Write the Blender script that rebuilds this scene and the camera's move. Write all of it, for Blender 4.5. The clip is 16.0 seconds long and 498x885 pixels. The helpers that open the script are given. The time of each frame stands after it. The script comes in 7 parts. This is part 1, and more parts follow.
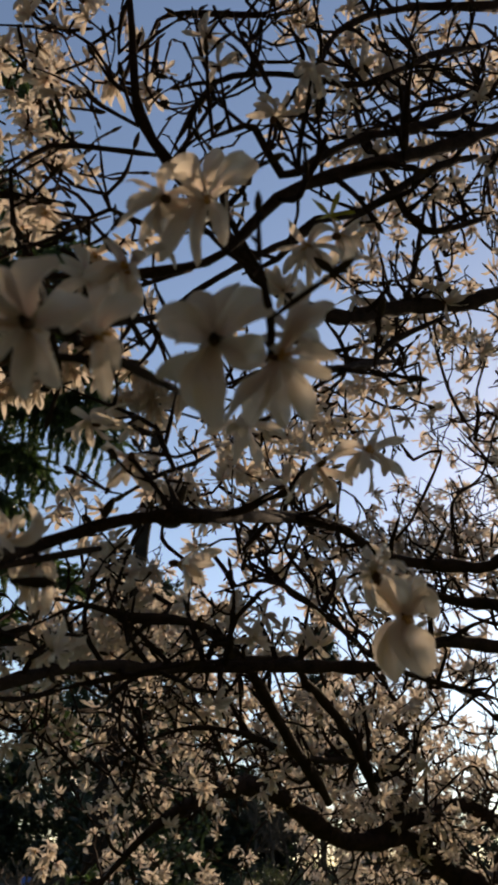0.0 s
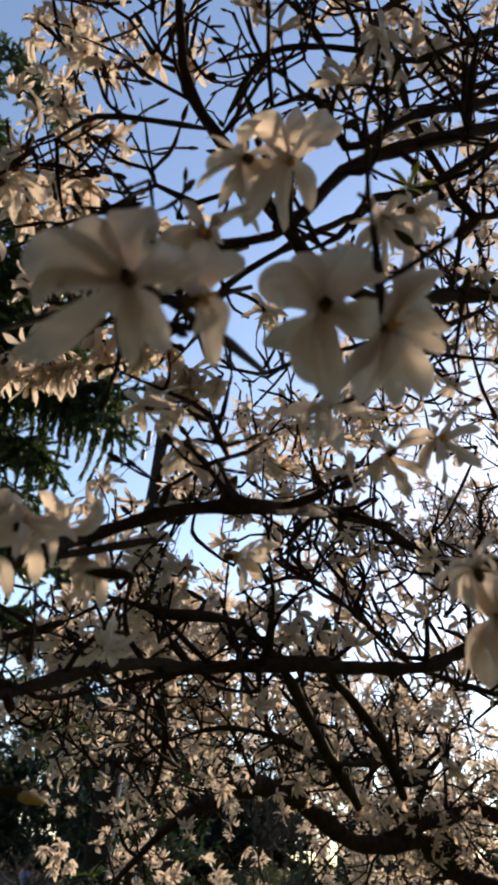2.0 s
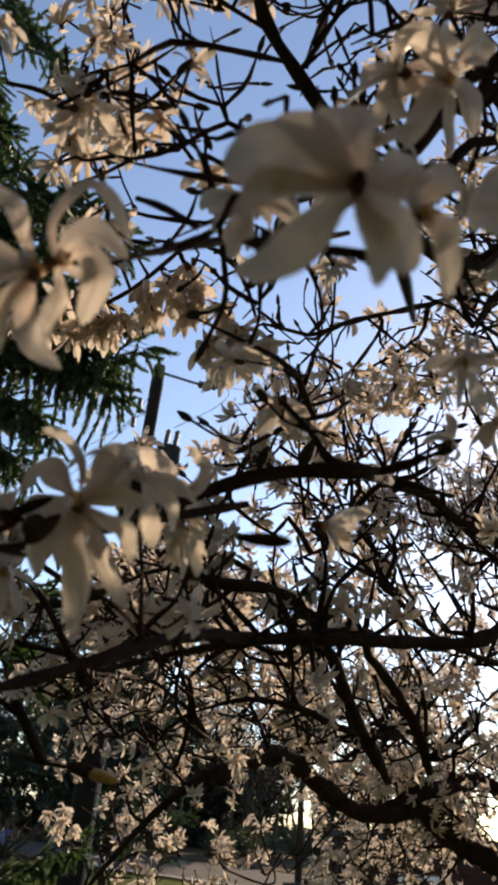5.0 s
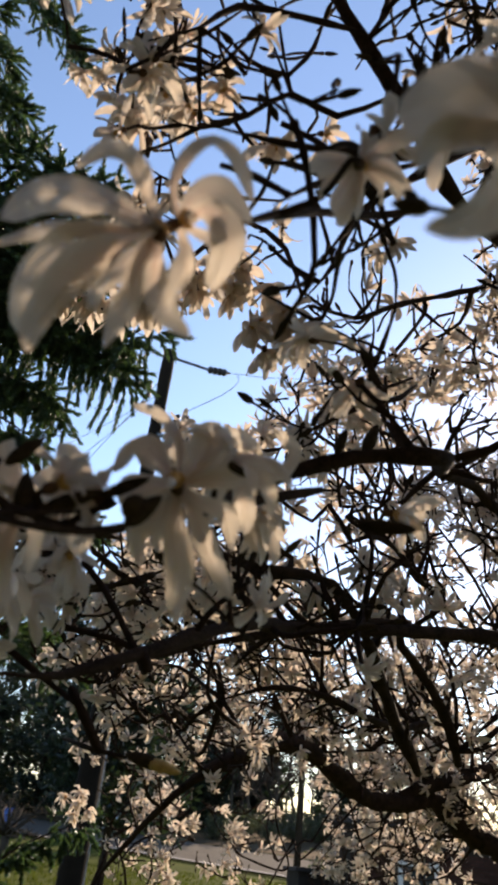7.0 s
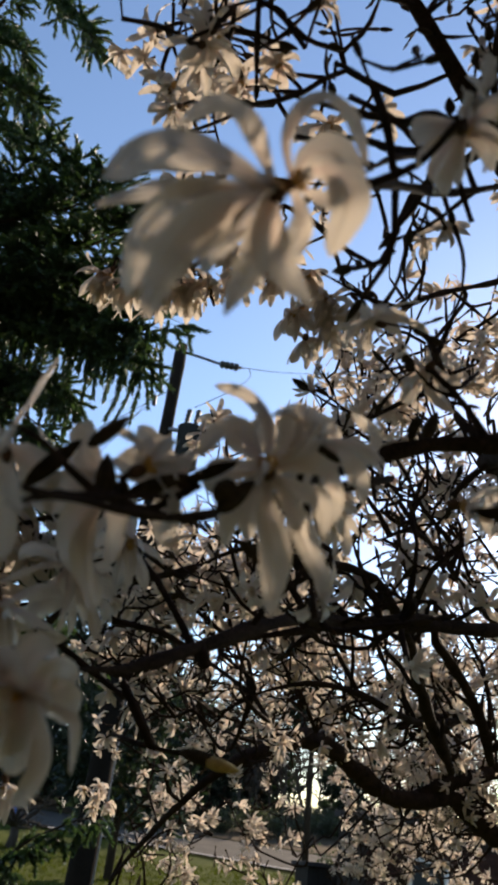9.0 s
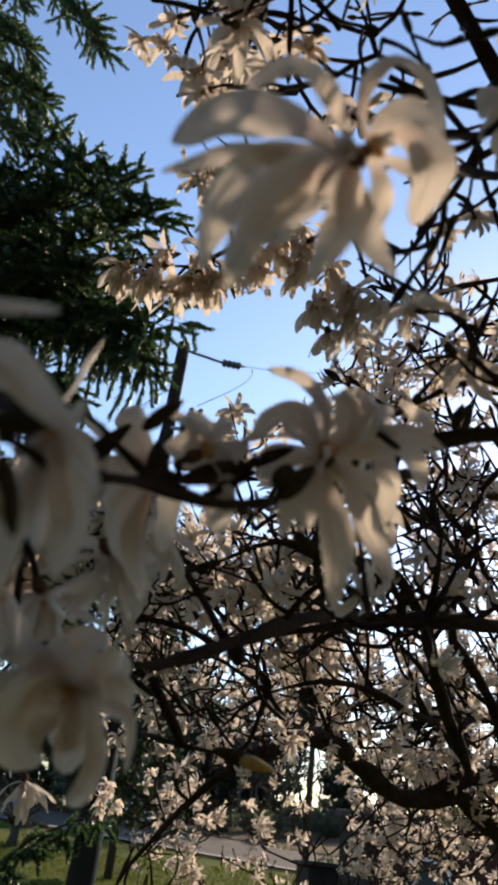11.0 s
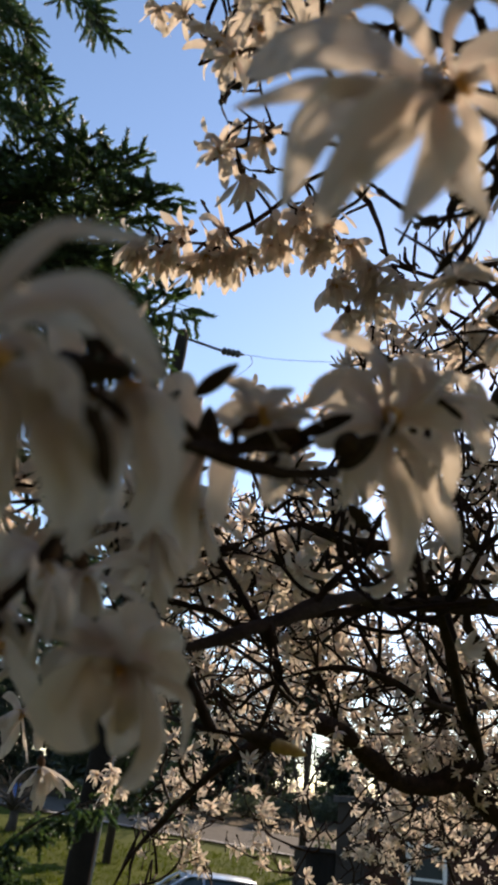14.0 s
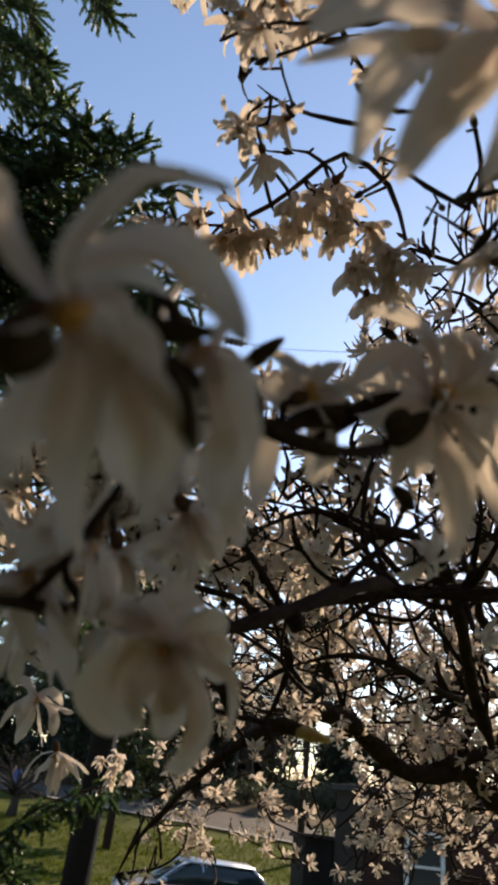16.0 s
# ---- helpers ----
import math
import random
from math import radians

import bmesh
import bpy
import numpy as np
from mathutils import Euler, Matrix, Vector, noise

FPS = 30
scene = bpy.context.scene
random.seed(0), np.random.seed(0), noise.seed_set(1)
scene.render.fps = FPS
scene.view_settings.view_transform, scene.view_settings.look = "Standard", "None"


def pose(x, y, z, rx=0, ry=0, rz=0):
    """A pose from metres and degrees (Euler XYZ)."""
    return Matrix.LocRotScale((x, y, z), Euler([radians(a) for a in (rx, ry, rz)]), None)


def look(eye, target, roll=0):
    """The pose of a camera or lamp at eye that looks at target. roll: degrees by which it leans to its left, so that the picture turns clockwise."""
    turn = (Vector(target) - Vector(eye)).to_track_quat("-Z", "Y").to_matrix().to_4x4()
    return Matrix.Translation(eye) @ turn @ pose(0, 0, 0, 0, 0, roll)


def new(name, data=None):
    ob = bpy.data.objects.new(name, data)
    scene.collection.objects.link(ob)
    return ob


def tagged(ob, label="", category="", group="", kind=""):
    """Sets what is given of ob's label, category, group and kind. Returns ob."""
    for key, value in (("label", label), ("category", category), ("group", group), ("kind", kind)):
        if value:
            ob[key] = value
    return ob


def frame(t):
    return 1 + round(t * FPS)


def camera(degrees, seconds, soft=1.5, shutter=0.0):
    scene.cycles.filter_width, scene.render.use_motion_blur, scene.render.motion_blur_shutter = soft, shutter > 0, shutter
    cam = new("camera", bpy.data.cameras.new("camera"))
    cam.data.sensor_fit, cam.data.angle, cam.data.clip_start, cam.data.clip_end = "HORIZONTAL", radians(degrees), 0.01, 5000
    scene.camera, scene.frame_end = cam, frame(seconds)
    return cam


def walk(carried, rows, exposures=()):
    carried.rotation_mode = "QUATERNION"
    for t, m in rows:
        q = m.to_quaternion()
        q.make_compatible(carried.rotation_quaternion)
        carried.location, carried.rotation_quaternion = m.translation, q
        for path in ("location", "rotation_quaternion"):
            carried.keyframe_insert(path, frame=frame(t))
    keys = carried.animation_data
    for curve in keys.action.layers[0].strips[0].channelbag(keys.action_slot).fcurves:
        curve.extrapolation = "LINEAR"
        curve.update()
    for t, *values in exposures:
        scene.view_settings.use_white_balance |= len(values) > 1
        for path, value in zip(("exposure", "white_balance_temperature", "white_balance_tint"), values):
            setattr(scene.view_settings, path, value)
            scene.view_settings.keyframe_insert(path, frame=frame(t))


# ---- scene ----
cam = camera(37.5, 16.0, soft=3.6)
PATH = [
    (0, (0.023, 0.288, 3.482), (0.108, 2.008, 4.499), 2.9),
    (0.5, (0.005, 0.309, 3.49), (0.088, 2.025, 4.513), 3.4),
    (1, (-0.015, 0.327, 3.496), (0.066, 2.045, 4.516), 3.7),
    (1.5, (-0.035, 0.342, 3.497), (0.041, 2.061, 4.517), 3.9),
    (2, (-0.054, 0.357, 3.497), (0.023, 2.08, 4.509), 3.8),
    (2.5, (-0.076, 0.374, 3.499), (0.007, 2.102, 4.503), 3.6),
    (3, (-0.1, 0.393, 3.504), (-0.005, 2.13, 4.491), 3.6),
    (3.5, (-0.124, 0.409, 3.508), (-0.017, 2.156, 4.477), 3.8),
    (4, (-0.146, 0.422, 3.511), (-0.03, 2.172, 4.473), 4.0),
    (6.5, (-0.249, 0.476, 3.518), (-0.129, 2.25, 4.433), 5.5),
    (7, (-0.266, 0.487, 3.52), (-0.152, 2.263, 4.431), 5.8),
    (7.5, (-0.28, 0.496, 3.52), (-0.17, 2.274, 4.429), 5.9),
    (8, (-0.297, 0.507, 3.52), (-0.191, 2.288, 4.424), 6.1),
    (8.5, (-0.312, 0.517, 3.52), (-0.215, 2.3, 4.422), 6.3),
    (9, (-0.325, 0.528, 3.521), (-0.234, 2.313, 4.418), 6.5),
    (9.5, (-0.337, 0.535, 3.519), (-0.249, 2.321, 4.415), 6.6),
    (12, (-0.373, 0.569, 3.517), (-0.28, 2.357, 4.409), 6.6),
    (12.5, (-0.378, 0.574, 3.516), (-0.283, 2.364, 4.403), 6.5),
    (13, (-0.385, 0.58, 3.515), (-0.29, 2.373, 4.396), 6.5),
    (13.5, (-0.392, 0.587, 3.514), (-0.293, 2.382, 4.389), 6.6),
    (14, (-0.398, 0.591, 3.513), (-0.298, 2.39, 4.382), 6.7),
    (14.5, (-0.405, 0.594, 3.513), (-0.305, 2.396, 4.374), 6.9),
    (15, (-0.412, 0.599, 3.513), (-0.313, 2.403, 4.369), 7.1),
    (15.5, (-0.418, 0.605, 3.512), (-0.319, 2.413, 4.361), 7.2),
    (16, (-0.424, 0.611, 3.509), (-0.323, 2.422, 4.352), 7.1),
]
walk(cam, [(t, look(eye, target, roll)) for t, eye, target, roll in PATH],
     [(0, -0.34, 8500, 16), (1.4, -0.15, 8450, 16), (2.2, 0.42, 8000, 16), (3.4, 0.52, 8000, 16), (4.2, 0.05, 8200, 16), (6.5, 0.44, 7600, 16), (7.4, 0.4, 7600, 16), (8, 0.16, 7500, 14), (9, 0.16, 7250, 13), (12, 0.4, 7350, 15), (13.5, 0.36, 7450, 15), (16, 0.28, 8000, 15)])
cam.data.dof.use_dof, cam.data.dof.focus_distance, cam.data.dof.aperture_fstop = True, 2.2, 10.5


# ---- light ----
SUN_DIR = Vector((0.495, 0.754, 0.431)).normalized()
world = bpy.data.worlds.new("sky")
scene.world = world
world.use_nodes = True
wn = world.node_tree.nodes
sky = wn.new("ShaderNodeTexSky")
sky.sky_type, sky.sun_disc = "NISHITA", False
sky.sun_elevation = math.asin(SUN_DIR.z)
sky.sun_rotation = math.atan2(SUN_DIR.x, SUN_DIR.y)
sky.air_density, sky.dust_density, sky.ozone_density = 1.0, 0.2, 3.8
world.node_tree.links.new(sky.outputs[0], wn["Background"].inputs[0])
wn["Background"].inputs[1].default_value = 0.235
sun = new("sun", bpy.data.lights.new("sun", "SUN"))
sun.data.energy, sun.data.angle, sun.data.color = 8.5, radians(0.6), (1.0, 0.89, 0.76)
sun.matrix_world = look(SUN_DIR * 60, (0, 0, 0))


# ---- materials ----
def material(name, base, rough=0.7, dark=None, scale=40.0, fine=300.0, bump=0.3, metal=0.0, spread=0.0, coat=0.0):
    """A surface with broad stains and fine grain; spread varies it from object to object."""
    m = bpy.data.materials.new(name)
    m.use_nodes = True
    n, l = m.node_tree.nodes, m.node_tree.links
    b = n["Principled BSDF"]
    co = n.new("ShaderNodeTexCoord")
    big, small = n.new("ShaderNodeTexNoise"), n.new("ShaderNodeTexNoise")
    big.inputs["Scale"].default_value, small.inputs["Scale"].default_value = scale, fine
    big.inputs["Detail"].default_value, small.inputs["Detail"].default_value = 5, 4
    mix = n.new("ShaderNodeMix")
    mix.data_type = "RGBA"
    dark = dark or tuple(c * 0.55 for c in base)
    mix.inputs[6].default_value, mix.inputs[7].default_value = (*dark, 1), (*base, 1)
    add = n.new("ShaderNodeMath")
    add.operation = "MULTIPLY_ADD"
    add.inputs[1].default_value, add.inputs[2].default_value = 0.5, 0.0
    ramp = n.new("ShaderNodeMapRange")
    ramp.inputs[1].default_value, ramp.inputs[2].default_value = 0.32, 0.68
    for t in (big, small):
        l.new(co.outputs["Object"], t.inputs["Vector"])
    l.new(small.outputs[0], add.inputs[0])
    half = n.new("ShaderNodeMath")
    half.operation = "MULTIPLY_ADD"
    half.inputs[1].default_value = 0.5
    l.new(big.outputs[0], half.inputs[0])
    l.new(add.outputs[0], half.inputs[2])
    l.new(half.outputs[0], ramp.inputs[0])
    l.new(ramp.outputs[0], mix.inputs[0])
    out = mix.outputs[2]
    if spread:
        info, hsv, rng = n.new("ShaderNodeObjectInfo"), n.new("ShaderNodeHueSaturation"), n.new("ShaderNodeMapRange")
        rng.inputs[3].default_value, rng.inputs[4].default_value = 1 - spread, 1 + spread
        l.new(info.outputs["Random"], rng.inputs[0])
        l.new(rng.outputs[0], hsv.inputs["Value"])
        l.new(out, hsv.inputs["Color"])
        out = hsv.outputs[0]
    l.new(out, b.inputs["Base Color"])
    b.inputs["Roughness"].default_value, b.inputs["Metallic"].default_value = rough, metal
    b.inputs["Specular IOR Level"].default_value = 0.04 if rough > 0.7 else 0.5
    b.inputs["Coat Weight"].default_value = coat
    if bump:
        bp = n.new("ShaderNodeBump")
        bp.inputs["Strength"].default_value, bp.inputs["Distance"].default_value = bump, 0.4 / fine
        l.new(small.outputs[0], bp.inputs["Height"])
        l.new(bp.outputs[0], b.inputs["Normal"])
    return m


def petal_material(name, tint, blush):
    """Thin translucent petal: cream-white with a pink flush that rises from the base along the midrib, fine veins, small brown bruises."""
    m = bpy.data.materials.new(name)
    m.use_nodes = True
    n, l = m.node_tree.nodes, m.node_tree.links
    n.remove(n["Principled BSDF"])
    uv = n.new("ShaderNodeUVMap")
    sep = n.new("ShaderNodeSeparateXYZ")
    l.new(uv.outputs[0], sep.inputs[0])
    base = n.new("ShaderNodeMapRange")
    base.inputs[1].default_value, base.inputs[2].default_value = 0.75, 0.0
    l.new(sep.outputs[0], base.inputs[0])
    mid = n.new("ShaderNodeMath")
    mid.operation = "PINGPONG"
    mid.inputs[1].default_value = 0.5
    l.new(sep.outputs[1], mid.inputs[0])
    flush = n.new("ShaderNodeMath")
    flush.operation = "MULTIPLY"
    l.new(base.outputs[0], flush.inputs[0])
    l.new(mid.outputs[0], flush.inputs[1])
    info = n.new("ShaderNodeObjectInfo")
    geo = n.new("ShaderNodeNewGeometry")
    rnd = n.new("ShaderNodeMath")
    rnd.operation = "ADD"
    l.new(info.outputs["Random"], rnd.inputs[0])
    l.new(geo.outputs["Random Per Island"], rnd.inputs[1])
    amount = n.new("ShaderNodeMath")
    amount.operation = "MULTIPLY"
    l.new(flush.outputs[0], amount.inputs[0])
    l.new(rnd.outputs[0], amount.inputs[1])
    col = n.new("ShaderNodeMix")
    col.data_type = "RGBA"
    col.inputs[6].default_value, col.inputs[7].default_value = (*tint, 1), (*blush, 1)
    l.new(amount.outputs[0], col.inputs[0])
    co, bruise, spot = n.new("ShaderNodeTexCoord"), n.new("ShaderNodeTexNoise"), n.new("ShaderNodeMapRange")
    bruise.inputs["Scale"].default_value, bruise.inputs["Detail"].default_value = 90, 3
    spot.inputs[1].default_value, spot.inputs[2].default_value, spot.inputs[4].default_value = 0.68, 0.85, 0.4
    l.new(co.outputs["Object"], bruise.inputs["Vector"])
    l.new(bruise.outputs[0], spot.inputs[0])
    worn = n.new("ShaderNodeMix")
    worn.data_type = "RGBA"
    worn.inputs[7].default_value = (0.33, 0.22, 0.12, 1)
    l.new(spot.outputs[0], worn.inputs[0])
    l.new(col.outputs[2], worn.inputs[6])
    vein, wave = n.new("ShaderNodeBump"), n.new("ShaderNodeTexNoise")
    stretch = n.new("ShaderNodeMapping")
    stretch.inputs["Scale"].default_value = (2, 26, 1)
    l.new(uv.outputs[0], stretch.inputs[0])
    l.new(stretch.outputs[0], wave.inputs["Vector"])
    vein.inputs["Strength"].default_value, vein.inputs["Distance"].default_value = 0.7, 0.003
    wave.inputs["Scale"].default_value = 1.0
    l.new(wave.outputs[0], vein.inputs["Height"])
    diff, trans, gloss = n.new("ShaderNodeBsdfDiffuse"), n.new("ShaderNodeBsdfTranslucent"), n.new("ShaderNodeBsdfGlossy")
    gloss.inputs["Roughness"].default_value = 0.45
    warm = n.new("ShaderNodeMix")
    warm.data_type, warm.blend_type = "RGBA", "MULTIPLY"
    warm.inputs[0].default_value = 1.0
    warm.inputs[7].default_value = (1.0, 0.95, 0.87, 1)
    l.new(worn.outputs[2], warm.inputs[6])
    l.new(worn.outputs[2], diff.inputs[0])
    l.new(warm.outputs[2], trans.inputs[0])
    m1, m2 = n.new("ShaderNodeMixShader"), n.new("ShaderNodeMixShader")
    m1.inputs[0].default_value, m2.inputs[0].default_value = 0.36, 0.03
    for s in (diff, trans, gloss):
        l.new(vein.outputs[0], s.inputs["Normal"])
    l.new(diff.outputs[0], m1.inputs[1])
    l.new(trans.outputs[0], m1.inputs[2])
    l.new(m1.outputs[0], m2.inputs[1])
    l.new(gloss.outputs[0], m2.inputs[2])
    l.new(m2.outputs[0], n["Material Output"].inputs[0])
    return m


def leaf_material(name, a, b, rough=0.5):
    """Needles or leaves: two greens, thin enough to let some light through."""
    m = material(name, a, rough, b, 6, 60, 0.0)
    n, l = m.node_tree.nodes, m.node_tree.links
    trans, mix = n.new("ShaderNodeBsdfTranslucent"), n.new("ShaderNodeMixShader")
    trans.inputs[0].default_value = (a[0] * 1.6, a[1] * 1.7, a[2], 1)
    mix.inputs[0].default_value = 0.25
    l.new(n["Principled BSDF"].outputs[0], mix.inputs[1])
    l.new(trans.outputs[0], mix.inputs[2])
    l.new(mix.outputs[0], n["Material Output"].inputs[0])
    return m


PETAL = petal_material("petal_white", (0.71, 0.652, 0.585), (0.64, 0.41, 0.36))
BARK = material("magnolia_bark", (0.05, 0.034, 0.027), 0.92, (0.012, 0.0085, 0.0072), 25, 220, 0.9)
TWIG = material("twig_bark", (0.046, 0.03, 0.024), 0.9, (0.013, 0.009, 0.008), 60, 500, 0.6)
BUD = material("bud_fur", (0.06, 0.045, 0.028), 0.92, (0.018, 0.014, 0.01), 150, 1200, 0.9, spread=0.35)
YELLOW_BUD = material("bud_gold", (0.62, 0.45, 0.16), 0.7, (0.3, 0.2, 0.07), 120, 900, 0.5)
STAMEN = material("stamen", (0.68, 0.44, 0.17), 0.7, (0.42, 0.22, 0.07), 300, 1500, 0.5)
SCALE = material("bud_scale", (0.12, 0.07, 0.045), 0.8, (0.05, 0.03, 0.02), 200, 1200, 0.7)
NEEDLE = leaf_material("spruce_needles", (0.042, 0.075, 0.032), (0.014, 0.03, 0.016))
PINE = leaf_material("pine_needles", (0.015, 0.027, 0.015), (0.007, 0.013, 0.008))
SHRUB = leaf_material("shrub_leaves", (0.05, 0.06, 0.025), (0.025, 0.03, 0.015))
CONIFER_BARK = material("conifer_bark", (0.06, 0.046, 0.035), 0.9, (0.025, 0.019, 0.016), 8, 60, 0.8)
GREY_BARK = material("grey_bark", (0.08, 0.066, 0.052), 0.9, (0.035, 0.03, 0.026), 3, 30, 0.6)
POLE_WOOD = material("pole_wood", (0.02, 0.016, 0.013), 0.9, (0.01, 0.0085, 0.0075), 4, 50, 0.6)
STEEL = material("galvanised_steel", (0.2, 0.21, 0.23), 0.5, None, 20, 200, 0.1, 0.6)
WIRE = material("black_wire", (0.02, 0.02, 0.022), 0.6, None, 20, 200, 0.0)
TANK = material("transformer_paint", (0.035, 0.038, 0.042), 0.75, (0.022, 0.024, 0.027), 12, 150, 0.1)
CERAMIC = material("brown_porcelain", (0.04, 0.03, 0.026), 0.6, None, 20, 200, 0.0)
CONE = material("cone_brown", (0.16, 0.09, 0.05), 0.8, None, 60, 300, 0.6)


# ---- mesh helpers ----
def make(name, verts, faces, mat, parent=None, label="", smooth=True, uvs=None):
    me = bpy.data.meshes.new(name)
    me.from_pydata(verts if isinstance(verts, list) else np.asarray(verts).tolist(), [], faces)
    if uvs is not None:
        layer = me.uv_layers.new(name="UVMap")
        idx = np.empty(len(me.loops), dtype=np.int32)
        me.loops.foreach_get("vertex_index", idx)
        layer.data.foreach_set("uv", np.asarray(uvs, dtype=np.float32)[idx].ravel())
    me.materials.append(mat)
    if smooth:
        me.polygons.foreach_set("use_smooth", np.ones(len(me.polygons), dtype=bool))
    me.update()
    ob = new(name, me)
    if parent is not None:
        ob.parent = parent
    return tagged(ob, label)


def part(name, bm, mat, parent=None, label="", smooth=False):
    """Links a bmesh as one mesh object under a thing or under a part."""
    me = bpy.data.meshes.new(name)
    bm.to_mesh(me)
    bm.free()
    me.materials.append(mat)
    if smooth:
        me.polygons.foreach_set("use_smooth", np.ones(len(me.polygons), dtype=bool))
    ob = new(name, me)
    ob.parent = parent
    return tagged(ob, label)


def box(bm, lo, hi, bevel=0.0):
    """A box between two corners, with rounded edges where bevel is given."""
    r = bmesh.ops.create_cube(bm, size=1)
    lo, hi = Vector(lo), Vector(hi)
    for v in r["verts"]:
        v.co = Vector((lo[i] + (v.co[i] + 0.5) * (hi[i] - lo[i]) for i in range(3)))
    if bevel:
        edges = list({e for v in r["verts"] for e in v.link_edges})
        bmesh.ops.bevel(bm, geom=edges, offset=bevel, segments=2, affect="EDGES", profile=0.5)
    return bm


def one_box(lo, hi, bevel=0.0):
    return box(bmesh.new(), lo, hi, bevel)


def thing(name, label, category, group="", kind="", at=(0, 0, 0)):
    ob = new(name)
    ob.location = at
    return tagged(ob, label, category, group, kind)


QUADS = {}


class Soup:
    """Collects tubes, buds and petals for one mesh."""

    def __init__(self):
        self.v, self.f, self.q, self.uv, self.n = [], [], [], [], 0

    def add(self, verts, faces, uvs=None):
        self.v.append(np.asarray(verts, dtype=float))
        n = self.n
        if isinstance(faces, np.ndarray):
            self.q.append(faces + n)
        else:
            self.f.extend([tuple(i + n for i in f) for f in faces])
        self.uv.append(np.zeros((len(verts), 2)) if uvs is None else uvs)
        self.n += len(verts)

    def tube(self, pts, radii, k=5):
        pts = np.asarray(pts, dtype=float)
        m = len(pts)
        d = np.gradient(pts, axis=0)
        d /= np.linalg.norm(d, axis=1)[:, None] + 1e-9
        ref = np.array([0.31, 0.2, 0.93]) if abs(d[0][2]) < 0.85 else np.array([0.93, 0.3, 0.2])
        s = np.cross(d, ref)
        s /= np.linalg.norm(s, axis=1)[:, None] + 1e-9
        u = np.cross(s, d)
        a = np.arange(k) * (2 * math.pi / k)
        ring = np.cos(a)[None, :, None] * s[:, None, :] + np.sin(a)[None, :, None] * u[:, None, :]
        verts = (pts[:, None, :] + ring * np.asarray(radii)[:, None, None]).reshape(-1, 3)
        if (m, k) not in QUADS:
            i, j = np.repeat(np.arange(m - 1), k), np.tile(np.arange(k), m - 1)
            QUADS[m, k] = np.column_stack([i * k + j, i * k + (j + 1) % k, (i + 1) * k + (j + 1) % k, (i + 1) * k + j])
        n = self.n
        self.f += [tuple(range(n + k - 1, n - 1, -1)), tuple(range(n + (m - 1) * k, n + m * k))]
        self.add(verts, QUADS[m, k])

    def absorb(self, other):
        n = self.n
        self.v += other.v
        self.uv += other.uv
        self.q += [q + n for q in other.q]
        self.f.extend([tuple(i + n for i in f) for f in other.f])
        self.n += other.n

    def make(self, name, mat, parent=None, label="", uv=False):
        faces = self.f + (np.concatenate(self.q).tolist() if self.q else [])
        return make(name, np.concatenate(self.v).tolist(), faces, mat, parent, label, True, np.concatenate(self.uv) if uv else None)


def smooth_line(pts, radii, step=0.05):
    """A Catmull-Rom line through the points, with its radii."""
    p, r = np.asarray(pts, dtype=float), np.asarray(radii, dtype=float)
    e = np.vstack([2 * p[0] - p[1], p, 2 * p[-1] - p[-2]])
    out, rad = [], []
    for i in range(len(p) - 1):
        a, b, c, d = e[i:i + 4]
        n = max(2, int(np.linalg.norm(c - b) / step))
        for s in np.arange(n) / n:
            out.append(0.5 * (2 * b + (c - a) * s + (2 * a - 5 * b + 4 * c - d) * s * s + (3 * b - a - 3 * c + d) * s ** 3))
            rad.append(r[i] * (1 - s) + r[i + 1] * s)
    return np.array(out + [p[-1]]), np.array(rad + [r[-1]])


rnd = np.random.RandomState(7)


def unit(v):
    v = np.asarray(v, dtype=float)
    return v / (math.sqrt(v[0] * v[0] + v[1] * v[1] + v[2] * v[2]) + 1e-9)


def cross(a, b):
    return np.array((a[1] * b[2] - a[2] * b[1], a[2] * b[0] - a[0] * b[2], a[0] * b[1] - a[1] * b[0]))


def sphere_dir(rng):
    return unit(rng.normal(size=3))


magnolia = thing("magnolia_tree", "star magnolia in full bloom with dark crooked limbs", "tree", at=(0, 0, 0))
twigs, buds, calyces = Soup(), Soup(), Soup()
sites, sprays, bud_sites, wood = [], [], [], []


def joint(p, among=None):
    """The nearest point to p of any limb, or of the given ones."""
    best = None
    for line in among or wood:
        d = np.sum((line - p) ** 2, axis=1)
        i = int(np.argmin(d))
        if best is None or d[i] < best[0]:
            best = (d[i], line[i])
    return best[1], math.sqrt(best[0])


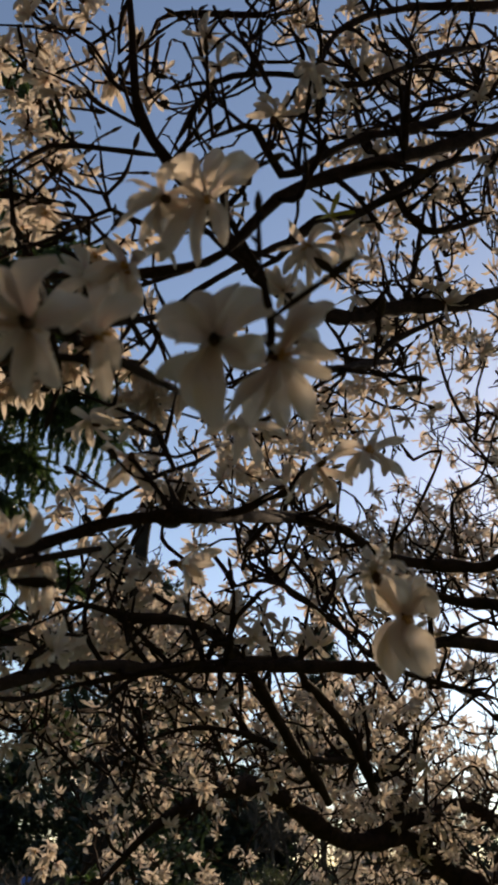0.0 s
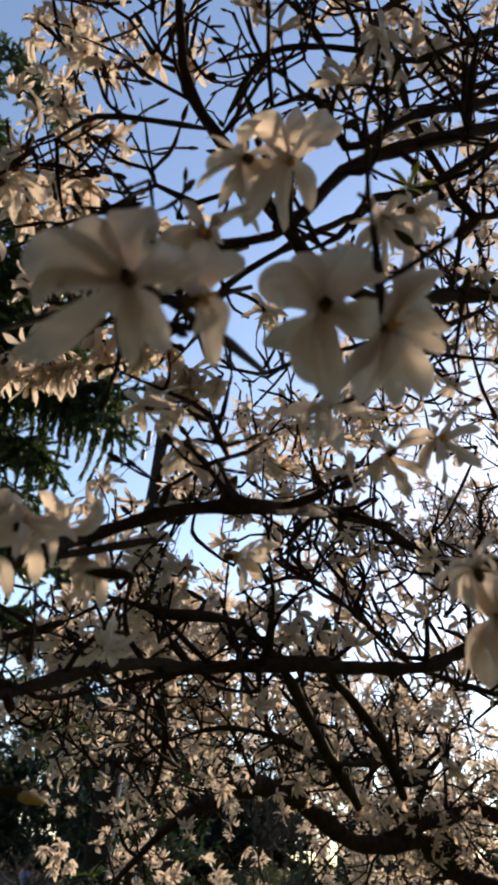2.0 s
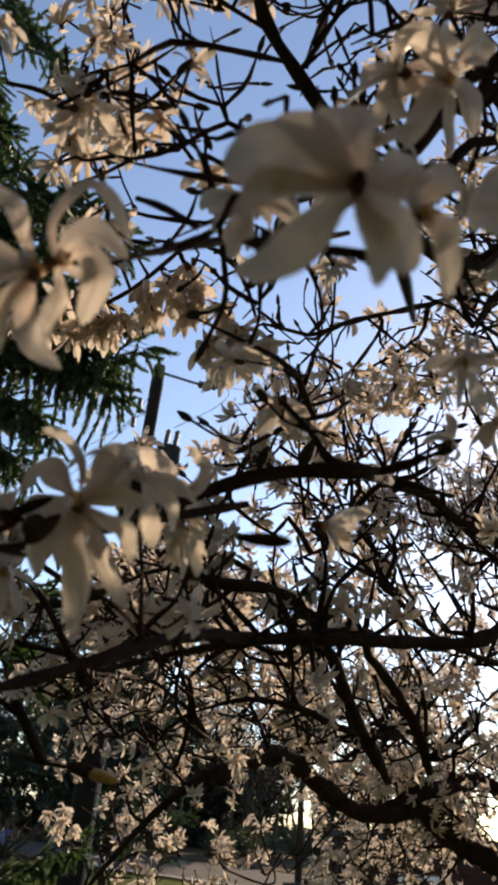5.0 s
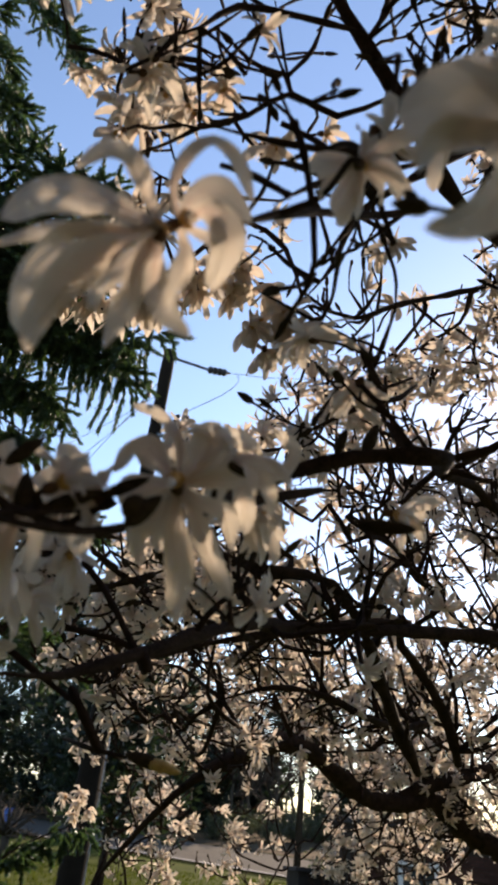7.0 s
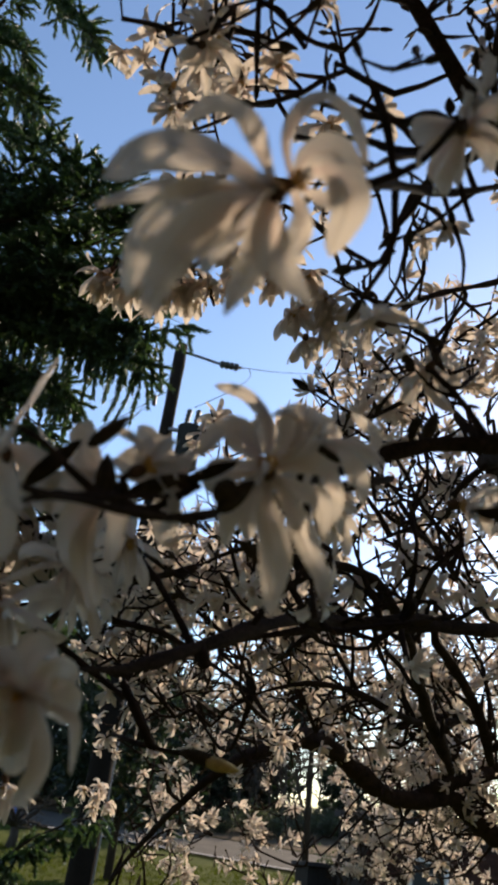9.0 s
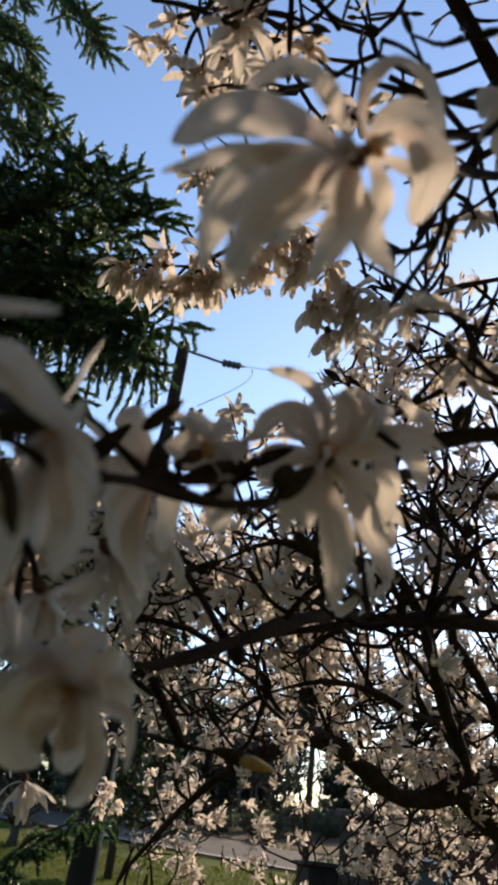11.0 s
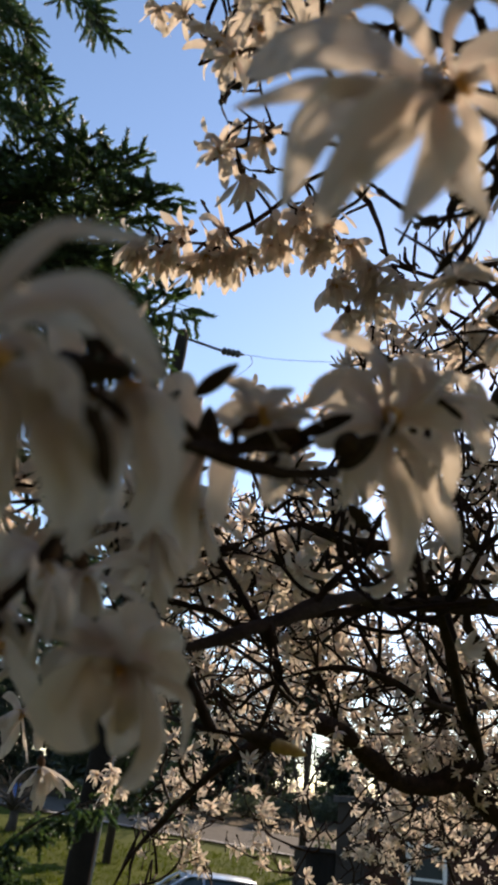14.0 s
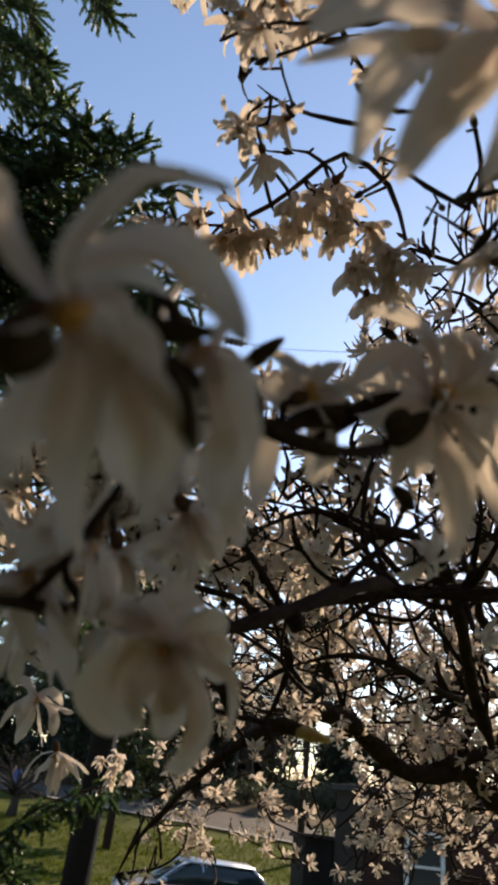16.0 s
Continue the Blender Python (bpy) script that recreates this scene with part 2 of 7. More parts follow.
# ---- petals, blossoms, buds ----
def petal_mesh(rng, length, width, start, gravity, rows=7, sag=0.0, bend=0.0, cup=0.3, twist=0.0, across=5):
    """One strap-shaped petal from the origin along start, bent back and pulled down; 3 points across."""
    d = unit(start)
    axis = np.array([0, 0, 1.0])
    side = cross(axis, d)
    side = unit(side) if np.linalg.norm(side) > 0.1 else np.array([1.0, 0, 0])
    side = unit(side + rng.normal(size=3) * 0.15)
    p, v, uv = np.zeros(3), [], []
    step = length / (rows - 1)
    g = np.asarray(gravity, dtype=float)
    for i in range(rows):
        s = i / (rows - 1)
        w = width * (0.42 + 0.8 * s ** 0.9) * (1 - max(0, (s - 0.55) / 0.45) ** 2.0 * 0.82) * 0.48
        up = unit(cross(d, side))
        side = unit(cross(up, d) + up * twist / rows)
        lift = cup * w * (1 - 0.5 * s)
        ripple = 0.3 * w * math.sin(s * 7 + width * 900)
        row = [p - side * w + up * (lift + ripple), p - side * w * 0.45 + up * lift * 0.2, p, p + side * w * 0.45 + up * lift * 0.2, p + side * w + up * (lift - ripple)]
        v += row if across == 5 else row[::2]
        uv += [(s, k) for k in ((0.0, 0.27, 0.5, 0.73, 1.0) if across == 5 else (0.0, 0.5, 1.0))]
        d = unit(d + g * sag * (0.4 + s) / rows * 2 - up * bend / rows)
        p = p + d * step
    return np.array(v), strip_faces(rows, across), np.array(uv)


def strip_faces(rows, across):
    return [(i * across + j, i * across + j + 1, (i + 1) * across + j + 1, (i + 1) * across + j) for i in range(rows - 1) for j in range(across - 1)]


def long_petal(core, pts, width, normal=(0.0, -0.84, -0.42)):
    """A strap-shaped petal of a near blossom that runs along the points, broad face to normal, with a midrib, creases and rolled, uneven edges."""
    rng = np.random.RandomState(int(abs(pts[-1][0]) * 1e4 + abs(pts[-1][2]) * 1e5) % 9973)
    line, _ = smooth_line(pts, [1.0] * len(pts), 0.003)
    n = 20
    idx = np.linspace(0, len(line) - 1, n)
    line = np.column_stack([np.interp(idx, np.arange(len(line)), line[:, k]) for k in range(3)])
    nrm = unit(np.array(normal) + rng.normal(size=3) * 0.28)
    turn, cup = rng.uniform(-0.9, 0.9), rng.uniform(0.0, 0.95)
    phase, waves, lean = rng.uniform(0, 6), rng.uniform(5, 11), rng.uniform(-0.12, 0.12)
    v, uv = [], []
    for i in range(n):
        s = i / (n - 1)
        d = unit(line[min(n - 1, i + 1)] - line[max(0, i - 1)])
        side = unit(cross(d, nrm))
        up = unit(cross(side, d))
        side = unit(side + up * turn * (s - 0.4))
        up = unit(cross(side, d))
        k0 = min(1.0, s / 0.6)
        w = 0.45 * width * (0.34 + 0.66 * k0 * k0 * (3 - 2 * k0)) * (0.06 + 0.94 * (1 - max(0.0, (s - 0.55) / 0.45) ** 1.9) ** 0.62)
        ripple = 0.24 * w * math.sin(s * waves + phase)
        for k in np.linspace(-1, 1, 9):
            edge = 1 + 0.05 * math.sin(s * 15 + k * 3 + phase) * abs(k) + lean * k * s
            fold = cup * k * k * (1 - 0.35 * s) - 0.16 * math.exp(-(k * 5) ** 2) + 0.09 * math.sin(k * 9 + phase + s * 3)
            v.append(line[i] + side * w * k * edge + up * (w * fold + ripple * k))
            uv.append((s, 0.5 + 0.5 * k))
    inv = core.matrix_basis.inverted()
    v = [tuple(inv @ Vector(p)) for p in v]
    return make("petal", v, strip_faces(n, 9), PETAL, core, "", True, np.array(uv))


def blossom_plan(rng, size, openness=1.0, count=None):
    """The petals of one star-shaped blossom that faces +z: length, width, first direction, bend, cup, twist."""
    plan = []
    n = count or rng.randint(10, 15)
    for i in range(n):
        inner = i % 2
        a = 2 * math.pi * (i + rng.uniform(-0.45, 0.45)) / n
        tip = radians(rng.uniform(18, 70) if inner else rng.uniform(55, 128)) * openness
        start = (math.cos(a) * math.sin(tip), math.sin(a) * math.sin(tip), math.cos(tip))
        plan.append((size * rng.uniform(0.66, 1.15), size * rng.uniform(0.22, 0.36), start, rng.uniform(-1.0, 1.9), rng.uniform(0.1, 1.1), rng.uniform(-1.8, 1.8)))
    return plan


def ovoid(soup, c, axis, length, radius, k=6, rows=6, blunt=1.0):
    c, axis = np.asarray(c, dtype=float), unit(axis)
    s = np.linspace(0.02, 0.98, rows)
    soup.tube(c + axis * (s * length)[:, None], radius * np.sin(np.pi * s ** blunt) ** 0.7 + 0.0004, k)


def core_soup(rng, size):
    """The heart of a blossom: brown bud scales behind, green-gold pistil cone and a ring of stamens in front."""
    s = Soup()
    ovoid(s, (0, 0, -0.16 * size), (0, 0, 1), 0.3 * size, 0.07 * size, 7, 6, 0.8)
    ovoid(s, (0, 0, 0.02 * size), (0, 0, 1), 0.26 * size, 0.07 * size, 7, 6)
    for i in range(16):
        a = 2 * math.pi * i / 16
        ovoid(s, (math.cos(a) * 0.05 * size, math.sin(a) * 0.05 * size, 0.03 * size), (math.cos(a), math.sin(a), 1.3 + rng.uniform(-0.4, 0.4)), 0.15 * size, 0.016 * size, 4, 4)
    return s


def turn_to(facing, spin=0.0):
    """A turn that takes +z to facing."""
    return (Vector(facing).normalized().to_track_quat("Z", "Y").to_matrix() @ Matrix.Rotation(spin, 3, "Z")).to_4x4()


def near_blossom(tree, at, facing, size, sag=0.8, openness=1.0, seed=1, count=None, label="", heart=0.05):
    """A blossom whose petals are parts of their own, each pulled down by its weight."""
    rng = np.random.RandomState(seed)
    m = Matrix.Translation(at) @ turn_to(facing, rng.uniform(0, 6))
    heart = max(size, heart)
    core = core_soup(rng, heart).make("blossom", STAMEN, tree, label)
    core.matrix_basis = m
    g = np.array(m.to_3x3().inverted() @ Vector((0, 0, -1)))
    for length, width, start, bend, cup, twist in blossom_plan(rng, size, openness, count):
        v, f, uv = petal_mesh(rng, length, width, start, g, 10, sag * rng.uniform(0.5, 1.5), bend, cup, twist)
        make("petal", v + np.array(start) * 0.05 * size, f, PETAL, core, "", True, uv)
    calyx = Soup()
    ovoid(calyx, (0, 0, -0.26 * heart), (0, 0, 1), 0.36 * heart, 0.095 * heart, 8, 6, 0.8)
    calyx.make("bud_scale", SCALE, core)
    heel = np.array(m @ Vector((0, 0, -0.18 * size)))
    foot, gap = joint(heel)
    if gap < 0.09:
        way = np.array(m.to_3x3() @ Vector((0, 0, -1)))
        stalk, sr = smooth_line([heel, heel + way * min(0.03, gap * 0.4), (heel + foot) / 2 + sphere_dir(rng) * gap * 0.1, foot], [0.0026, 0.0028, 0.003, 0.0035], 0.012)
        twigs.tube(stalk, sr * (1 + 0.1 * rng.normal(size=len(stalk))), 6)
    return core


def blossom_soup(rng, size, rows, openness, across=5):
    s = Soup()
    g = unit((rng.uniform(-1, 1), rng.uniform(-1, 1), rng.uniform(-0.6, 0.2)))
    for length, width, start, bend, cup, twist in blossom_plan(rng, size, openness, rng.randint(10, 15)):
        v, f, uv = petal_mesh(rng, length, width * 1.0, start, g, rows, rng.uniform(0.4, 1.9), bend, cup, twist, across)
        s.add(v + np.array(start) * 0.05 * size, f, uv)
    return s


MID = [blossom_soup(np.random.RandomState(100 + i), 0.05, 6, (0.95, 0.75, 1.1, 0.6, 1.0, 0.85, 1.15, 0.7)[i]) for i in range(8)]
FAR = [blossom_soup(np.random.RandomState(200 + i), 0.05, 4, (0.95, 0.75, 1.1, 0.62, 0.85)[i % 5], 3) for i in range(10)]
for s in MID + FAR:
    s.v, s.uv = np.concatenate(s.v), np.concatenate(s.uv)


# ---- the magnolia ----
def ground_height(x, y):
    """A yard that falls away from the viewer, a hollow with the drive, then the lawn rising to the street."""
    def ease(a, b, s):
        s = min(1.0, max(0.0, (s - a) / (b - a)))
        return s * s * (3 - 2 * s)
    return 1.95 - 1.95 * ease(4, 21, y) + 2.6 * ease(24, 68, y) + 1.2 * ease(70, 160, y)


def bud(p, d, rng, scale=1.0):
    bud_sites.append((p, unit(d), rng.uniform(0.02, 0.034) * scale, rng.uniform(0.0038, 0.006) * scale))


def twig(p, d, length, r, rng, level, bloom, budding=0.7, lift=0.12, spray=None):
    """A knotty, zigzag twig with side twigs, buds and sites for blossoms at the tips."""
    p, d = np.asarray(p, dtype=float), unit(d)
    if spray is None:
        spray = Soup()
        sprays.append((p, spray))
    step = 0.035 if level else 0.05
    n = max(2, int(length / step))
    pts, rad = [p], [r]
    kink = sphere_dir(rng)
    for i in range(n):
        kink = unit(kink * -0.5 + sphere_dir(rng))
        d = unit(d + kink * 0.5 + np.array([0, 0, lift * 1.6]))
        p = p + d * step * rng.uniform(0.7, 1.3)
        q = max(0.0025, r * (1 - 0.38 * (i + 1) / n))
        pts.append(p)
        rad.append(q * rng.uniform(0.75, 1.55))
        if level < 2 and rng.rand() < (0.42 if level == 0 else 0.34):
            away = unit(d * 0.6 + sphere_dir(rng))
            twig(p, away, length * rng.uniform(0.25, 0.6), q * 0.7, rng, level + 1, bloom, budding, lift, spray)
        elif rng.rand() < 0.45:
            away = unit(d * 0.4 + sphere_dir(rng))
            e = p + away * rng.uniform(0.008, 0.024)
            spray.tube([p, e], [q * 0.85, q * 0.75], 4)
            if rng.rand() < budding * 0.6:
                bud(e, away, rng, 0.6)
    if (pts[0][0] + 0.2) ** 2 + (pts[0][1] - 0.45) ** 2 + (pts[0][2] - 3.7) ** 2 < 2.0:
        q = np.array(pts)
        pts = np.vstack([q[:1], np.column_stack([q[:-1] * 0.78 + q[1:] * 0.22, q[:-1] * 0.22 + q[1:] * 0.78]).reshape(-1, 3), q[-1:]])
        rad = [rad[0]] + [r for a, b in zip(rad, rad[1:]) for r in (a * 0.85, b * 0.85)] + [rad[-1]]
    spray.tube(pts, rad, 5 if r > 0.003 else 4)
    x = rng.rand()
    if x < bloom:
        sites.append((p, unit(d * 0.6 + sphere_dir(rng) * 0.7), rng.uniform(0.8, 1.15)))
    elif x < bloom + budding:
        bud(p, d, rng)


def limb(name, pts, radii, label="", side=0, reach=(0.1, 0.3), bloom=0.3, seed=1, knots=True):
    """A limb along the points; side: how many side twigs per metre it bears."""
    rng = np.random.RandomState(seed)
    line, rad = smooth_line(pts, radii, 0.045)
    n = len(line)
    wob = np.cumsum(rng.normal(size=(n, 3)), axis=0)
    wob -= np.linspace(0, 1, n)[:, None] * wob[-1]
    line = line + wob * (rad * 0.12)[:, None]
    rough = 1 + 0.12 * rng.normal(size=n)
    if knots:
        rough[rng.rand(n) < 0.12] += 0.28
    ends = np.minimum(1.0, np.minimum(0.5 + np.arange(n) * 0.2, 0.35 + np.arange(n)[::-1] * 0.2))
    s = Soup()
    s.tube(line, rad * np.clip(rough, 0.8, 1.5) * ends, 10)
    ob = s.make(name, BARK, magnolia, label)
    wood.append(line[2:-1])
    length = np.sum(np.linalg.norm(np.diff(line, axis=0), axis=1))
    for _ in range(int(side * length)):
        i = rng.randint(0, n - 1)
        d = unit(line[i + 1] - line[i])
        away = sphere_dir(rng)
        away = unit(away - d * np.dot(away, d) + d * 0.3 + np.array([0, 0, 0.25]))
        twig(line[i], away, rng.uniform(*reach), max(0.0042, min(0.007, rad[i] * 0.6)), rng, 0, bloom)
    return ob


def clump(at, radius, n_twigs, n_blossoms, seed, bloom=0.3, among=None, squash=0.8, toward=(0.5, 0.6, -0.6)):
    """A tuft of the crown: a bough that comes in from the trunk's side, twigs from it, blossoms at their tips and on spurs."""
    rng = np.random.RandomState(seed)
    c = np.asarray(at, dtype=float)
    back = unit(np.array(toward) + rng.normal(size=3) * 0.35)
    root = c + back * radius * 1.3
    tip = c - back * radius * 0.9
    mid = c + rng.normal(size=3) * radius * 0.2
    line, rad = smooth_line([root, (root + mid) / 2 + rng.normal(size=3) * radius * 0.1, mid, tip], [0.011 * radius / 0.3, 0.008 * radius / 0.3, 0.006 * radius / 0.3, 0.002], 0.04)
    twigs.tube(line, rad * (1 + 0.1 * rng.normal(size=len(line))), 6)
    foot, gap = joint(root, among)
    if gap > 0.03:
        way = [foot + (root - foot) * s + rng.normal(size=3) * gap * 0.13 for s in (0.25, 0.5, 0.75)]
        link, lr = smooth_line([foot, *way, root, line[1]], [0.006 + 0.004 * gap, 0.0055, 0.005, 0.005, 0.005, rad[1]], 0.04)
        twigs.tube(link, lr * (1 + 0.1 * rng.normal(size=len(link))), 6)
    for _ in range(n_twigs):
        p = line[rng.randint(0, len(line))]
        d = sphere_dir(rng) * np.array([1, 1, squash])
        twig(p, d, rng.uniform(0.5, 1.15) * radius, 0.0054 * max(0.8, radius / 0.3), rng, 0, bloom, 0.5, 0.06)
    for _ in range(n_blossoms):
        d = sphere_dir(rng) * radius * rng.uniform(0.2, 1.0) ** 0.6
        p = c + d * np.array([1, 1, squash])
        q = line[rng.randint(0, len(line))]
        stem = p + (q - p) * 0.25 + rng.normal(size=3) * 0.02
        twigs.tube([p, (p + stem) / 2 + rng.normal(size=3) * 0.008, stem], [0.0024, 0.0028, 0.0032], 4)
        sites.append((p, unit(p - stem + sphere_dir(rng) * 0.8 * np.linalg.norm(p - stem)), rng.uniform(0.8, 1.2)))

# trunk, and the main limbs that leave it
TRUNK = (2.55, 5.3)
limb("trunk", [(TRUNK[0], TRUNK[1], ground_height(*TRUNK) - 0.15), (2.5, 5.28, 2.9), (2.42, 5.2, 3.3)], [0.16, 0.12, 0.11], "grey-brown forked trunk", seed=2)
# long limb that rises over the viewer
limb("limb", [(2.4, 5.2, 3.3), (1.9, 3.9, 4.2), (1.2, 2.6, 4.75), (0.988, 1.950, 5.047), (0.615, 1.740, 4.808), (0.411, 1.620, 4.671), (0.263, 1.500, 4.523), (0.105, 1.380, 4.475), (0.009, 1.280, 4.511), (-0.104, 1.200, 4.602), (-0.170, 1.170, 4.698), (-0.199, 1.140, 4.841), (-0.233, 1.100, 5.063)],
     [0.06, 0.045, 0.032, 0.024, 0.019, 0.018, 0.016, 0.013, 0.012, 0.011, 0.0095, 0.009, 0.007], "long dark overhead limb", 7, (0.06, 0.2), 0.12, 3)
limb("limb", [(-0.124, 1.180, 4.598), (-0.211, 1.160, 4.578), (-0.301, 1.140, 4.547), (-0.346, 1.120, 4.456), (-0.405, 1.100, 4.384)], [0.007, 0.006, 0.005, 0.004, 0.003], "", 12, (0.04, 0.1), 0.05, 4)
limb("limb", [(-0.166, 1.170, 4.658), (-0.237, 1.160, 4.691), (-0.295, 1.150, 4.734), (-0.371, 1.140, 4.759)], [0.006, 0.005, 0.004, 0.003], "", 12, (0.04, 0.1), 0.1, 5)
limb("limb", [(-0.104, 1.200, 4.602), (-0.074, 1.200, 4.671), (-0.035, 1.190, 4.800), (-0.064, 1.180, 4.891), (-0.118, 1.170, 5.046)], [0.006, 0.0055, 0.0045, 0.004, 0.003], "", 14, (0.04, 0.1), 0.0, 6)
limb("limb", [(-0.039, 1.190, 4.781), (0.042, 1.210, 4.878), (0.024, 1.200, 4.997), (0.054, 1.190, 5.157)], [0.005, 0.0045, 0.004, 0.003], "", 12, (0.04, 0.09), 0.0, 7)
limb("limb", [(0.042, 1.210, 4.878), (0.092, 1.220, 4.772), (0.062, 1.200, 4.625), (0.024, 1.180, 4.520)], [0.004, 0.0035, 0.003, 0.0025], "", 12, (0.04, 0.09), 0.0, 8)
# limb across the top on the trunk's side
limb("limb", [(1.2, 2.6, 4.75), (0.873, 1.450, 5.274), (0.565, 1.250, 4.872), (0.322, 1.140, 4.609), (0.176, 1.080, 4.469), (0.084, 1.060, 4.376), (0.014, 1.050, 4.245), (-0.039, 1.050, 4.207), (-0.135, 1.040, 4.170), (-0.225, 1.020, 4.144), (-0.311, 1.000, 4.131)],
     [0.025, 0.015, 0.0125, 0.012, 0.011, 0.009, 0.007, 0.006, 0.005, 0.004, 0.003], "", 10, (0.06, 0.2), 0.12, 9)
limb("limb", [(1.2, 2.6, 4.9), (1.124, 1.700, 6.278), (0.722, 1.400, 5.639), (0.436, 1.350, 5.491), (0.255, 1.300, 5.285), (0.182, 1.280, 5.069), (0.129, 1.260, 4.908)], [0.022, 0.016, 0.011, 0.01, 0.008, 0.006, 0.004], "", 12, (0.06, 0.18), 0.2, 10)
limb("limb", [(0.790, 1.600, 5.585), (0.525, 1.500, 5.305), (0.328, 1.420, 5.060), (0.168, 1.360, 4.897)], [0.008, 0.007, 0.005, 0.003], "", 16, (0.06, 0.18), 0.2, 11)
limb("limb", [(0.466, 1.660, 4.717), (0.526, 1.700, 4.989), (0.592, 1.740, 5.271), (0.678, 1.760, 5.572)], [0.007, 0.0065, 0.005, 0.003], "", 14, (0.05, 0.15), 0.2, 12)
limb("limb", [(0.206, 1.450, 4.507), (0.262, 1.500, 4.471), (0.331, 1.600, 4.461), (0.444, 1.700, 4.648), (0.620, 1.800, 4.825)], [0.004, 0.005, 0.006, 0.007, 0.008], "", 18, (0.05, 0.15), 0.2, 13)
# limb through the middle, rising toward the trunk
limb("limb", [(2.4, 5.2, 3.3), (1.6, 3.8, 4.0), (1.064, 2.400, 4.329), (0.809, 2.250, 4.290), (0.519, 2.100, 4.238), (0.367, 1.980, 4.261), (0.222, 1.800, 4.204), (0.073, 1.400, 4.006), (0.006, 1.230, 3.923), (-0.060, 1.220, 3.909), (-0.133, 1.210, 3.884), (-0.198, 1.200, 3.845), (-0.228, 1.140, 3.801), (-0.269, 1.030, 3.727)],
     [0.05, 0.034, 0.02, 0.017, 0.014, 0.0135, 0.0135, 0.012, 0.011, 0.0105, 0.01, 0.0095, 0.008, 0.005], "dark limb through the middle of the crown", 6, (0.03, 0.1), 0.2, 14)
limb("limb", [(2.3, 5.0, 3.4), (1.7, 3.6, 3.75), (1.056, 2.450, 4.147), (0.874, 2.350, 4.095), (0.656, 2.200, 4.055), (0.474, 2.100, 3.951), (0.285, 2.020, 3.912), (0.115, 1.920, 3.875), (-0.054, 1.840, 3.844), (-0.181, 1.550, 3.769), (-0.311, 1.400, 3.686), (-0.389, 1.320, 3.638), (-0.451, 1.250, 3.625)],
     [0.05, 0.036, 0.024, 0.021, 0.018, 0.015, 0.0135, 0.012, 0.011, 0.0105, 0.009, 0.007, 0.004], "", 7, (0.08, 0.25), 0.25, 15)
limb("limb", [(1.228, 2.600, 4.334), (0.953, 2.500, 4.267), (0.750, 2.400, 4.231), (0.636, 2.300, 4.245), (0.551, 2.280, 4.301)], [0.022, 0.018, 0.014, 0.009, 0.006], "", 9, (0.08, 0.2), 0.25, 16)
limb("limb", [(0.421, 2.620, 3.670), (0.350, 2.520, 3.738), (0.247, 2.320, 3.832), (0.127, 2.100, 3.932), (0.003, 1.900, 3.960), (-0.132, 1.800, 3.940), (-0.257, 1.700, 3.933)], [0.019, 0.017, 0.015, 0.012, 0.009, 0.006, 0.003], "", 8, (0.08, 0.25), 0.3, 17)
limb("limb", [(0.589, 2.750, 3.719), (0.505, 2.620, 3.835), (0.367, 2.500, 3.957), (0.303, 2.400, 4.004), (0.345, 2.350, 4.277)], [0.019, 0.017, 0.014, 0.009, 0.004], "", 8, (0.08, 0.25), 0.3, 18)
limb("limb", [(0.043, 2.000, 4.067), (0.197, 2.200, 4.178), (0.386, 2.500, 4.197), (0.668, 2.800, 4.122), (1.20, 3.20, 4.12)], [0.003, 0.005, 0.007, 0.009, 0.011], "", 10, (0.08, 0.25), 0.3, 19)
# heavy low limbs beyond
limb("limb", [(2.42, 5.2, 3.25), (1.60, 5.20, 3.54), (1.31, 5.05, 3.71), (1.07, 4.95, 3.71), (0.85, 4.85, 3.70), (0.64, 4.70, 3.77), (0.43, 4.50, 3.85), (0.21, 4.25, 3.85), (0.02, 4.05, 3.75), (-0.21, 4.10, 3.59), (-0.48, 4.30, 3.26), (-0.57, 4.50, 3.05)],
     [0.09, 0.055, 0.05, 0.05, 0.048, 0.048, 0.046, 0.042, 0.03, 0.015, 0.009, 0.005], "heavy bent low limb", 7, (0.15, 0.4), 0.3, 20, False)
limb("limb", [(2.42, 5.2, 3.4), (1.80, 5.15, 3.90), (1.44, 5.05, 3.83), (1.18, 4.98, 3.75), (0.98, 4.92, 3.70)], [0.07, 0.05, 0.045, 0.042, 0.03], "", 7, (0.15, 0.35), 0.35, 21, False)
limb("limb", [(1.19, 5.00, 3.75), (1.29, 4.90, 4.07), (1.09, 4.60, 4.50), (0.97, 4.40, 4.72)], [0.03, 0.022, 0.016, 0.008], "", 8, (0.12, 0.35), 0.35, 22)
limb("limb", [(0.69, 3.20, 3.90), (0.49, 3.00, 3.84), (0.313, 2.800, 3.833), (0.181, 2.700, 3.860), (0.012, 2.600, 3.855), (-0.181, 2.600, 3.786)], [0.013, 0.012, 0.011, 0.009, 0.007, 0.004], "", 10, (0.08, 0.25), 0.35, 23)
limb("limb", [(0.270, 2.200, 3.974), (0.088, 2.000, 3.908), (-0.093, 1.800, 3.826), (-0.197, 1.750, 3.787), (-0.302, 1.750, 3.751)], [0.011, 0.01, 0.009, 0.007, 0.004], "", 9, (0.08, 0.22), 0.3, 24)
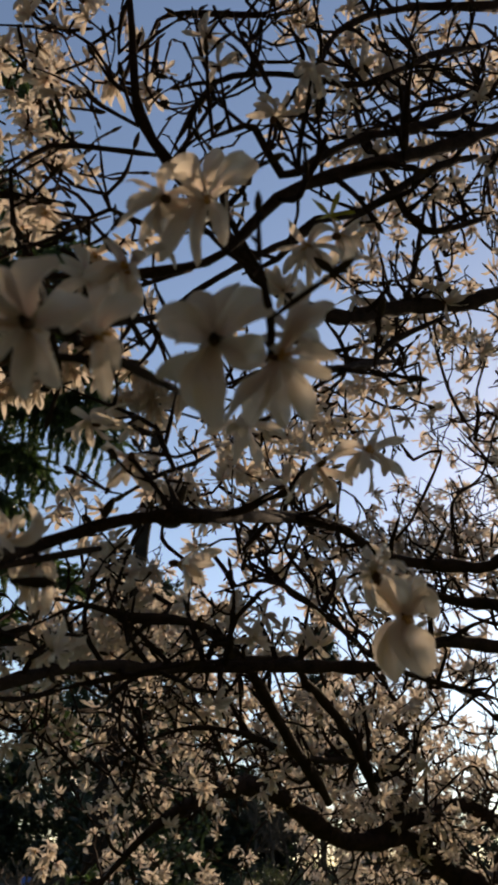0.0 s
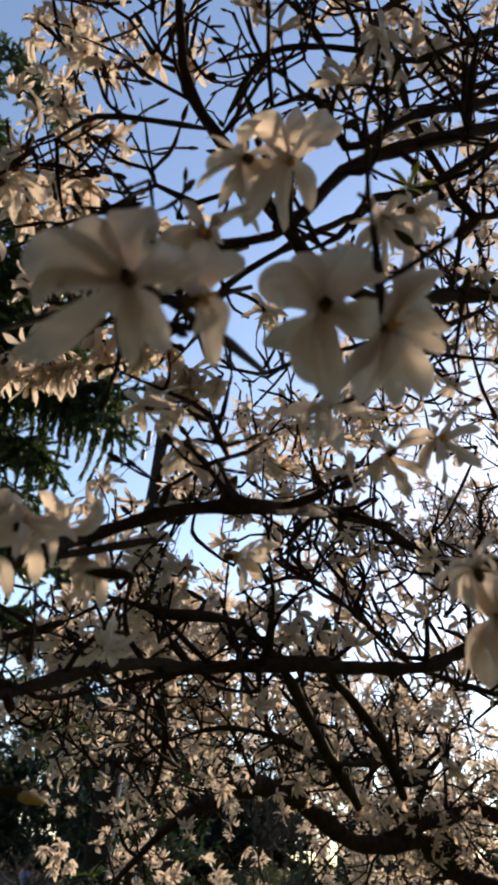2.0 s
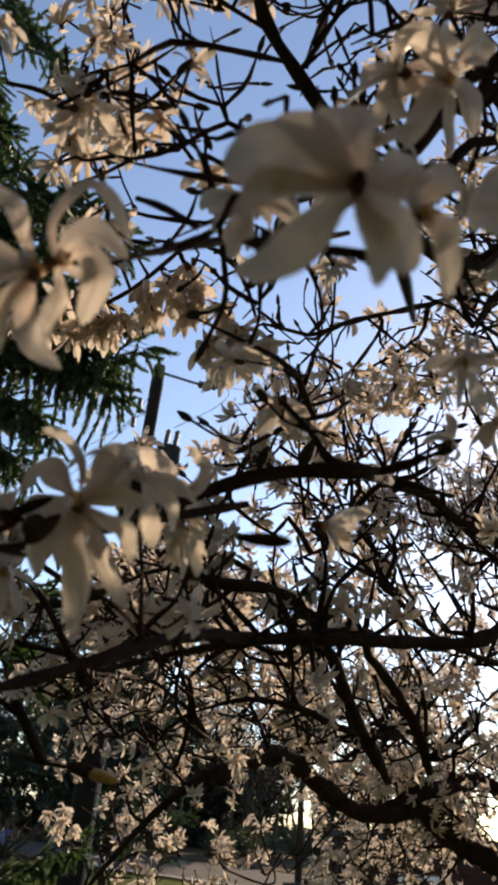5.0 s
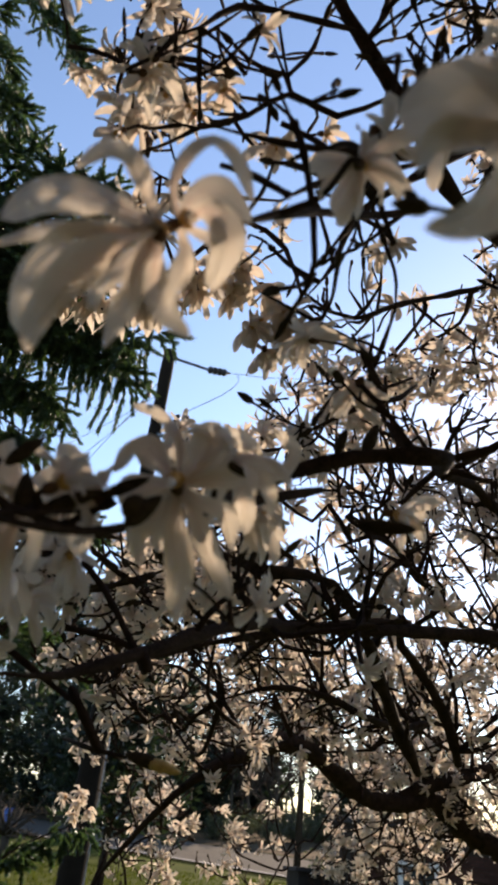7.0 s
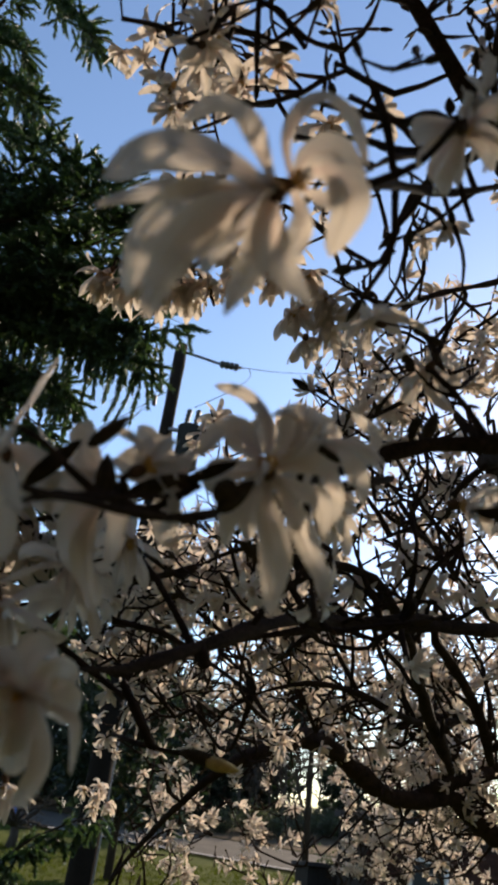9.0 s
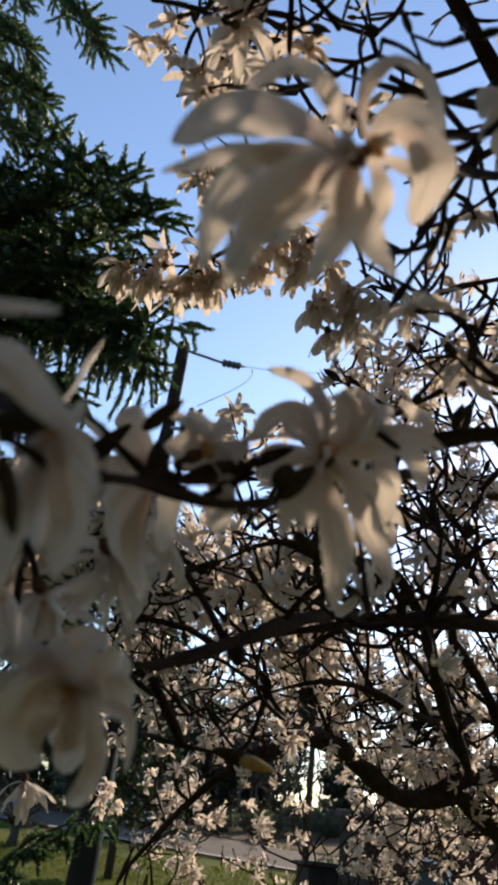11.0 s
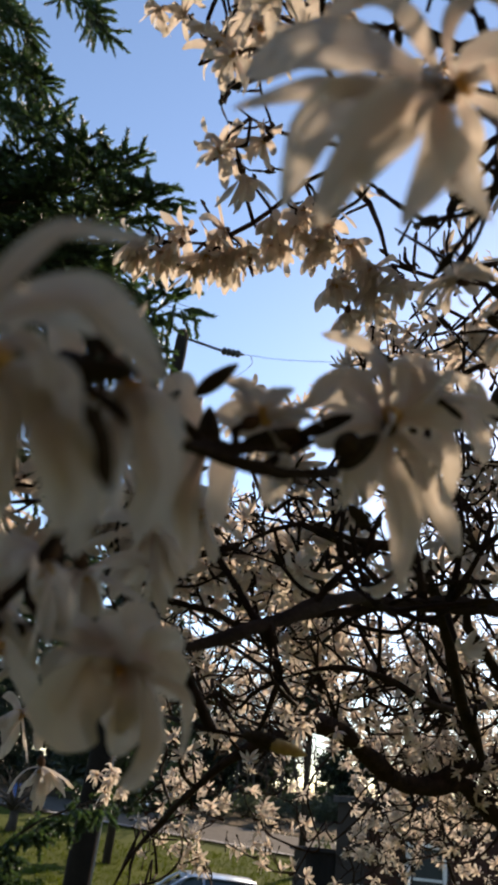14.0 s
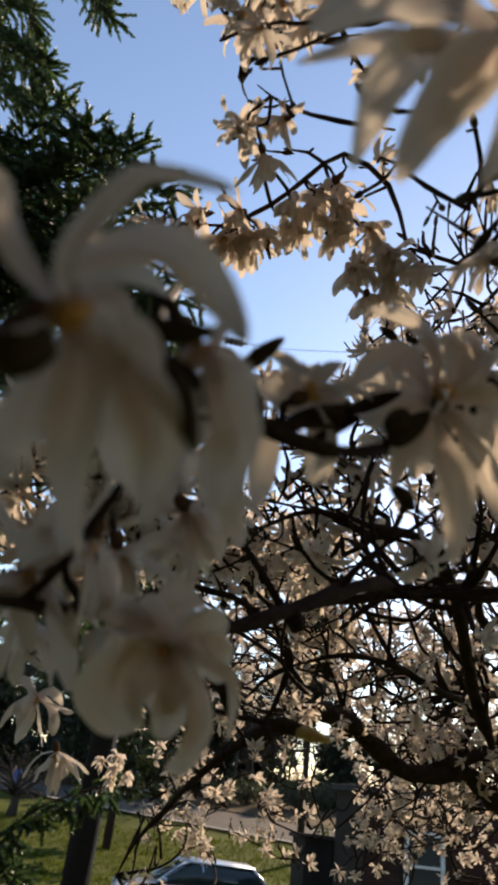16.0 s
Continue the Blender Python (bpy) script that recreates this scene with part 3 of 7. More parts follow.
limb("limb", [(-0.021, 1.950, 3.971), (-0.134, 1.850, 3.946), (-0.227, 1.800, 3.957), (-0.312, 1.800, 3.913), (-0.376, 1.800, 3.874)], [0.006, 0.006, 0.005, 0.004, 0.003], "", 12, (0.08, 0.2), 0.25, 25)
# limb that bears the blossoms high on the open side
limb("limb", [(0.544, 2.000, 4.921), (0.331, 1.950, 4.784), (0.145, 1.850, 4.636), (0.020, 1.780, 4.521), (-0.086, 1.750, 4.516), (-0.159, 1.720, 4.423)], [0.009, 0.007, 0.006, 0.005, 0.004, 0.0025], "", 11, (0.05, 0.14), 0.12, 26)
limb("limb", [(0.050, 1.800, 4.549), (0.029, 1.750, 4.599), (0.026, 1.700, 4.634)], [0.004, 0.003, 0.002], "", 20, (0.03, 0.08), 0.0, 27)
limb("limb", [(-0.103, 1.720, 4.503), (-0.152, 1.680, 4.601), (-0.249, 1.660, 4.641), (-0.319, 1.680, 4.579), (-0.378, 1.700, 4.521), (-0.469, 1.720, 4.470), (-0.568, 1.740, 4.481)], [0.006, 0.006, 0.0055, 0.005, 0.0045, 0.004, 0.003], "", 10, (0.04, 0.12), 0.35, 128)
limb("limb", [(-0.179, 1.550, 4.605), (-0.290, 1.500, 4.544), (-0.380, 1.480, 4.533), (-0.436, 1.450, 4.536)], [0.005, 0.0045, 0.004, 0.002], "", 0, (0.03, 0.09), 0.15, 129)
limb("limb", [(-0.262, 1.500, 4.775), (-0.367, 1.450, 4.657), (-0.443, 1.420, 4.604), (-0.501, 1.400, 4.615), (-0.534, 1.380, 4.647)], [0.005, 0.0045, 0.004, 0.0035, 0.003], "", 14, (0.03, 0.1), 0.2, 30)
limb("limb", [(-0.044, 1.250, 4.557), (-0.131, 1.250, 4.492), (-0.205, 1.250, 4.525), (-0.267, 1.230, 4.435), (-0.335, 1.200, 4.358), (-0.373, 1.180, 4.346)], [0.0065, 0.006, 0.005, 0.0045, 0.004, 0.003], "", 8, (0.03, 0.09), 0.1, 31)
limb("limb", [(-0.205, 1.250, 4.525), (-0.224, 1.230, 4.577), (-0.238, 1.220, 4.640), (-0.254, 1.200, 4.689)], [0.0035, 0.003, 0.003, 0.002], "", 12, (0.03, 0.07), 0.0, 32)
limb("limb", [(-0.429, 1.130, 4.368), (-0.381, 1.170, 4.474), (-0.332, 1.200, 4.584), (-0.284, 1.240, 4.718)], [0.002, 0.0028, 0.003, 0.004], "", 10, (0.03, 0.07), 0.1, 33)
limb("limb", [(-0.030, 1.150, 4.221), (-0.099, 1.120, 4.167), (-0.172, 1.050, 4.089), (-0.233, 0.950, 3.974), (-0.282, 0.880, 3.882)], [0.006, 0.0055, 0.005, 0.0045, 0.0035], "", 10, (0.04, 0.1), 0.0, 34)
limb("limb", [(-0.038, 1.160, 4.308), (-0.111, 1.120, 4.228), (-0.184, 1.050, 4.126), (-0.234, 0.970, 4.007)], [0.006, 0.005, 0.004, 0.003], "", 10, (0.04, 0.1), 0.0, 35)
# crooked branches high on the trunk's side
limb("limb", [(0.658, 1.400, 5.433), (0.477, 1.300, 5.201), (0.274, 1.220, 4.926), (0.139, 1.180, 4.873), (0.038, 1.160, 4.836), (-0.034, 1.150, 4.783), (-0.078, 1.150, 4.652), (-0.097, 1.150, 4.566)], [0.009, 0.008, 0.0075, 0.007, 0.0062, 0.0055, 0.005, 0.004], "", 13, (0.04, 0.13), 0.05, 80)
limb("limb", [(0.550, 1.300, 5.004), (0.389, 1.200, 4.782), (0.242, 1.120, 4.617), (0.150, 1.080, 4.497), (0.092, 1.060, 4.428), (0.045, 1.050, 4.518), (0.007, 1.050, 4.509), (-0.051, 1.050, 4.462)], [0.01, 0.009, 0.0085, 0.0075, 0.007, 0.006, 0.0055, 0.004], "", 13, (0.04, 0.13), 0.05, 81)
limb("limb", [(0.557, 1.350, 4.903), (0.400, 1.250, 4.711), (0.250, 1.200, 4.521), (0.162, 1.170, 4.459), (0.096, 1.150, 4.340), (0.041, 1.150, 4.298)], [0.01, 0.009, 0.008, 0.007, 0.006, 0.004], "", 8, (0.04, 0.12), 0.1, 82)
limb("limb", [(0.029, 1.060, 4.537), (0.065, 1.060, 4.645), (0.017, 1.050, 4.747), (-0.009, 1.050, 4.846)], [0.006, 0.0055, 0.005, 0.004], "", 10, (0.03, 0.1), 0.0, 83)
limb("limb", [(0.679, 1.600, 4.994), (0.479, 1.500, 4.815), (0.391, 1.450, 4.892), (0.316, 1.420, 5.058), (0.293, 1.400, 5.220), (0.242, 1.380, 5.443)], [0.01, 0.009, 0.008, 0.007, 0.006, 0.004], "", 13, (0.05, 0.15), 0.15, 84)
limb("limb", [(0.236, 1.500, 4.806), (0.090, 1.420, 4.620), (0.001, 1.380, 4.502), (-0.072, 1.360, 4.404), (-0.109, 1.350, 4.285), (-0.149, 1.350, 4.214)], [0.009, 0.008, 0.007, 0.006, 0.005, 0.003], "", 6, (0.05, 0.13), 0.1, 85)

# near spray with the large blossoms by the viewer's path
limb("limb", [(-0.129, 1.250, 3.864), (-0.254, 1.120, 3.776), (-0.331, 1.020, 3.705), (-0.366, 0.980, 3.688), (-0.404, 0.950, 3.680), (-0.434, 0.920, 3.673), (-0.463, 0.900, 3.690), (-0.476, 0.870, 3.677)], [0.0075, 0.006, 0.0034, 0.0026, 0.0024, 0.0024, 0.0024, 0.0022], "near blossom-bearing branch", 0, (0.03, 0.07), 0.1, 36)
limb("limb", [(-0.351, 1.000, 3.709), (-0.386, 0.980, 3.695), (-0.419, 0.950, 3.679), (-0.444, 0.900, 3.648)], [0.003, 0.003, 0.0028, 0.0025], "", 0, (0.03, 0.08), 0.1, 37)
limb("limb", [(-0.437, 1.120, 3.620), (-0.484, 1.080, 3.597), (-0.512, 1.020, 3.584), (-0.543, 1.000, 3.581)], [0.004, 0.0045, 0.005, 0.005], "", 0, (0.03, 0.08), 0.1, 38)
limb("limb", [(0.321, 1.300, 4.268), (0.135, 1.000, 4.008), (0.065, 0.820, 3.884), (0.019, 0.780, 3.861)], [0.006, 0.005, 0.0045, 0.0035], "", 6, (0.03, 0.08), 0.0, 39)
limb("limb", [(-0.015, 0.950, 3.927), (-0.070, 0.820, 3.870), (-0.108, 0.760, 3.850), (-0.128, 0.720, 3.831)], [0.005, 0.0045, 0.004, 0.003], "", 6, (0.03, 0.08), 0.0, 40)
limb("limb", [(0.019, 1.350, 4.087), (-0.040, 1.300, 4.023), (-0.072, 1.280, 4.081), (-0.142, 1.250, 4.097), (-0.227, 1.220, 4.110)], [0.006, 0.005, 0.0045, 0.004, 0.003], "", 10, (0.04, 0.1), 0.1, 41)
limb("limb", [(0.009, 1.340, 4.092), (-0.043, 1.320, 4.055), (-0.087, 1.300, 4.050), (-0.147, 1.280, 4.018)], [0.004, 0.004, 0.0035, 0.0025], "", 8, (0.03, 0.07), 0.0, 42)

limb("limb", [(-0.321, 1.060, 3.711), (-0.365, 1.030, 3.707), (-0.404, 1.000, 3.706), (-0.435, 0.970, 3.722), (-0.455, 0.950, 3.724)], [0.003, 0.003, 0.0028, 0.0026, 0.0022], "", 0, (0.02, 0.05), 0.0, 44)
limb("limb", [(-0.302, 1.050, 3.727), (-0.350, 1.020, 3.700), (-0.386, 0.990, 3.691), (-0.421, 0.970, 3.690), (-0.440, 0.950, 3.668)], [0.003, 0.003, 0.0028, 0.0026, 0.0022], "", 0, (0.02, 0.05), 0.0, 45)

# the single closing bud with a golden tip, low beside the path
low_bud, gold = Soup(), Soup()
bud_a, bud_b = np.array((-0.317, 1.490, 3.579)), np.array((-0.244, 1.470, 3.564))
ovoid(low_bud, bud_a, bud_b - bud_a, np.linalg.norm(bud_b - bud_a) * 0.9, 0.0085, 8, 9, 0.8)
ovoid(gold, bud_a + (bud_b - bud_a) * 0.38 + np.array((0, -0.002, -0.001)), bud_b - bud_a, np.linalg.norm(bud_b - bud_a) * 0.62, 0.0078, 8, 9, 0.75)
held = low_bud.make("bud", BUD, magnolia, "slender opening bud with a golden tip")
gold.make("bud_tip", YELLOW_BUD, held, "golden petal tip")
limb("limb", [(-0.408, 1.600, 3.597), (-0.351, 1.520, 3.581), (-0.298, 1.490, 3.575)], [0.004, 0.0045, 0.006], "", 0, (0.03, 0.07), 0.0, 43)
green_leaf = Soup()
for a in range(5):
    v, f, uv = petal_mesh(np.random.RandomState(a), 0.035, 0.009, (math.cos(a * 1.3), -0.6, math.sin(a * 1.3)), (0, 0, -1), 6, 0.3)
    green_leaf.add(v + np.array((0.148, 0.960, 4.232)), f, uv)
green_leaf.make("young_leaves", material("young_leaf", (0.5, 0.5, 0.08), 0.5, (0.3, 0.34, 0.05), 60, 300, 0.2), magnolia, "yellow-green unfolding leaves")

# large blossoms near the path: place, the way they face, petal length, sag, openness, seed, petals; then their long petals
core = near_blossom(magnolia, (-0.122, 0.722, 3.824), (0.1, 0.85, 0.3), 0.028, 1.2, 0.9, 4, 3)
long_petal(core, [(-0.122, 0.722, 3.824), (-0.160, 0.714, 3.833), (-0.195, 0.728, 3.833)], 0.043)
long_petal(core, [(-0.122, 0.722, 3.824), (-0.145, 0.710, 3.783), (-0.166, 0.710, 3.755), (-0.183, 0.724, 3.758)], 0.024)
long_petal(core, [(-0.122, 0.722, 3.824), (-0.114, 0.708, 3.772), (-0.112, 0.722, 3.758)], 0.020)
long_petal(core, [(-0.122, 0.722, 3.824), (-0.101, 0.718, 3.789), (-0.094, 0.732, 3.777)], 0.025)
long_petal(core, [(-0.122, 0.722, 3.824), (-0.127, 0.718, 3.859), (-0.125, 0.732, 3.905)], 0.043)
long_petal(core, [(-0.122, 0.722, 3.824), (-0.150, 0.720, 3.853), (-0.174, 0.734, 3.878)], 0.035)
long_petal(core, [(-0.122, 0.722, 3.824), (-0.100, 0.718, 3.838), (-0.085, 0.732, 3.862)], 0.033)
long_petal(core, [(-0.122, 0.722, 3.824), (-0.172, 0.722, 3.818), (-0.182, 0.736, 3.806)], 0.019)
core = near_blossom(magnolia, (-0.078, 0.750, 3.839), (0.8, -0.2, 0.25), 0.028, 1.2, 0.9, 5, 3)
long_petal(core, [(-0.078, 0.750, 3.839), (-0.070, 0.742, 3.858), (-0.049, 0.756, 3.889)], 0.026)
long_petal(core, [(-0.078, 0.750, 3.839), (-0.068, 0.742, 3.806), (-0.063, 0.756, 3.785)], 0.017)
long_petal(core, [(-0.078, 0.750, 3.839), (-0.091, 0.738, 3.844), (-0.106, 0.752, 3.844)], 0.013)
long_petal(core, [(-0.078, 0.750, 3.839), (-0.061, 0.746, 3.830), (-0.059, 0.760, 3.817)], 0.013)
long_petal(core, [(-0.078, 0.750, 3.839), (-0.083, 0.748, 3.870), (-0.080, 0.762, 3.907)], 0.020)
core = near_blossom(magnolia, (0.014, 0.775, 3.865), (0.1, 0.9, 0.35), 0.028, 1.2, 0.9, 1, 2)
long_petal(core, [(0.014, 0.775, 3.865), (-0.016, 0.767, 3.875), (-0.035, 0.781, 3.879)], 0.040)
long_petal(core, [(0.014, 0.775, 3.865), (-0.012, 0.767, 3.826), (-0.028, 0.781, 3.827)], 0.034)
long_petal(core, [(0.014, 0.775, 3.865), (-0.001, 0.771, 3.895), (-0.014, 0.785, 3.916)], 0.036)
long_petal(core, [(0.014, 0.775, 3.865), (0.035, 0.770, 3.896), (0.055, 0.784, 3.927)], 0.038)
long_petal(core, [(0.014, 0.775, 3.865), (0.014, 0.764, 3.805), (0.023, 0.778, 3.781)], 0.032)
long_petal(core, [(0.014, 0.775, 3.865), (0.019, 0.773, 3.908), (0.027, 0.787, 3.942)], 0.031)
long_petal(core, [(0.014, 0.775, 3.865), (0.001, 0.773, 3.820), (0.007, 0.787, 3.802)], 0.027)
long_petal(core, [(0.014, 0.775, 3.865), (0.037, 0.769, 3.852), (0.058, 0.783, 3.866)], 0.033)
core = near_blossom(magnolia, (0.071, 0.810, 3.880), (0.75, -0.3, 0.1), 0.028, 1.2, 0.9, 2, 3, "blossom with a pink flush at its heart")
long_petal(core, [(0.071, 0.810, 3.880), (0.057, 0.802, 3.828), (0.047, 0.816, 3.811)], 0.040)
long_petal(core, [(0.071, 0.810, 3.880), (0.039, 0.798, 3.823), (0.027, 0.812, 3.807)], 0.020)
long_petal(core, [(0.071, 0.810, 3.880), (0.093, 0.802, 3.884), (0.127, 0.816, 3.890)], 0.021)
long_petal(core, [(0.071, 0.810, 3.880), (0.092, 0.805, 3.919), (0.124, 0.819, 3.958)], 0.030)
long_petal(core, [(0.071, 0.810, 3.880), (0.091, 0.808, 3.946), (0.091, 0.822, 3.988)], 0.024)
long_petal(core, [(0.071, 0.810, 3.880), (0.088, 0.802, 3.842), (0.100, 0.816, 3.820)], 0.028)
long_petal(core, [(0.071, 0.810, 3.880), (0.072, 0.808, 3.834), (0.079, 0.822, 3.814)], 0.025)
long_petal(core, [(0.071, 0.810, 3.880), (0.096, 0.808, 3.870), (0.121, 0.822, 3.873)], 0.016)
core = near_blossom(magnolia, (-0.311, 0.830, 3.829), (-0.2, 0.5, 0.8), 0.028, 1.2, 0.9, 11, 2, "large blossom with long drooping petals")
long_petal(core, [(-0.311, 0.830, 3.829), (-0.346, 0.826, 3.845), (-0.382, 0.826, 3.844), (-0.408, 0.840, 3.831)], 0.026)
long_petal(core, [(-0.311, 0.830, 3.829), (-0.327, 0.810, 3.798), (-0.347, 0.810, 3.771), (-0.361, 0.810, 3.742), (-0.367, 0.824, 3.729)], 0.026)
long_petal(core, [(-0.311, 0.830, 3.829), (-0.351, 0.832, 3.823), (-0.373, 0.832, 3.794), (-0.379, 0.832, 3.766), (-0.381, 0.846, 3.755)], 0.026)
long_petal(core, [(-0.311, 0.830, 3.829), (-0.316, 0.818, 3.790), (-0.318, 0.818, 3.764), (-0.329, 0.832, 3.743)], 0.020)
long_petal(core, [(-0.311, 0.830, 3.829), (-0.309, 0.830, 3.799), (-0.301, 0.830, 3.773), (-0.283, 0.844, 3.766)], 0.019)
long_petal(core, [(-0.311, 0.830, 3.829), (-0.322, 0.826, 3.855), (-0.336, 0.826, 3.882), (-0.353, 0.826, 3.887), (-0.373, 0.840, 3.882)], 0.017)
long_petal(core, [(-0.311, 0.830, 3.829), (-0.345, 0.832, 3.826), (-0.373, 0.832, 3.821), (-0.411, 0.846, 3.815)], 0.012)
long_petal(core, [(-0.311, 0.830, 3.829), (-0.325, 0.834, 3.808), (-0.338, 0.834, 3.789), (-0.345, 0.848, 3.780)], 0.017)
core = near_blossom(magnolia, (-0.301, 0.840, 3.848), (0.8, -0.3, 0.3), 0.028, 1.2, 0.9, 12, 2)
long_petal(core, [(-0.301, 0.840, 3.848), (-0.308, 0.832, 3.872), (-0.301, 0.832, 3.900), (-0.288, 0.832, 3.915), (-0.271, 0.832, 3.902), (-0.256, 0.846, 3.879)], 0.015)
long_petal(core, [(-0.301, 0.840, 3.848), (-0.294, 0.834, 3.867), (-0.277, 0.834, 3.874), (-0.256, 0.848, 3.866)], 0.019)
long_petal(core, [(-0.301, 0.840, 3.848), (-0.283, 0.828, 3.851), (-0.268, 0.828, 3.828), (-0.276, 0.842, 3.800)], 0.025)
long_petal(core, [(-0.301, 0.840, 3.848), (-0.293, 0.840, 3.820), (-0.298, 0.840, 3.794), (-0.300, 0.854, 3.790)], 0.015)
long_petal(core, [(-0.301, 0.840, 3.848), (-0.288, 0.840, 3.842), (-0.271, 0.840, 3.837), (-0.262, 0.854, 3.862)], 0.014)
core = near_blossom(magnolia, (-0.285, 1.004, 3.742), (-0.1, -0.8, 0.1), 0.028, 1.2, 0.9, 13, 3, "large drooping blossom with a golden heart", 0.055)
long_petal(core, [(-0.285, 1.020, 3.748), (-0.281, 1.008, 3.710), (-0.273, 1.008, 3.678), (-0.272, 1.022, 3.640)], 0.025)
long_petal(core, [(-0.285, 1.020, 3.748), (-0.266, 1.010, 3.717), (-0.252, 1.010, 3.690), (-0.233, 1.024, 3.664)], 0.020)
long_petal(core, [(-0.285, 1.020, 3.748), (-0.261, 1.016, 3.733), (-0.244, 1.016, 3.727), (-0.236, 1.030, 3.703)], 0.018)
long_petal(core, [(-0.285, 1.020, 3.748), (-0.302, 1.014, 3.729), (-0.312, 1.014, 3.708), (-0.309, 1.028, 3.686)], 0.029)
long_petal(core, [(-0.285, 1.020, 3.748), (-0.302, 1.014, 3.765), (-0.319, 1.014, 3.772), (-0.337, 1.028, 3.755)], 0.031)
long_petal(core, [(-0.285, 1.020, 3.748), (-0.286, 1.012, 3.781), (-0.304, 1.012, 3.804), (-0.331, 1.026, 3.817)], 0.014)
long_petal(core, [(-0.285, 1.020, 3.748), (-0.269, 1.016, 3.769), (-0.263, 1.030, 3.814)], 0.032)
long_petal(core, [(-0.285, 1.020, 3.748), (-0.258, 1.010, 3.752), (-0.230, 1.024, 3.761)], 0.019)
long_petal(core, [(-0.285, 1.020, 3.748), (-0.251, 1.020, 3.776), (-0.245, 1.034, 3.804)], 0.023)
long_petal(core, [(-0.285, 1.020, 3.748), (-0.311, 1.022, 3.742), (-0.330, 1.036, 3.736)], 0.028)
long_petal(core, [(-0.285, 1.020, 3.748), (-0.292, 1.022, 3.714), (-0.293, 1.036, 3.697)], 0.021)
core = near_blossom(magnolia, (-0.347, 1.040, 3.736), (-0.4, 0.3, 0.1), 0.028, 1.2, 0.9, 16, 3)
long_petal(core, [(-0.347, 1.040, 3.736), (-0.369, 1.032, 3.740), (-0.398, 1.046, 3.754)], 0.039)
long_petal(core, [(-0.347, 1.040, 3.736), (-0.368, 1.038, 3.760), (-0.383, 1.052, 3.787)], 0.031)
long_petal(core, [(-0.347, 1.040, 3.736), (-0.342, 1.032, 3.756), (-0.330, 1.046, 3.775)], 0.019)
long_petal(core, [(-0.347, 1.040, 3.736), (-0.352, 1.038, 3.711), (-0.353, 1.052, 3.690)], 0.024)
core = near_blossom(magnolia, (-0.400, 1.050, 3.732), (-0.3, 0.3, 0.2), 0.028, 1.2, 0.9, 17, 3)
long_petal(core, [(-0.400, 1.050, 3.732), (-0.415, 1.042, 3.747), (-0.434, 1.056, 3.783)], 0.033)
long_petal(core, [(-0.400, 1.050, 3.732), (-0.426, 1.046, 3.727), (-0.444, 1.060, 3.707)], 0.033)
long_petal(core, [(-0.400, 1.050, 3.732), (-0.389, 1.042, 3.708), (-0.390, 1.056, 3.673)], 0.028)
long_petal(core, [(-0.400, 1.050, 3.732), (-0.416, 1.046, 3.697), (-0.414, 1.060, 3.663)], 0.032)
long_petal(core, [(-0.400, 1.050, 3.732), (-0.407, 1.042, 3.683), (-0.398, 1.056, 3.643)], 0.020)
long_petal(core, [(-0.400, 1.050, 3.732), (-0.445, 1.050, 3.754), (-0.468, 1.064, 3.780)], 0.016)
core = near_blossom(magnolia, (-0.482, 1.050, 3.748), (-0.2, 0.2, 0.5), 0.028, 1.2, 0.9, 18, 2)
long_petal(core, [(-0.482, 1.050, 3.748), (-0.477, 1.042, 3.770), (-0.469, 1.042, 3.796), (-0.462, 1.056, 3.843)], 0.023)
long_petal(core, [(-0.482, 1.050, 3.748), (-0.499, 1.042, 3.771), (-0.528, 1.056, 3.821)], 0.027)
long_petal(core, [(-0.482, 1.050, 3.748), (-0.458, 1.048, 3.737), (-0.441, 1.062, 3.708)], 0.033)
long_petal(core, [(-0.482, 1.050, 3.748), (-0.476, 1.048, 3.707), (-0.465, 1.062, 3.669)], 0.044)
core = near_blossom(magnolia, (-0.477, 0.801, 3.630), (0.9, -0.3, 0.1), 0.028, 1.2, 0.9, 20, 3, "wide blossom with arched petals and golden stamens")
long_petal(core, [(-0.473, 0.815, 3.636), (-0.477, 0.803, 3.643), (-0.466, 0.803, 3.657), (-0.448, 0.803, 3.662), (-0.432, 0.803, 3.649), (-0.417, 0.817, 3.640)], 0.017)
long_petal(core, [(-0.473, 0.815, 3.636), (-0.471, 0.777, 3.629), (-0.467, 0.777, 3.646), (-0.456, 0.777, 3.666), (-0.443, 0.777, 3.668), (-0.427, 0.791, 3.680)], 0.009)
long_petal(core, [(-0.473, 0.815, 3.636), (-0.480, 0.797, 3.637), (-0.493, 0.797, 3.652), (-0.513, 0.811, 3.693)], 0.014)
long_petal(core, [(-0.473, 0.815, 3.636), (-0.473, 0.817, 3.659), (-0.460, 0.817, 3.662), (-0.447, 0.831, 3.665)], 0.011)
long_petal(core, [(-0.473, 0.815, 3.636), (-0.464, 0.807, 3.610), (-0.461, 0.807, 3.586), (-0.458, 0.821, 3.563)], 0.024)
long_petal(core, [(-0.473, 0.815, 3.636), (-0.456, 0.813, 3.624), (-0.444, 0.813, 3.603), (-0.444, 0.827, 3.584)], 0.021)
long_petal(core, [(-0.473, 0.815, 3.636), (-0.454, 0.817, 3.638), (-0.449, 0.817, 3.611), (-0.436, 0.831, 3.598)], 0.019)
long_petal(core, [(-0.473, 0.815, 3.636), (-0.479, 0.811, 3.607), (-0.483, 0.811, 3.590), (-0.488, 0.825, 3.582)], 0.018)
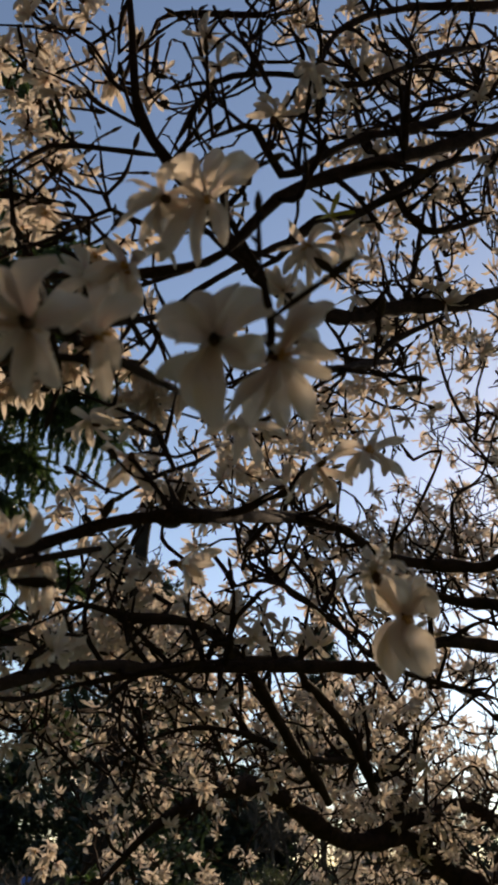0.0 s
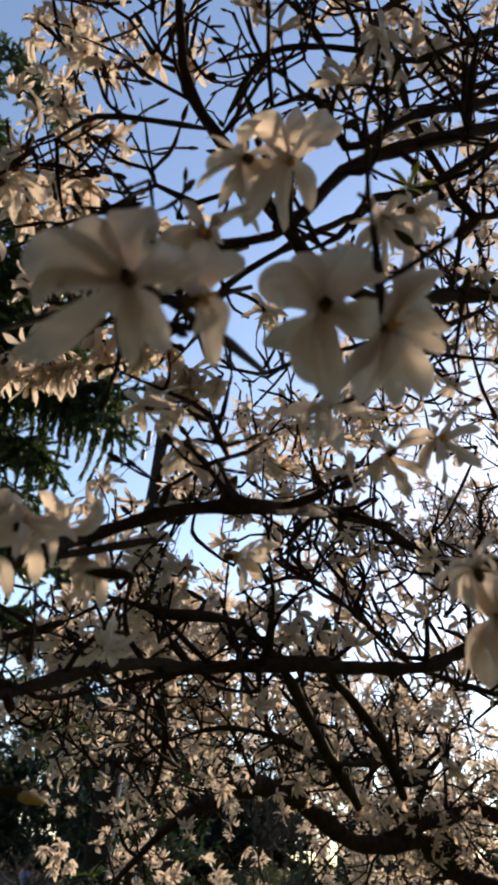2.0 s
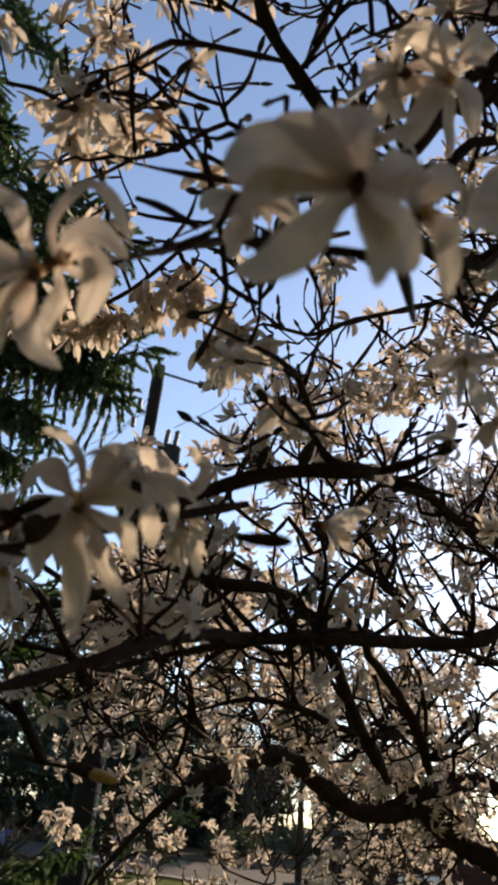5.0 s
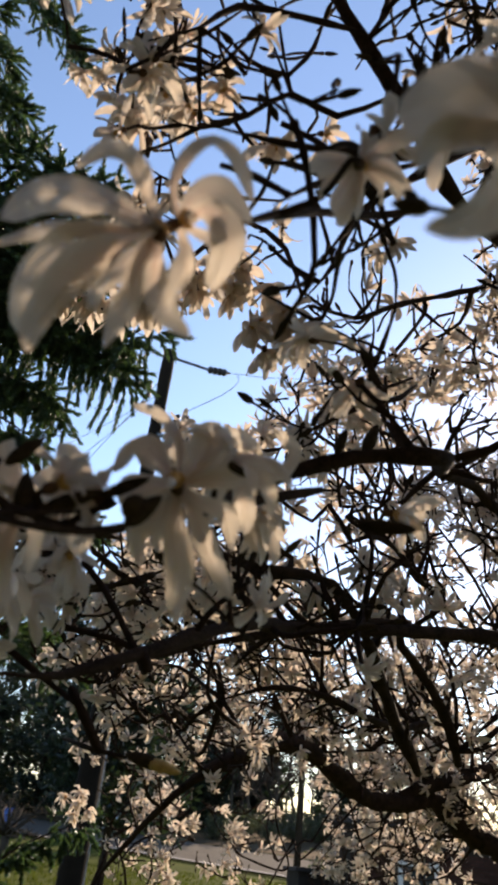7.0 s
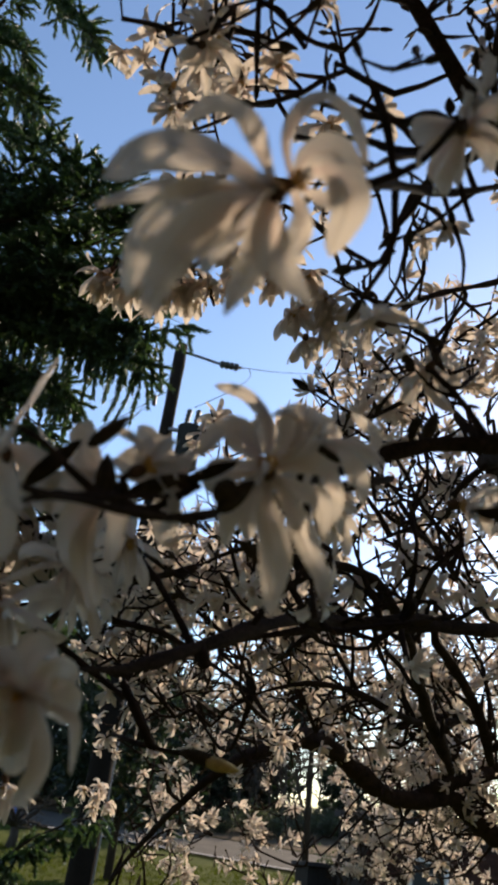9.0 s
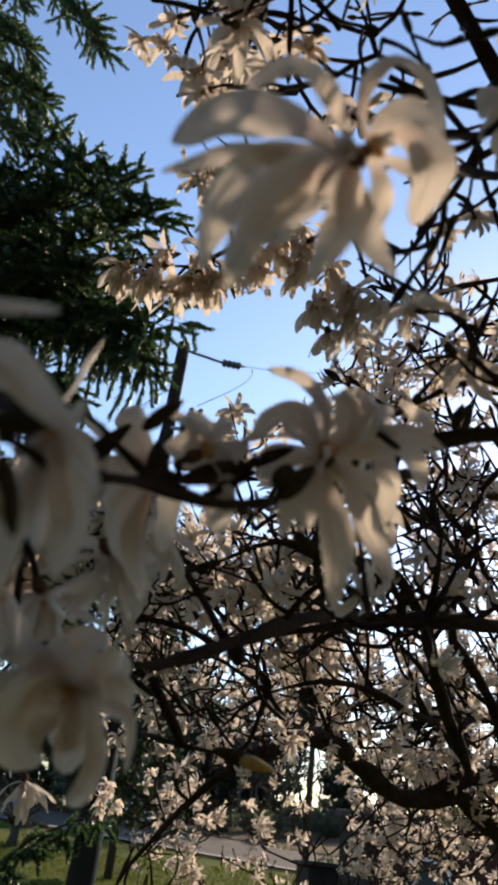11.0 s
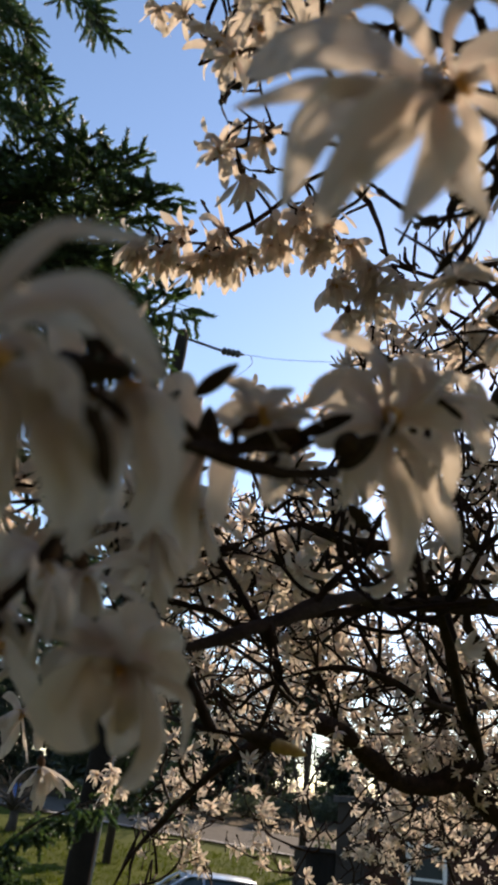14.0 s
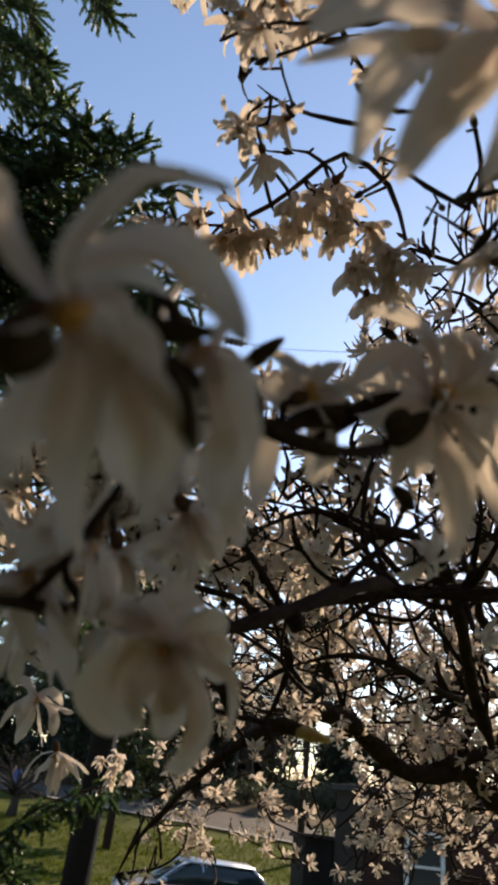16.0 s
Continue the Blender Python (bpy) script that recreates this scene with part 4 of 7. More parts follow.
long_petal(core, [(-0.473, 0.815, 3.636), (-0.467, 0.799, 3.638), (-0.458, 0.799, 3.636), (-0.451, 0.813, 3.621)], 0.011)
core = near_blossom(magnolia, (-0.436, 0.850, 3.658), (0.5, 0.2, -0.5), 0.028, 1.2, 0.9, 21, 3)
long_petal(core, [(-0.436, 0.850, 3.658), (-0.424, 0.842, 3.636), (-0.415, 0.842, 3.615), (-0.420, 0.856, 3.595)], 0.019)
long_petal(core, [(-0.436, 0.850, 3.658), (-0.418, 0.846, 3.646), (-0.411, 0.860, 3.635)], 0.012)
long_petal(core, [(-0.436, 0.850, 3.658), (-0.436, 0.848, 3.634), (-0.440, 0.848, 3.611), (-0.443, 0.862, 3.586)], 0.015)
long_petal(core, [(-0.436, 0.850, 3.658), (-0.436, 0.852, 3.623), (-0.431, 0.866, 3.607)], 0.016)
long_petal(core, [(-0.436, 0.850, 3.658), (-0.430, 0.852, 3.657), (-0.426, 0.866, 3.683)], 0.008)
core = near_blossom(magnolia, (-0.433, 1.060, 3.576), (-0.2, -0.5, -0.5), 0.028, 1.2, 0.9, 19, 2, "large blossom hanging with folded petals", 0.02)
long_petal(core, [(-0.433, 1.060, 3.576), (-0.449, 1.048, 3.576), (-0.457, 1.048, 3.551), (-0.446, 1.062, 3.528)], 0.048)
long_petal(core, [(-0.433, 1.060, 3.576), (-0.424, 1.056, 3.555), (-0.429, 1.070, 3.527)], 0.025)
long_petal(core, [(-0.433, 1.060, 3.576), (-0.415, 1.050, 3.568), (-0.405, 1.050, 3.541), (-0.412, 1.050, 3.520), (-0.423, 1.064, 3.511)], 0.017)
long_petal(core, [(-0.433, 1.060, 3.576), (-0.397, 1.054, 3.567), (-0.390, 1.054, 3.552), (-0.390, 1.068, 3.531)], 0.009)
long_petal(core, [(-0.433, 1.060, 3.576), (-0.417, 1.052, 3.584), (-0.397, 1.066, 3.596)], 0.041)
long_petal(core, [(-0.433, 1.060, 3.576), (-0.431, 1.056, 3.599), (-0.419, 1.070, 3.615)], 0.036)
long_petal(core, [(-0.433, 1.060, 3.576), (-0.457, 1.054, 3.594), (-0.484, 1.068, 3.595)], 0.022)
long_petal(core, [(-0.433, 1.060, 3.576), (-0.465, 1.058, 3.582), (-0.474, 1.072, 3.560)], 0.030)
long_petal(core, [(-0.433, 1.060, 3.576), (-0.407, 1.060, 3.577), (-0.394, 1.074, 3.567)], 0.030)
long_petal(core, [(-0.433, 1.060, 3.576), (-0.428, 1.046, 3.559), (-0.435, 1.060, 3.540)], 0.031)
long_petal(core, [(-0.433, 1.060, 3.576), (-0.442, 1.048, 3.585), (-0.456, 1.062, 3.596)], 0.034)
core = near_blossom(magnolia, (-0.232, 1.120, 3.813), (0.2, 0.4, 0.6), 0.028, 1.2, 0.9, 81, 2, "blossom with rolled ribbon petals")
long_petal(core, [(-0.232, 1.120, 3.813), (-0.223, 1.112, 3.832), (-0.254, 1.126, 3.856)], 0.038)
long_petal(core, [(-0.232, 1.120, 3.813), (-0.199, 1.108, 3.811), (-0.184, 1.108, 3.836), (-0.202, 1.122, 3.865)], 0.017)
long_petal(core, [(-0.232, 1.120, 3.813), (-0.276, 1.116, 3.821), (-0.310, 1.130, 3.817)], 0.032)
long_petal(core, [(-0.232, 1.120, 3.813), (-0.197, 1.112, 3.810), (-0.173, 1.126, 3.839)], 0.014)
long_petal(core, [(-0.232, 1.120, 3.813), (-0.250, 1.118, 3.800), (-0.260, 1.132, 3.787)], 0.023)
core = near_blossom(magnolia, (-0.208, 1.220, 3.831), (0.1, -0.3, -0.6), 0.028, 1.2, 0.9, 82, 2)
long_petal(core, [(-0.208, 1.220, 3.831), (-0.210, 1.212, 3.800), (-0.195, 1.226, 3.771)], 0.026)
long_petal(core, [(-0.208, 1.220, 3.831), (-0.190, 1.215, 3.826), (-0.177, 1.229, 3.801)], 0.019)
long_petal(core, [(-0.208, 1.220, 3.831), (-0.226, 1.216, 3.821), (-0.232, 1.230, 3.805)], 0.018)
long_petal(core, [(-0.208, 1.220, 3.831), (-0.200, 1.216, 3.844), (-0.189, 1.230, 3.849)], 0.022)
core = near_blossom(magnolia, (-0.010, 0.850, 4.121), (0.1, -0.2, -0.5), 0.028, 1.2, 0.9, 83, 3)
long_petal(core, [(-0.010, 0.850, 4.121), (-0.036, 0.842, 4.153), (-0.052, 0.856, 4.154)], 0.039)
long_petal(core, [(-0.010, 0.850, 4.121), (-0.035, 0.839, 4.059), (-0.050, 0.853, 4.024)], 0.026)
long_petal(core, [(-0.010, 0.850, 4.121), (-0.059, 0.845, 4.085), (-0.076, 0.859, 4.051)], 0.019)
long_petal(core, [(-0.010, 0.850, 4.121), (-0.059, 0.842, 4.104), (-0.086, 0.856, 4.134)], 0.009)
long_petal(core, [(-0.010, 0.850, 4.121), (0.011, 0.845, 4.155), (0.043, 0.859, 4.201)], 0.040)
long_petal(core, [(-0.010, 0.850, 4.121), (-0.019, 0.839, 4.055), (-0.012, 0.853, 4.022)], 0.022)
long_petal(core, [(-0.010, 0.850, 4.121), (0.006, 0.846, 4.095), (0.014, 0.860, 4.061)], 0.022)
long_petal(core, [(-0.010, 0.850, 4.121), (-0.010, 0.848, 4.163), (0.002, 0.862, 4.218)], 0.027)
core = near_blossom(magnolia, (0.247, 1.080, 3.739), (0.1, -0.5, -0.5), 0.028, 1.2, 0.9, 31, 3)
long_petal(core, [(0.247, 1.080, 3.739), (0.244, 1.068, 3.708), (0.270, 1.082, 3.677)], 0.052)
long_petal(core, [(0.247, 1.080, 3.739), (0.233, 1.072, 3.703), (0.232, 1.086, 3.668)], 0.041)
long_petal(core, [(0.247, 1.080, 3.739), (0.223, 1.076, 3.715), (0.220, 1.090, 3.683)], 0.027)
long_petal(core, [(0.247, 1.080, 3.739), (0.268, 1.072, 3.757), (0.287, 1.086, 3.744)], 0.035)
long_petal(core, [(0.247, 1.080, 3.739), (0.239, 1.076, 3.773), (0.247, 1.090, 3.791)], 0.051)
long_petal(core, [(0.247, 1.080, 3.739), (0.217, 1.076, 3.771), (0.212, 1.090, 3.802)], 0.036)
long_petal(core, [(0.247, 1.080, 3.739), (0.258, 1.078, 3.768), (0.277, 1.092, 3.788)], 0.035)
near_blossom(magnolia, (0.088, 0.840, 3.928), (0.2, 0.5, 0.9), 0.05, 0.7, 0.9, 3)
near_blossom(magnolia, (-0.055, 0.840, 4.105), (-0.4, 0.3, 0.5), 0.052, 1.5, 1.0, 8)
near_blossom(magnolia, (0.121, 0.980, 4.193), (-0.1, -0.3, -0.4), 0.055, 1.2, 0.9, 9)
near_blossom(magnolia, (0.171, 1.020, 4.261), (0.5, 0.3, 0.3), 0.055, 1.2, 0.95, 10)
near_blossom(magnolia, (-0.246, 1.040, 3.783), (0.5, 0.3, 0.6), 0.06, 1.3, 0.9, 14)
near_blossom(magnolia, (-0.519, 1.060, 3.612), (-0.2, -0.3, -0.3), 0.065, 1.2, 0.9, 60)
near_blossom(magnolia, (-0.478, 1.120, 3.650), (0.2, 0.3, -0.4), 0.06, 1.2, 0.9, 61)
near_blossom(magnolia, (-0.567, 1.300, 3.611), (0.2, -0.3, 0.1), 0.06, 1.2, 1.0, 62)
near_blossom(magnolia, (-0.436, 1.150, 3.697), (0.3, 0.3, -0.2), 0.055, 1.2, 0.9, 63)
near_blossom(magnolia, (-0.402, 1.300, 3.770), (0.1, -0.3, -0.4), 0.055, 1.2, 0.9, 64)
near_blossom(magnolia, (-0.451, 1.350, 3.714), (0.1, -0.2, 0.2), 0.055, 1.2, 0.9, 65)
near_blossom(magnolia, (-0.484, 1.020, 3.627), (-0.2, 0.3, -0.4), 0.055, 1.2, 0.9, 24)
near_blossom(magnolia, (-0.372, 1.000, 3.727), (0.7, 0.2, 0.6), 0.042, 0.5, 0.6, 25, 6)
near_blossom(magnolia, (-0.234, 1.200, 3.846), (-0.2, -0.4, 0.3), 0.055, 1.3, 1.0, 26)
near_blossom(magnolia, (-0.203, 1.220, 3.812), (0.3, -0.2, -0.4), 0.055, 1.3, 0.9, 27)
near_blossom(magnolia, (-0.022, 1.330, 3.879), (0.8, -0.2, -0.1), 0.06, 0.6, 0.55, 28, 9, "half-open cream blossom on a side spur")
near_blossom(magnolia, (0.191, 0.980, 3.750), (-0.2, -0.1, 0.7), 0.05, 1.0, 0.8, 29)
near_blossom(magnolia, (0.233, 1.170, 3.999), (0.1, -0.7, 0.3), 0.06, 0.8, 1.0, 32)
near_blossom(magnolia, (0.167, 1.180, 3.981), (-0.3, 0.4, -0.2), 0.058, 1.0, 1.0, 33)
near_blossom(magnolia, (0.056, 1.000, 3.928), (-0.4, -0.2, -0.3), 0.05, 1.0, 0.9, 34)
near_blossom(magnolia, (-0.397, 1.130, 4.389), (0.1, 0.7, 0.3), 0.062, 0.9, 1.05, 35, 10)
near_blossom(magnolia, (-0.309, 1.220, 4.470), (-0.1, -0.4, -0.2), 0.055, 1.0, 0.9, 36)
near_blossom(magnolia, (-0.353, 1.250, 4.459), (-0.4, -0.2, -0.3), 0.055, 1.0, 0.9, 37)
near_blossom(magnolia, (-0.405, 1.120, 4.348), (0.3, 0.4, 0.5), 0.055, 1.0, 1.0, 38)
near_blossom(magnolia, (-0.436, 1.200, 4.329), (-0.3, -0.2, -0.5), 0.05, 1.0, 0.8, 39)
near_blossom(magnolia, (-0.224, 1.280, 4.434), (0.2, -0.4, -0.4), 0.055, 1.2, 0.9, 40)
near_blossom(magnolia, (-0.144, 1.300, 4.508), (0.5, -0.3, -0.2), 0.05, 1.0, 0.9, 41)
near_blossom(magnolia, (-0.472, 1.400, 4.603), (0.1, -0.5, -0.4), 0.06, 0.8, 0.9, 42)
near_blossom(magnolia, (-0.445, 1.500, 4.494), (-0.1, 0.8, 0.1), 0.06, 0.7, 1.05, 43, 11)
near_blossom(magnolia, (-0.505, 1.720, 4.498), (-0.3, -0.2, -0.2), 0.062, 1.2, 0.9, 44)
near_blossom(magnolia, (-0.433, 1.720, 4.450), (0.1, -0.4, -0.5), 0.062, 1.0, 0.9, 45)
near_blossom(magnolia, (-0.341, 1.700, 4.479), (0.3, 0.2, -0.5), 0.062, 1.0, 0.8, 46)
near_blossom(magnolia, (-0.184, 1.750, 4.462), (0.0, -0.3, -0.6), 0.066, 1.0, 0.8, 47)
near_blossom(magnolia, (-0.254, 1.700, 4.497), (0.3, -0.4, -0.1), 0.055, 1.0, 0.9, 48)
near_blossom(magnolia, (-0.364, 1.420, 4.653), (-0.2, -0.4, -0.3), 0.06, 1.2, 0.9, 49)
near_blossom(magnolia, (-0.452, 1.450, 4.736), (-0.3, 0.4, 0.3), 0.06, 1.0, 1.0, 50)
near_blossom(magnolia, (-0.260, 1.280, 4.936), (0.1, -0.2, -0.7), 0.06, 1.2, 0.7, 51)
near_blossom(magnolia, (-0.191, 1.300, 4.957), (0.4, -0.1, -0.5), 0.055, 1.2, 0.8, 52)
near_blossom(magnolia, (-0.173, 0.900, 3.993), (0.2, 0.4, 0.4), 0.05, 1.0, 0.9, 53)
near_blossom(magnolia, (-0.085, 0.880, 4.029), (-0.2, -0.5, 0.1), 0.062, 1.2, 1.0, 54)
near_blossom(magnolia, (-0.644, 1.900, 3.601), (-0.1, -0.3, -0.2), 0.07, 1.4, 1.0, 56)
near_blossom(magnolia, (-0.602, 1.950, 3.526), (0.2, 0.2, -0.6), 0.065, 1.0, 0.8, 57)
near_blossom(magnolia, (-0.71, 4.44, 3.54), (-0.4, -0.5, 0.2), 0.06, 1.2, 0.9, 70, 14)
near_blossom(magnolia, (-0.65, 4.44, 3.56), (0.2, -0.5, 0.5), 0.06, 1.2, 0.9, 71, 14)
near_blossom(magnolia, (-0.60, 4.44, 3.49), (0.5, -0.5, -0.4), 0.06, 1.2, 0.9, 72, 14)
near_blossom(magnolia, (-0.66, 4.44, 3.47), (-0.2, -0.5, -0.6), 0.06, 1.2, 0.9, 73, 14)
near_blossom(magnolia, (-0.65, 4.44, 3.52), (0, -0.5, -0.1), 0.06, 1.2, 0.9, 74, 14)
near_blossom(magnolia, (-0.573, 1.740, 4.445), (-0.3, 0.1, -0.4), 0.063, 1.5, 0.67, 110)
near_blossom(magnolia, (-0.527, 1.740, 4.468), (-0.5, 0.4, -0.5), 0.058, 1.8, 0.81, 111)
near_blossom(magnolia, (-0.486, 1.720, 4.404), (0.3, -0.0, -0.1), 0.057, 1.5, 0.95, 112)
near_blossom(magnolia, (-0.435, 1.720, 4.435), (0.0, 0.3, -0.1), 0.056, 1.6, 0.86, 113)
near_blossom(magnolia, (-0.377, 1.700, 4.437), (-0.2, -0.6, 0.2), 0.061, 1.5, 0.96, 114)
near_blossom(magnolia, (-0.321, 1.700, 4.476), (0.2, 0.5, -0.4), 0.065, 1.3, 0.98, 115)
near_blossom(magnolia, (-0.260, 1.700, 4.474), (0.4, -0.5, -0.7), 0.058, 1.8, 0.80, 116)
near_blossom(magnolia, (-0.208, 1.720, 4.418), (0.1, -0.2, -0.2), 0.060, 1.2, 0.85, 117)
near_blossom(magnolia, (-0.173, 1.740, 4.378), (0.1, 0.5, -0.0), 0.067, 1.7, 1.00, 118)
near_blossom(magnolia, (-0.247, 1.700, 4.533), (0.2, -0.4, 0.1), 0.068, 1.7, 0.85, 119)
near_blossom(magnolia, (-0.457, 1.500, 4.478), (0.2, -0.3, 0.1), 0.062, 1.2, 0.67, 120)
near_blossom(magnolia, (-0.410, 1.500, 4.443), (0.4, 0.6, -0.7), 0.065, 1.3, 0.70, 121)
near_blossom(magnolia, (-0.381, 1.480, 4.506), (-0.2, 0.3, 0.2), 0.056, 1.5, 0.67, 122)
near_blossom(magnolia, (-0.478, 1.360, 4.558), (0.2, -0.2, 0.2), 0.068, 1.4, 1.00, 123)
near_blossom(magnolia, (-0.442, 1.370, 4.528), (-0.2, -0.5, -0.1), 0.055, 1.1, 0.79, 124)
near_blossom(magnolia, (-0.417, 1.380, 4.643), (0.1, -0.4, -0.8), 0.066, 1.2, 0.99, 125)

# a fringe of long-petalled blossoms that hang from the limb on the open side
fr = np.random.RandomState(31)
fringe_line, _ = smooth_line([(-0.59, 1.74, 4.46), (-0.469, 1.72, 4.45), (-0.378, 1.70, 4.49), (-0.319, 1.69, 4.53), (-0.249, 1.68, 4.58), (-0.16, 1.70, 4.50), (-0.13, 1.74, 4.42), (-0.08, 1.76, 4.46)], [1.0] * 8, 0.02)
for k, q in enumerate(np.linspace(0, len(fringe_line) - 1, 20)):
    at = fringe_line[int(q)] + fr.normal(size=3) * (0.012, 0.02, 0.018)
    near_blossom(magnolia, tuple(at), (fr.uniform(-0.5, 0.5), fr.uniform(-0.5, 0.3), fr.uniform(-1.0, -0.3)), fr.uniform(0.062, 0.08), fr.uniform(1.2, 2.0), fr.uniform(0.55, 0.85), 140 + k, 11)

# buds beside the near blossoms
limb("limb", [(-0.470, 0.840, 3.652), (-0.455, 0.835, 3.647), (-0.445, 0.840, 3.645), (-0.431, 0.850, 3.640), (-0.422, 0.870, 3.636)], [0.003, 0.003, 0.0028, 0.0025, 0.002], "", 0, (0.02, 0.05), 0.0, 90)
near_buds = [((-0.457, 1.030, 3.715), (-0.424, 1.030, 3.757), 0.0063),
             ((-0.385, 1.020, 3.712), (-0.340, 1.020, 3.736), 0.0061),
             ((-0.399, 1.030, 3.710), (-0.403, 1.030, 3.748), 0.0075),
             ((-0.456, 0.825, 3.644), (-0.428, 0.825, 3.648), 0.0045),
             ((-0.439, 0.810, 3.624), (-0.428, 0.810, 3.595), 0.0038),
             ((-0.413, 1.000, 3.738), (-0.388, 1.000, 3.766), 0.0053),
             ((-0.343, 1.020, 3.730), (-0.305, 1.020, 3.752), 0.0048),
             ((-0.492, 0.800, 3.618), (-0.472, 0.800, 3.617), 0.0099),
             ((-0.318, 1.000, 3.702), (-0.294, 1.000, 3.729), 0.0069),
             ((-0.043, 1.400, 3.995), (-0.023, 1.400, 4.047), 0.0094),
             ((-0.321, 1.000, 3.722), (-0.304, 1.000, 3.712), 0.0097),
             ((-0.262, 1.030, 3.782), (-0.226, 1.030, 3.767), 0.0047),
             ((-0.447, 0.820, 3.630), (-0.440, 0.820, 3.619), 0.0045),
             ((-0.123, 1.200, 3.887), (-0.112, 1.200, 3.919), 0.0062), ((-0.115, 0.950, 3.707), (-0.159, 0.950, 3.706), 0.0053), ((-0.262, 1.050, 3.794), (-0.233, 1.060, 3.788), 0.0062)]
for a, b, fat in near_buds:
    s = Soup()
    a, b = np.array(a), np.array(b)
    ovoid(s, a, b - a, np.linalg.norm(b - a), fat, 10, 10, 0.8)
    s.make("bud", BUD, magnolia)

# high limbs added to carry the shading tufts round the trunk and over the viewer
high = []
for i, pts in enumerate([[(2.42, 5.2, 3.3), (2.6, 5.3, 4.2), (2.7, 5.6, 5.2), (2.9, 5.9, 6.2)], [(2.5, 5.25, 3.4), (3.1, 4.6, 4.2), (3.8, 3.9, 4.9), (4.3, 3.2, 5.4)], [(2.6, 5.3, 3.8), (3.3, 6.2, 4.5), (3.9, 7.0, 5.1)], [(2.5, 5.2, 3.9), (2.3, 4.0, 4.6), (2.3, 2.6, 5.6), (2.0, 1.2, 6.0), (0.9, 0.1, 5.95), (-0.6, -0.2, 5.7)]]):
    limb("limb", pts, [0.06, 0.045, 0.034, 0.026, 0.018, 0.01][:len(pts)], "", 2, (0.2, 0.4), 0.1, 60 + i)
    high.append(wood[-1])

# tufts of the crown
clump((-0.48, 1.35, 5.14), 0.19, 8, 12, 301)
clump((-0.38, 1.40, 5.31), 0.15, 6, 8, 302)
clump((-0.47, 1.40, 5.00), 0.13, 6, 8, 303)
clump((0.22, 1.50, 5.58), 0.17, 6, 8, 304)
clump((0.33, 1.45, 5.29), 0.17, 5, 9, 305)
clump((0.55, 1.60, 5.66), 0.22, 6, 12, 306)
clump((0.78, 1.70, 5.86), 0.24, 7, 12, 307)
clump((0.84, 1.90, 5.58), 0.23, 8, 12, 308)
clump((0.60, 1.90, 5.46), 0.20, 6, 8, 309)
clump((0.41, 1.80, 5.08), 0.15, 6, 7, 310)
clump((0.67, 2.00, 5.29), 0.22, 6, 9, 311)
clump((0.91, 2.10, 5.45), 0.24, 6, 11, 312)
clump((0.46, 2.00, 4.85), 0.15, 6, 8, 313)
clump((0.78, 2.30, 5.06), 0.23, 4, 9, 314)
clump((1.01, 2.40, 5.16), 0.24, 4, 9, 315)
clump((0.56, 2.20, 4.78), 0.15, 4, 7, 316)
clump((1.14, 3.25, 5.30), 0.20, 2, 6, 317)
clump((1.03, 2.70, 4.82), 0.25, 2, 3, 318)
clump((0.97, 3.38, 5.08), 0.22, 3, 5, 319)
clump((0.35, 2.00, 4.54), 0.13, 4, 8, 320)
clump((0.17, 2.00, 4.49), 0.12, 4, 10, 321)
clump((0.09, 2.20, 4.46), 0.15, 4, 9, 322)
clump((0.28, 2.40, 4.56), 0.15, 4, 6, 323)
clump((0.38, 2.60, 4.43), 0.19, 7, 9, 324)
clump((0.20, 2.50, 4.42), 0.17, 7, 10, 325)
clump((0.64, 2.90, 4.44), 0.24, 5, 8, 326)
clump((0.88, 2.80, 4.53), 0.20, 4, 8, 327)
clump((1.06, 2.90, 4.51), 0.18, 5, 8, 328)
clump((-0.09, 2.00, 4.33), 0.10, 3, 7, 329)
clump((-0.18, 1.90, 4.04), 0.12, 6, 13, 330)
clump((-0.33, 2.00, 4.25), 0.09, 2, 5, 331)
clump((-0.11, 2.20, 4.00), 0.14, 6, 13, 332)
clump((-0.37, 2.20, 3.99), 0.17, 9, 13, 333)
clump((-0.47, 2.60, 3.83), 0.18, 15, 5, 334)
clump((-0.35, 3.00, 3.81), 0.21, 15, 6, 335)
clump((-0.00, 3.20, 4.05), 0.25, 10, 10, 336)
clump((0.25, 3.30, 4.00), 0.24, 10, 10, 337)
clump((0.19, 2.40, 4.81), 0.14, 2, 7, 338)
clump((0.43, 2.60, 4.93), 0.16, 2, 7, 339)
clump((0.40, 2.20, 4.87), 0.14, 3, 5, 340)
clump((0.11, 2.50, 4.67), 0.13, 2, 6, 341)
clump((-0.06, 2.30, 4.55), 0.10, 4, 4, 342)
clump((0.36, 2.60, 4.64), 0.15, 3, 5, 343)
clump((0.61, 2.80, 4.64), 0.21, 2, 4, 344)
clump((0.31, 2.80, 4.49), 0.20, 2, 3, 345)
clump((0.66, 3.00, 4.49), 0.22, 2, 6, 346)
clump((0.41, 3.00, 4.35), 0.21, 3, 4, 347)
clump((-0.08, 2.60, 4.18), 0.17, 9, 14, 348)
clump((-0.24, 2.60, 4.14), 0.17, 10, 11, 349)
clump((-0.41, 2.60, 4.05), 0.15, 10, 10, 350)
clump((-0.50, 2.80, 3.97), 0.16, 7, 5, 351)
clump((0.02, 3.20, 4.04), 0.21, 12, 9, 352)
clump((-0.24, 3.40, 4.02), 0.22, 12, 5, 353)
clump((0.32, 3.40, 4.24), 0.21, 6, 7, 354)
clump((0.62, 3.40, 4.35), 0.24, 3, 6, 355)
clump((1.02, 3.80, 4.34), 0.28, 8, 10, 356)
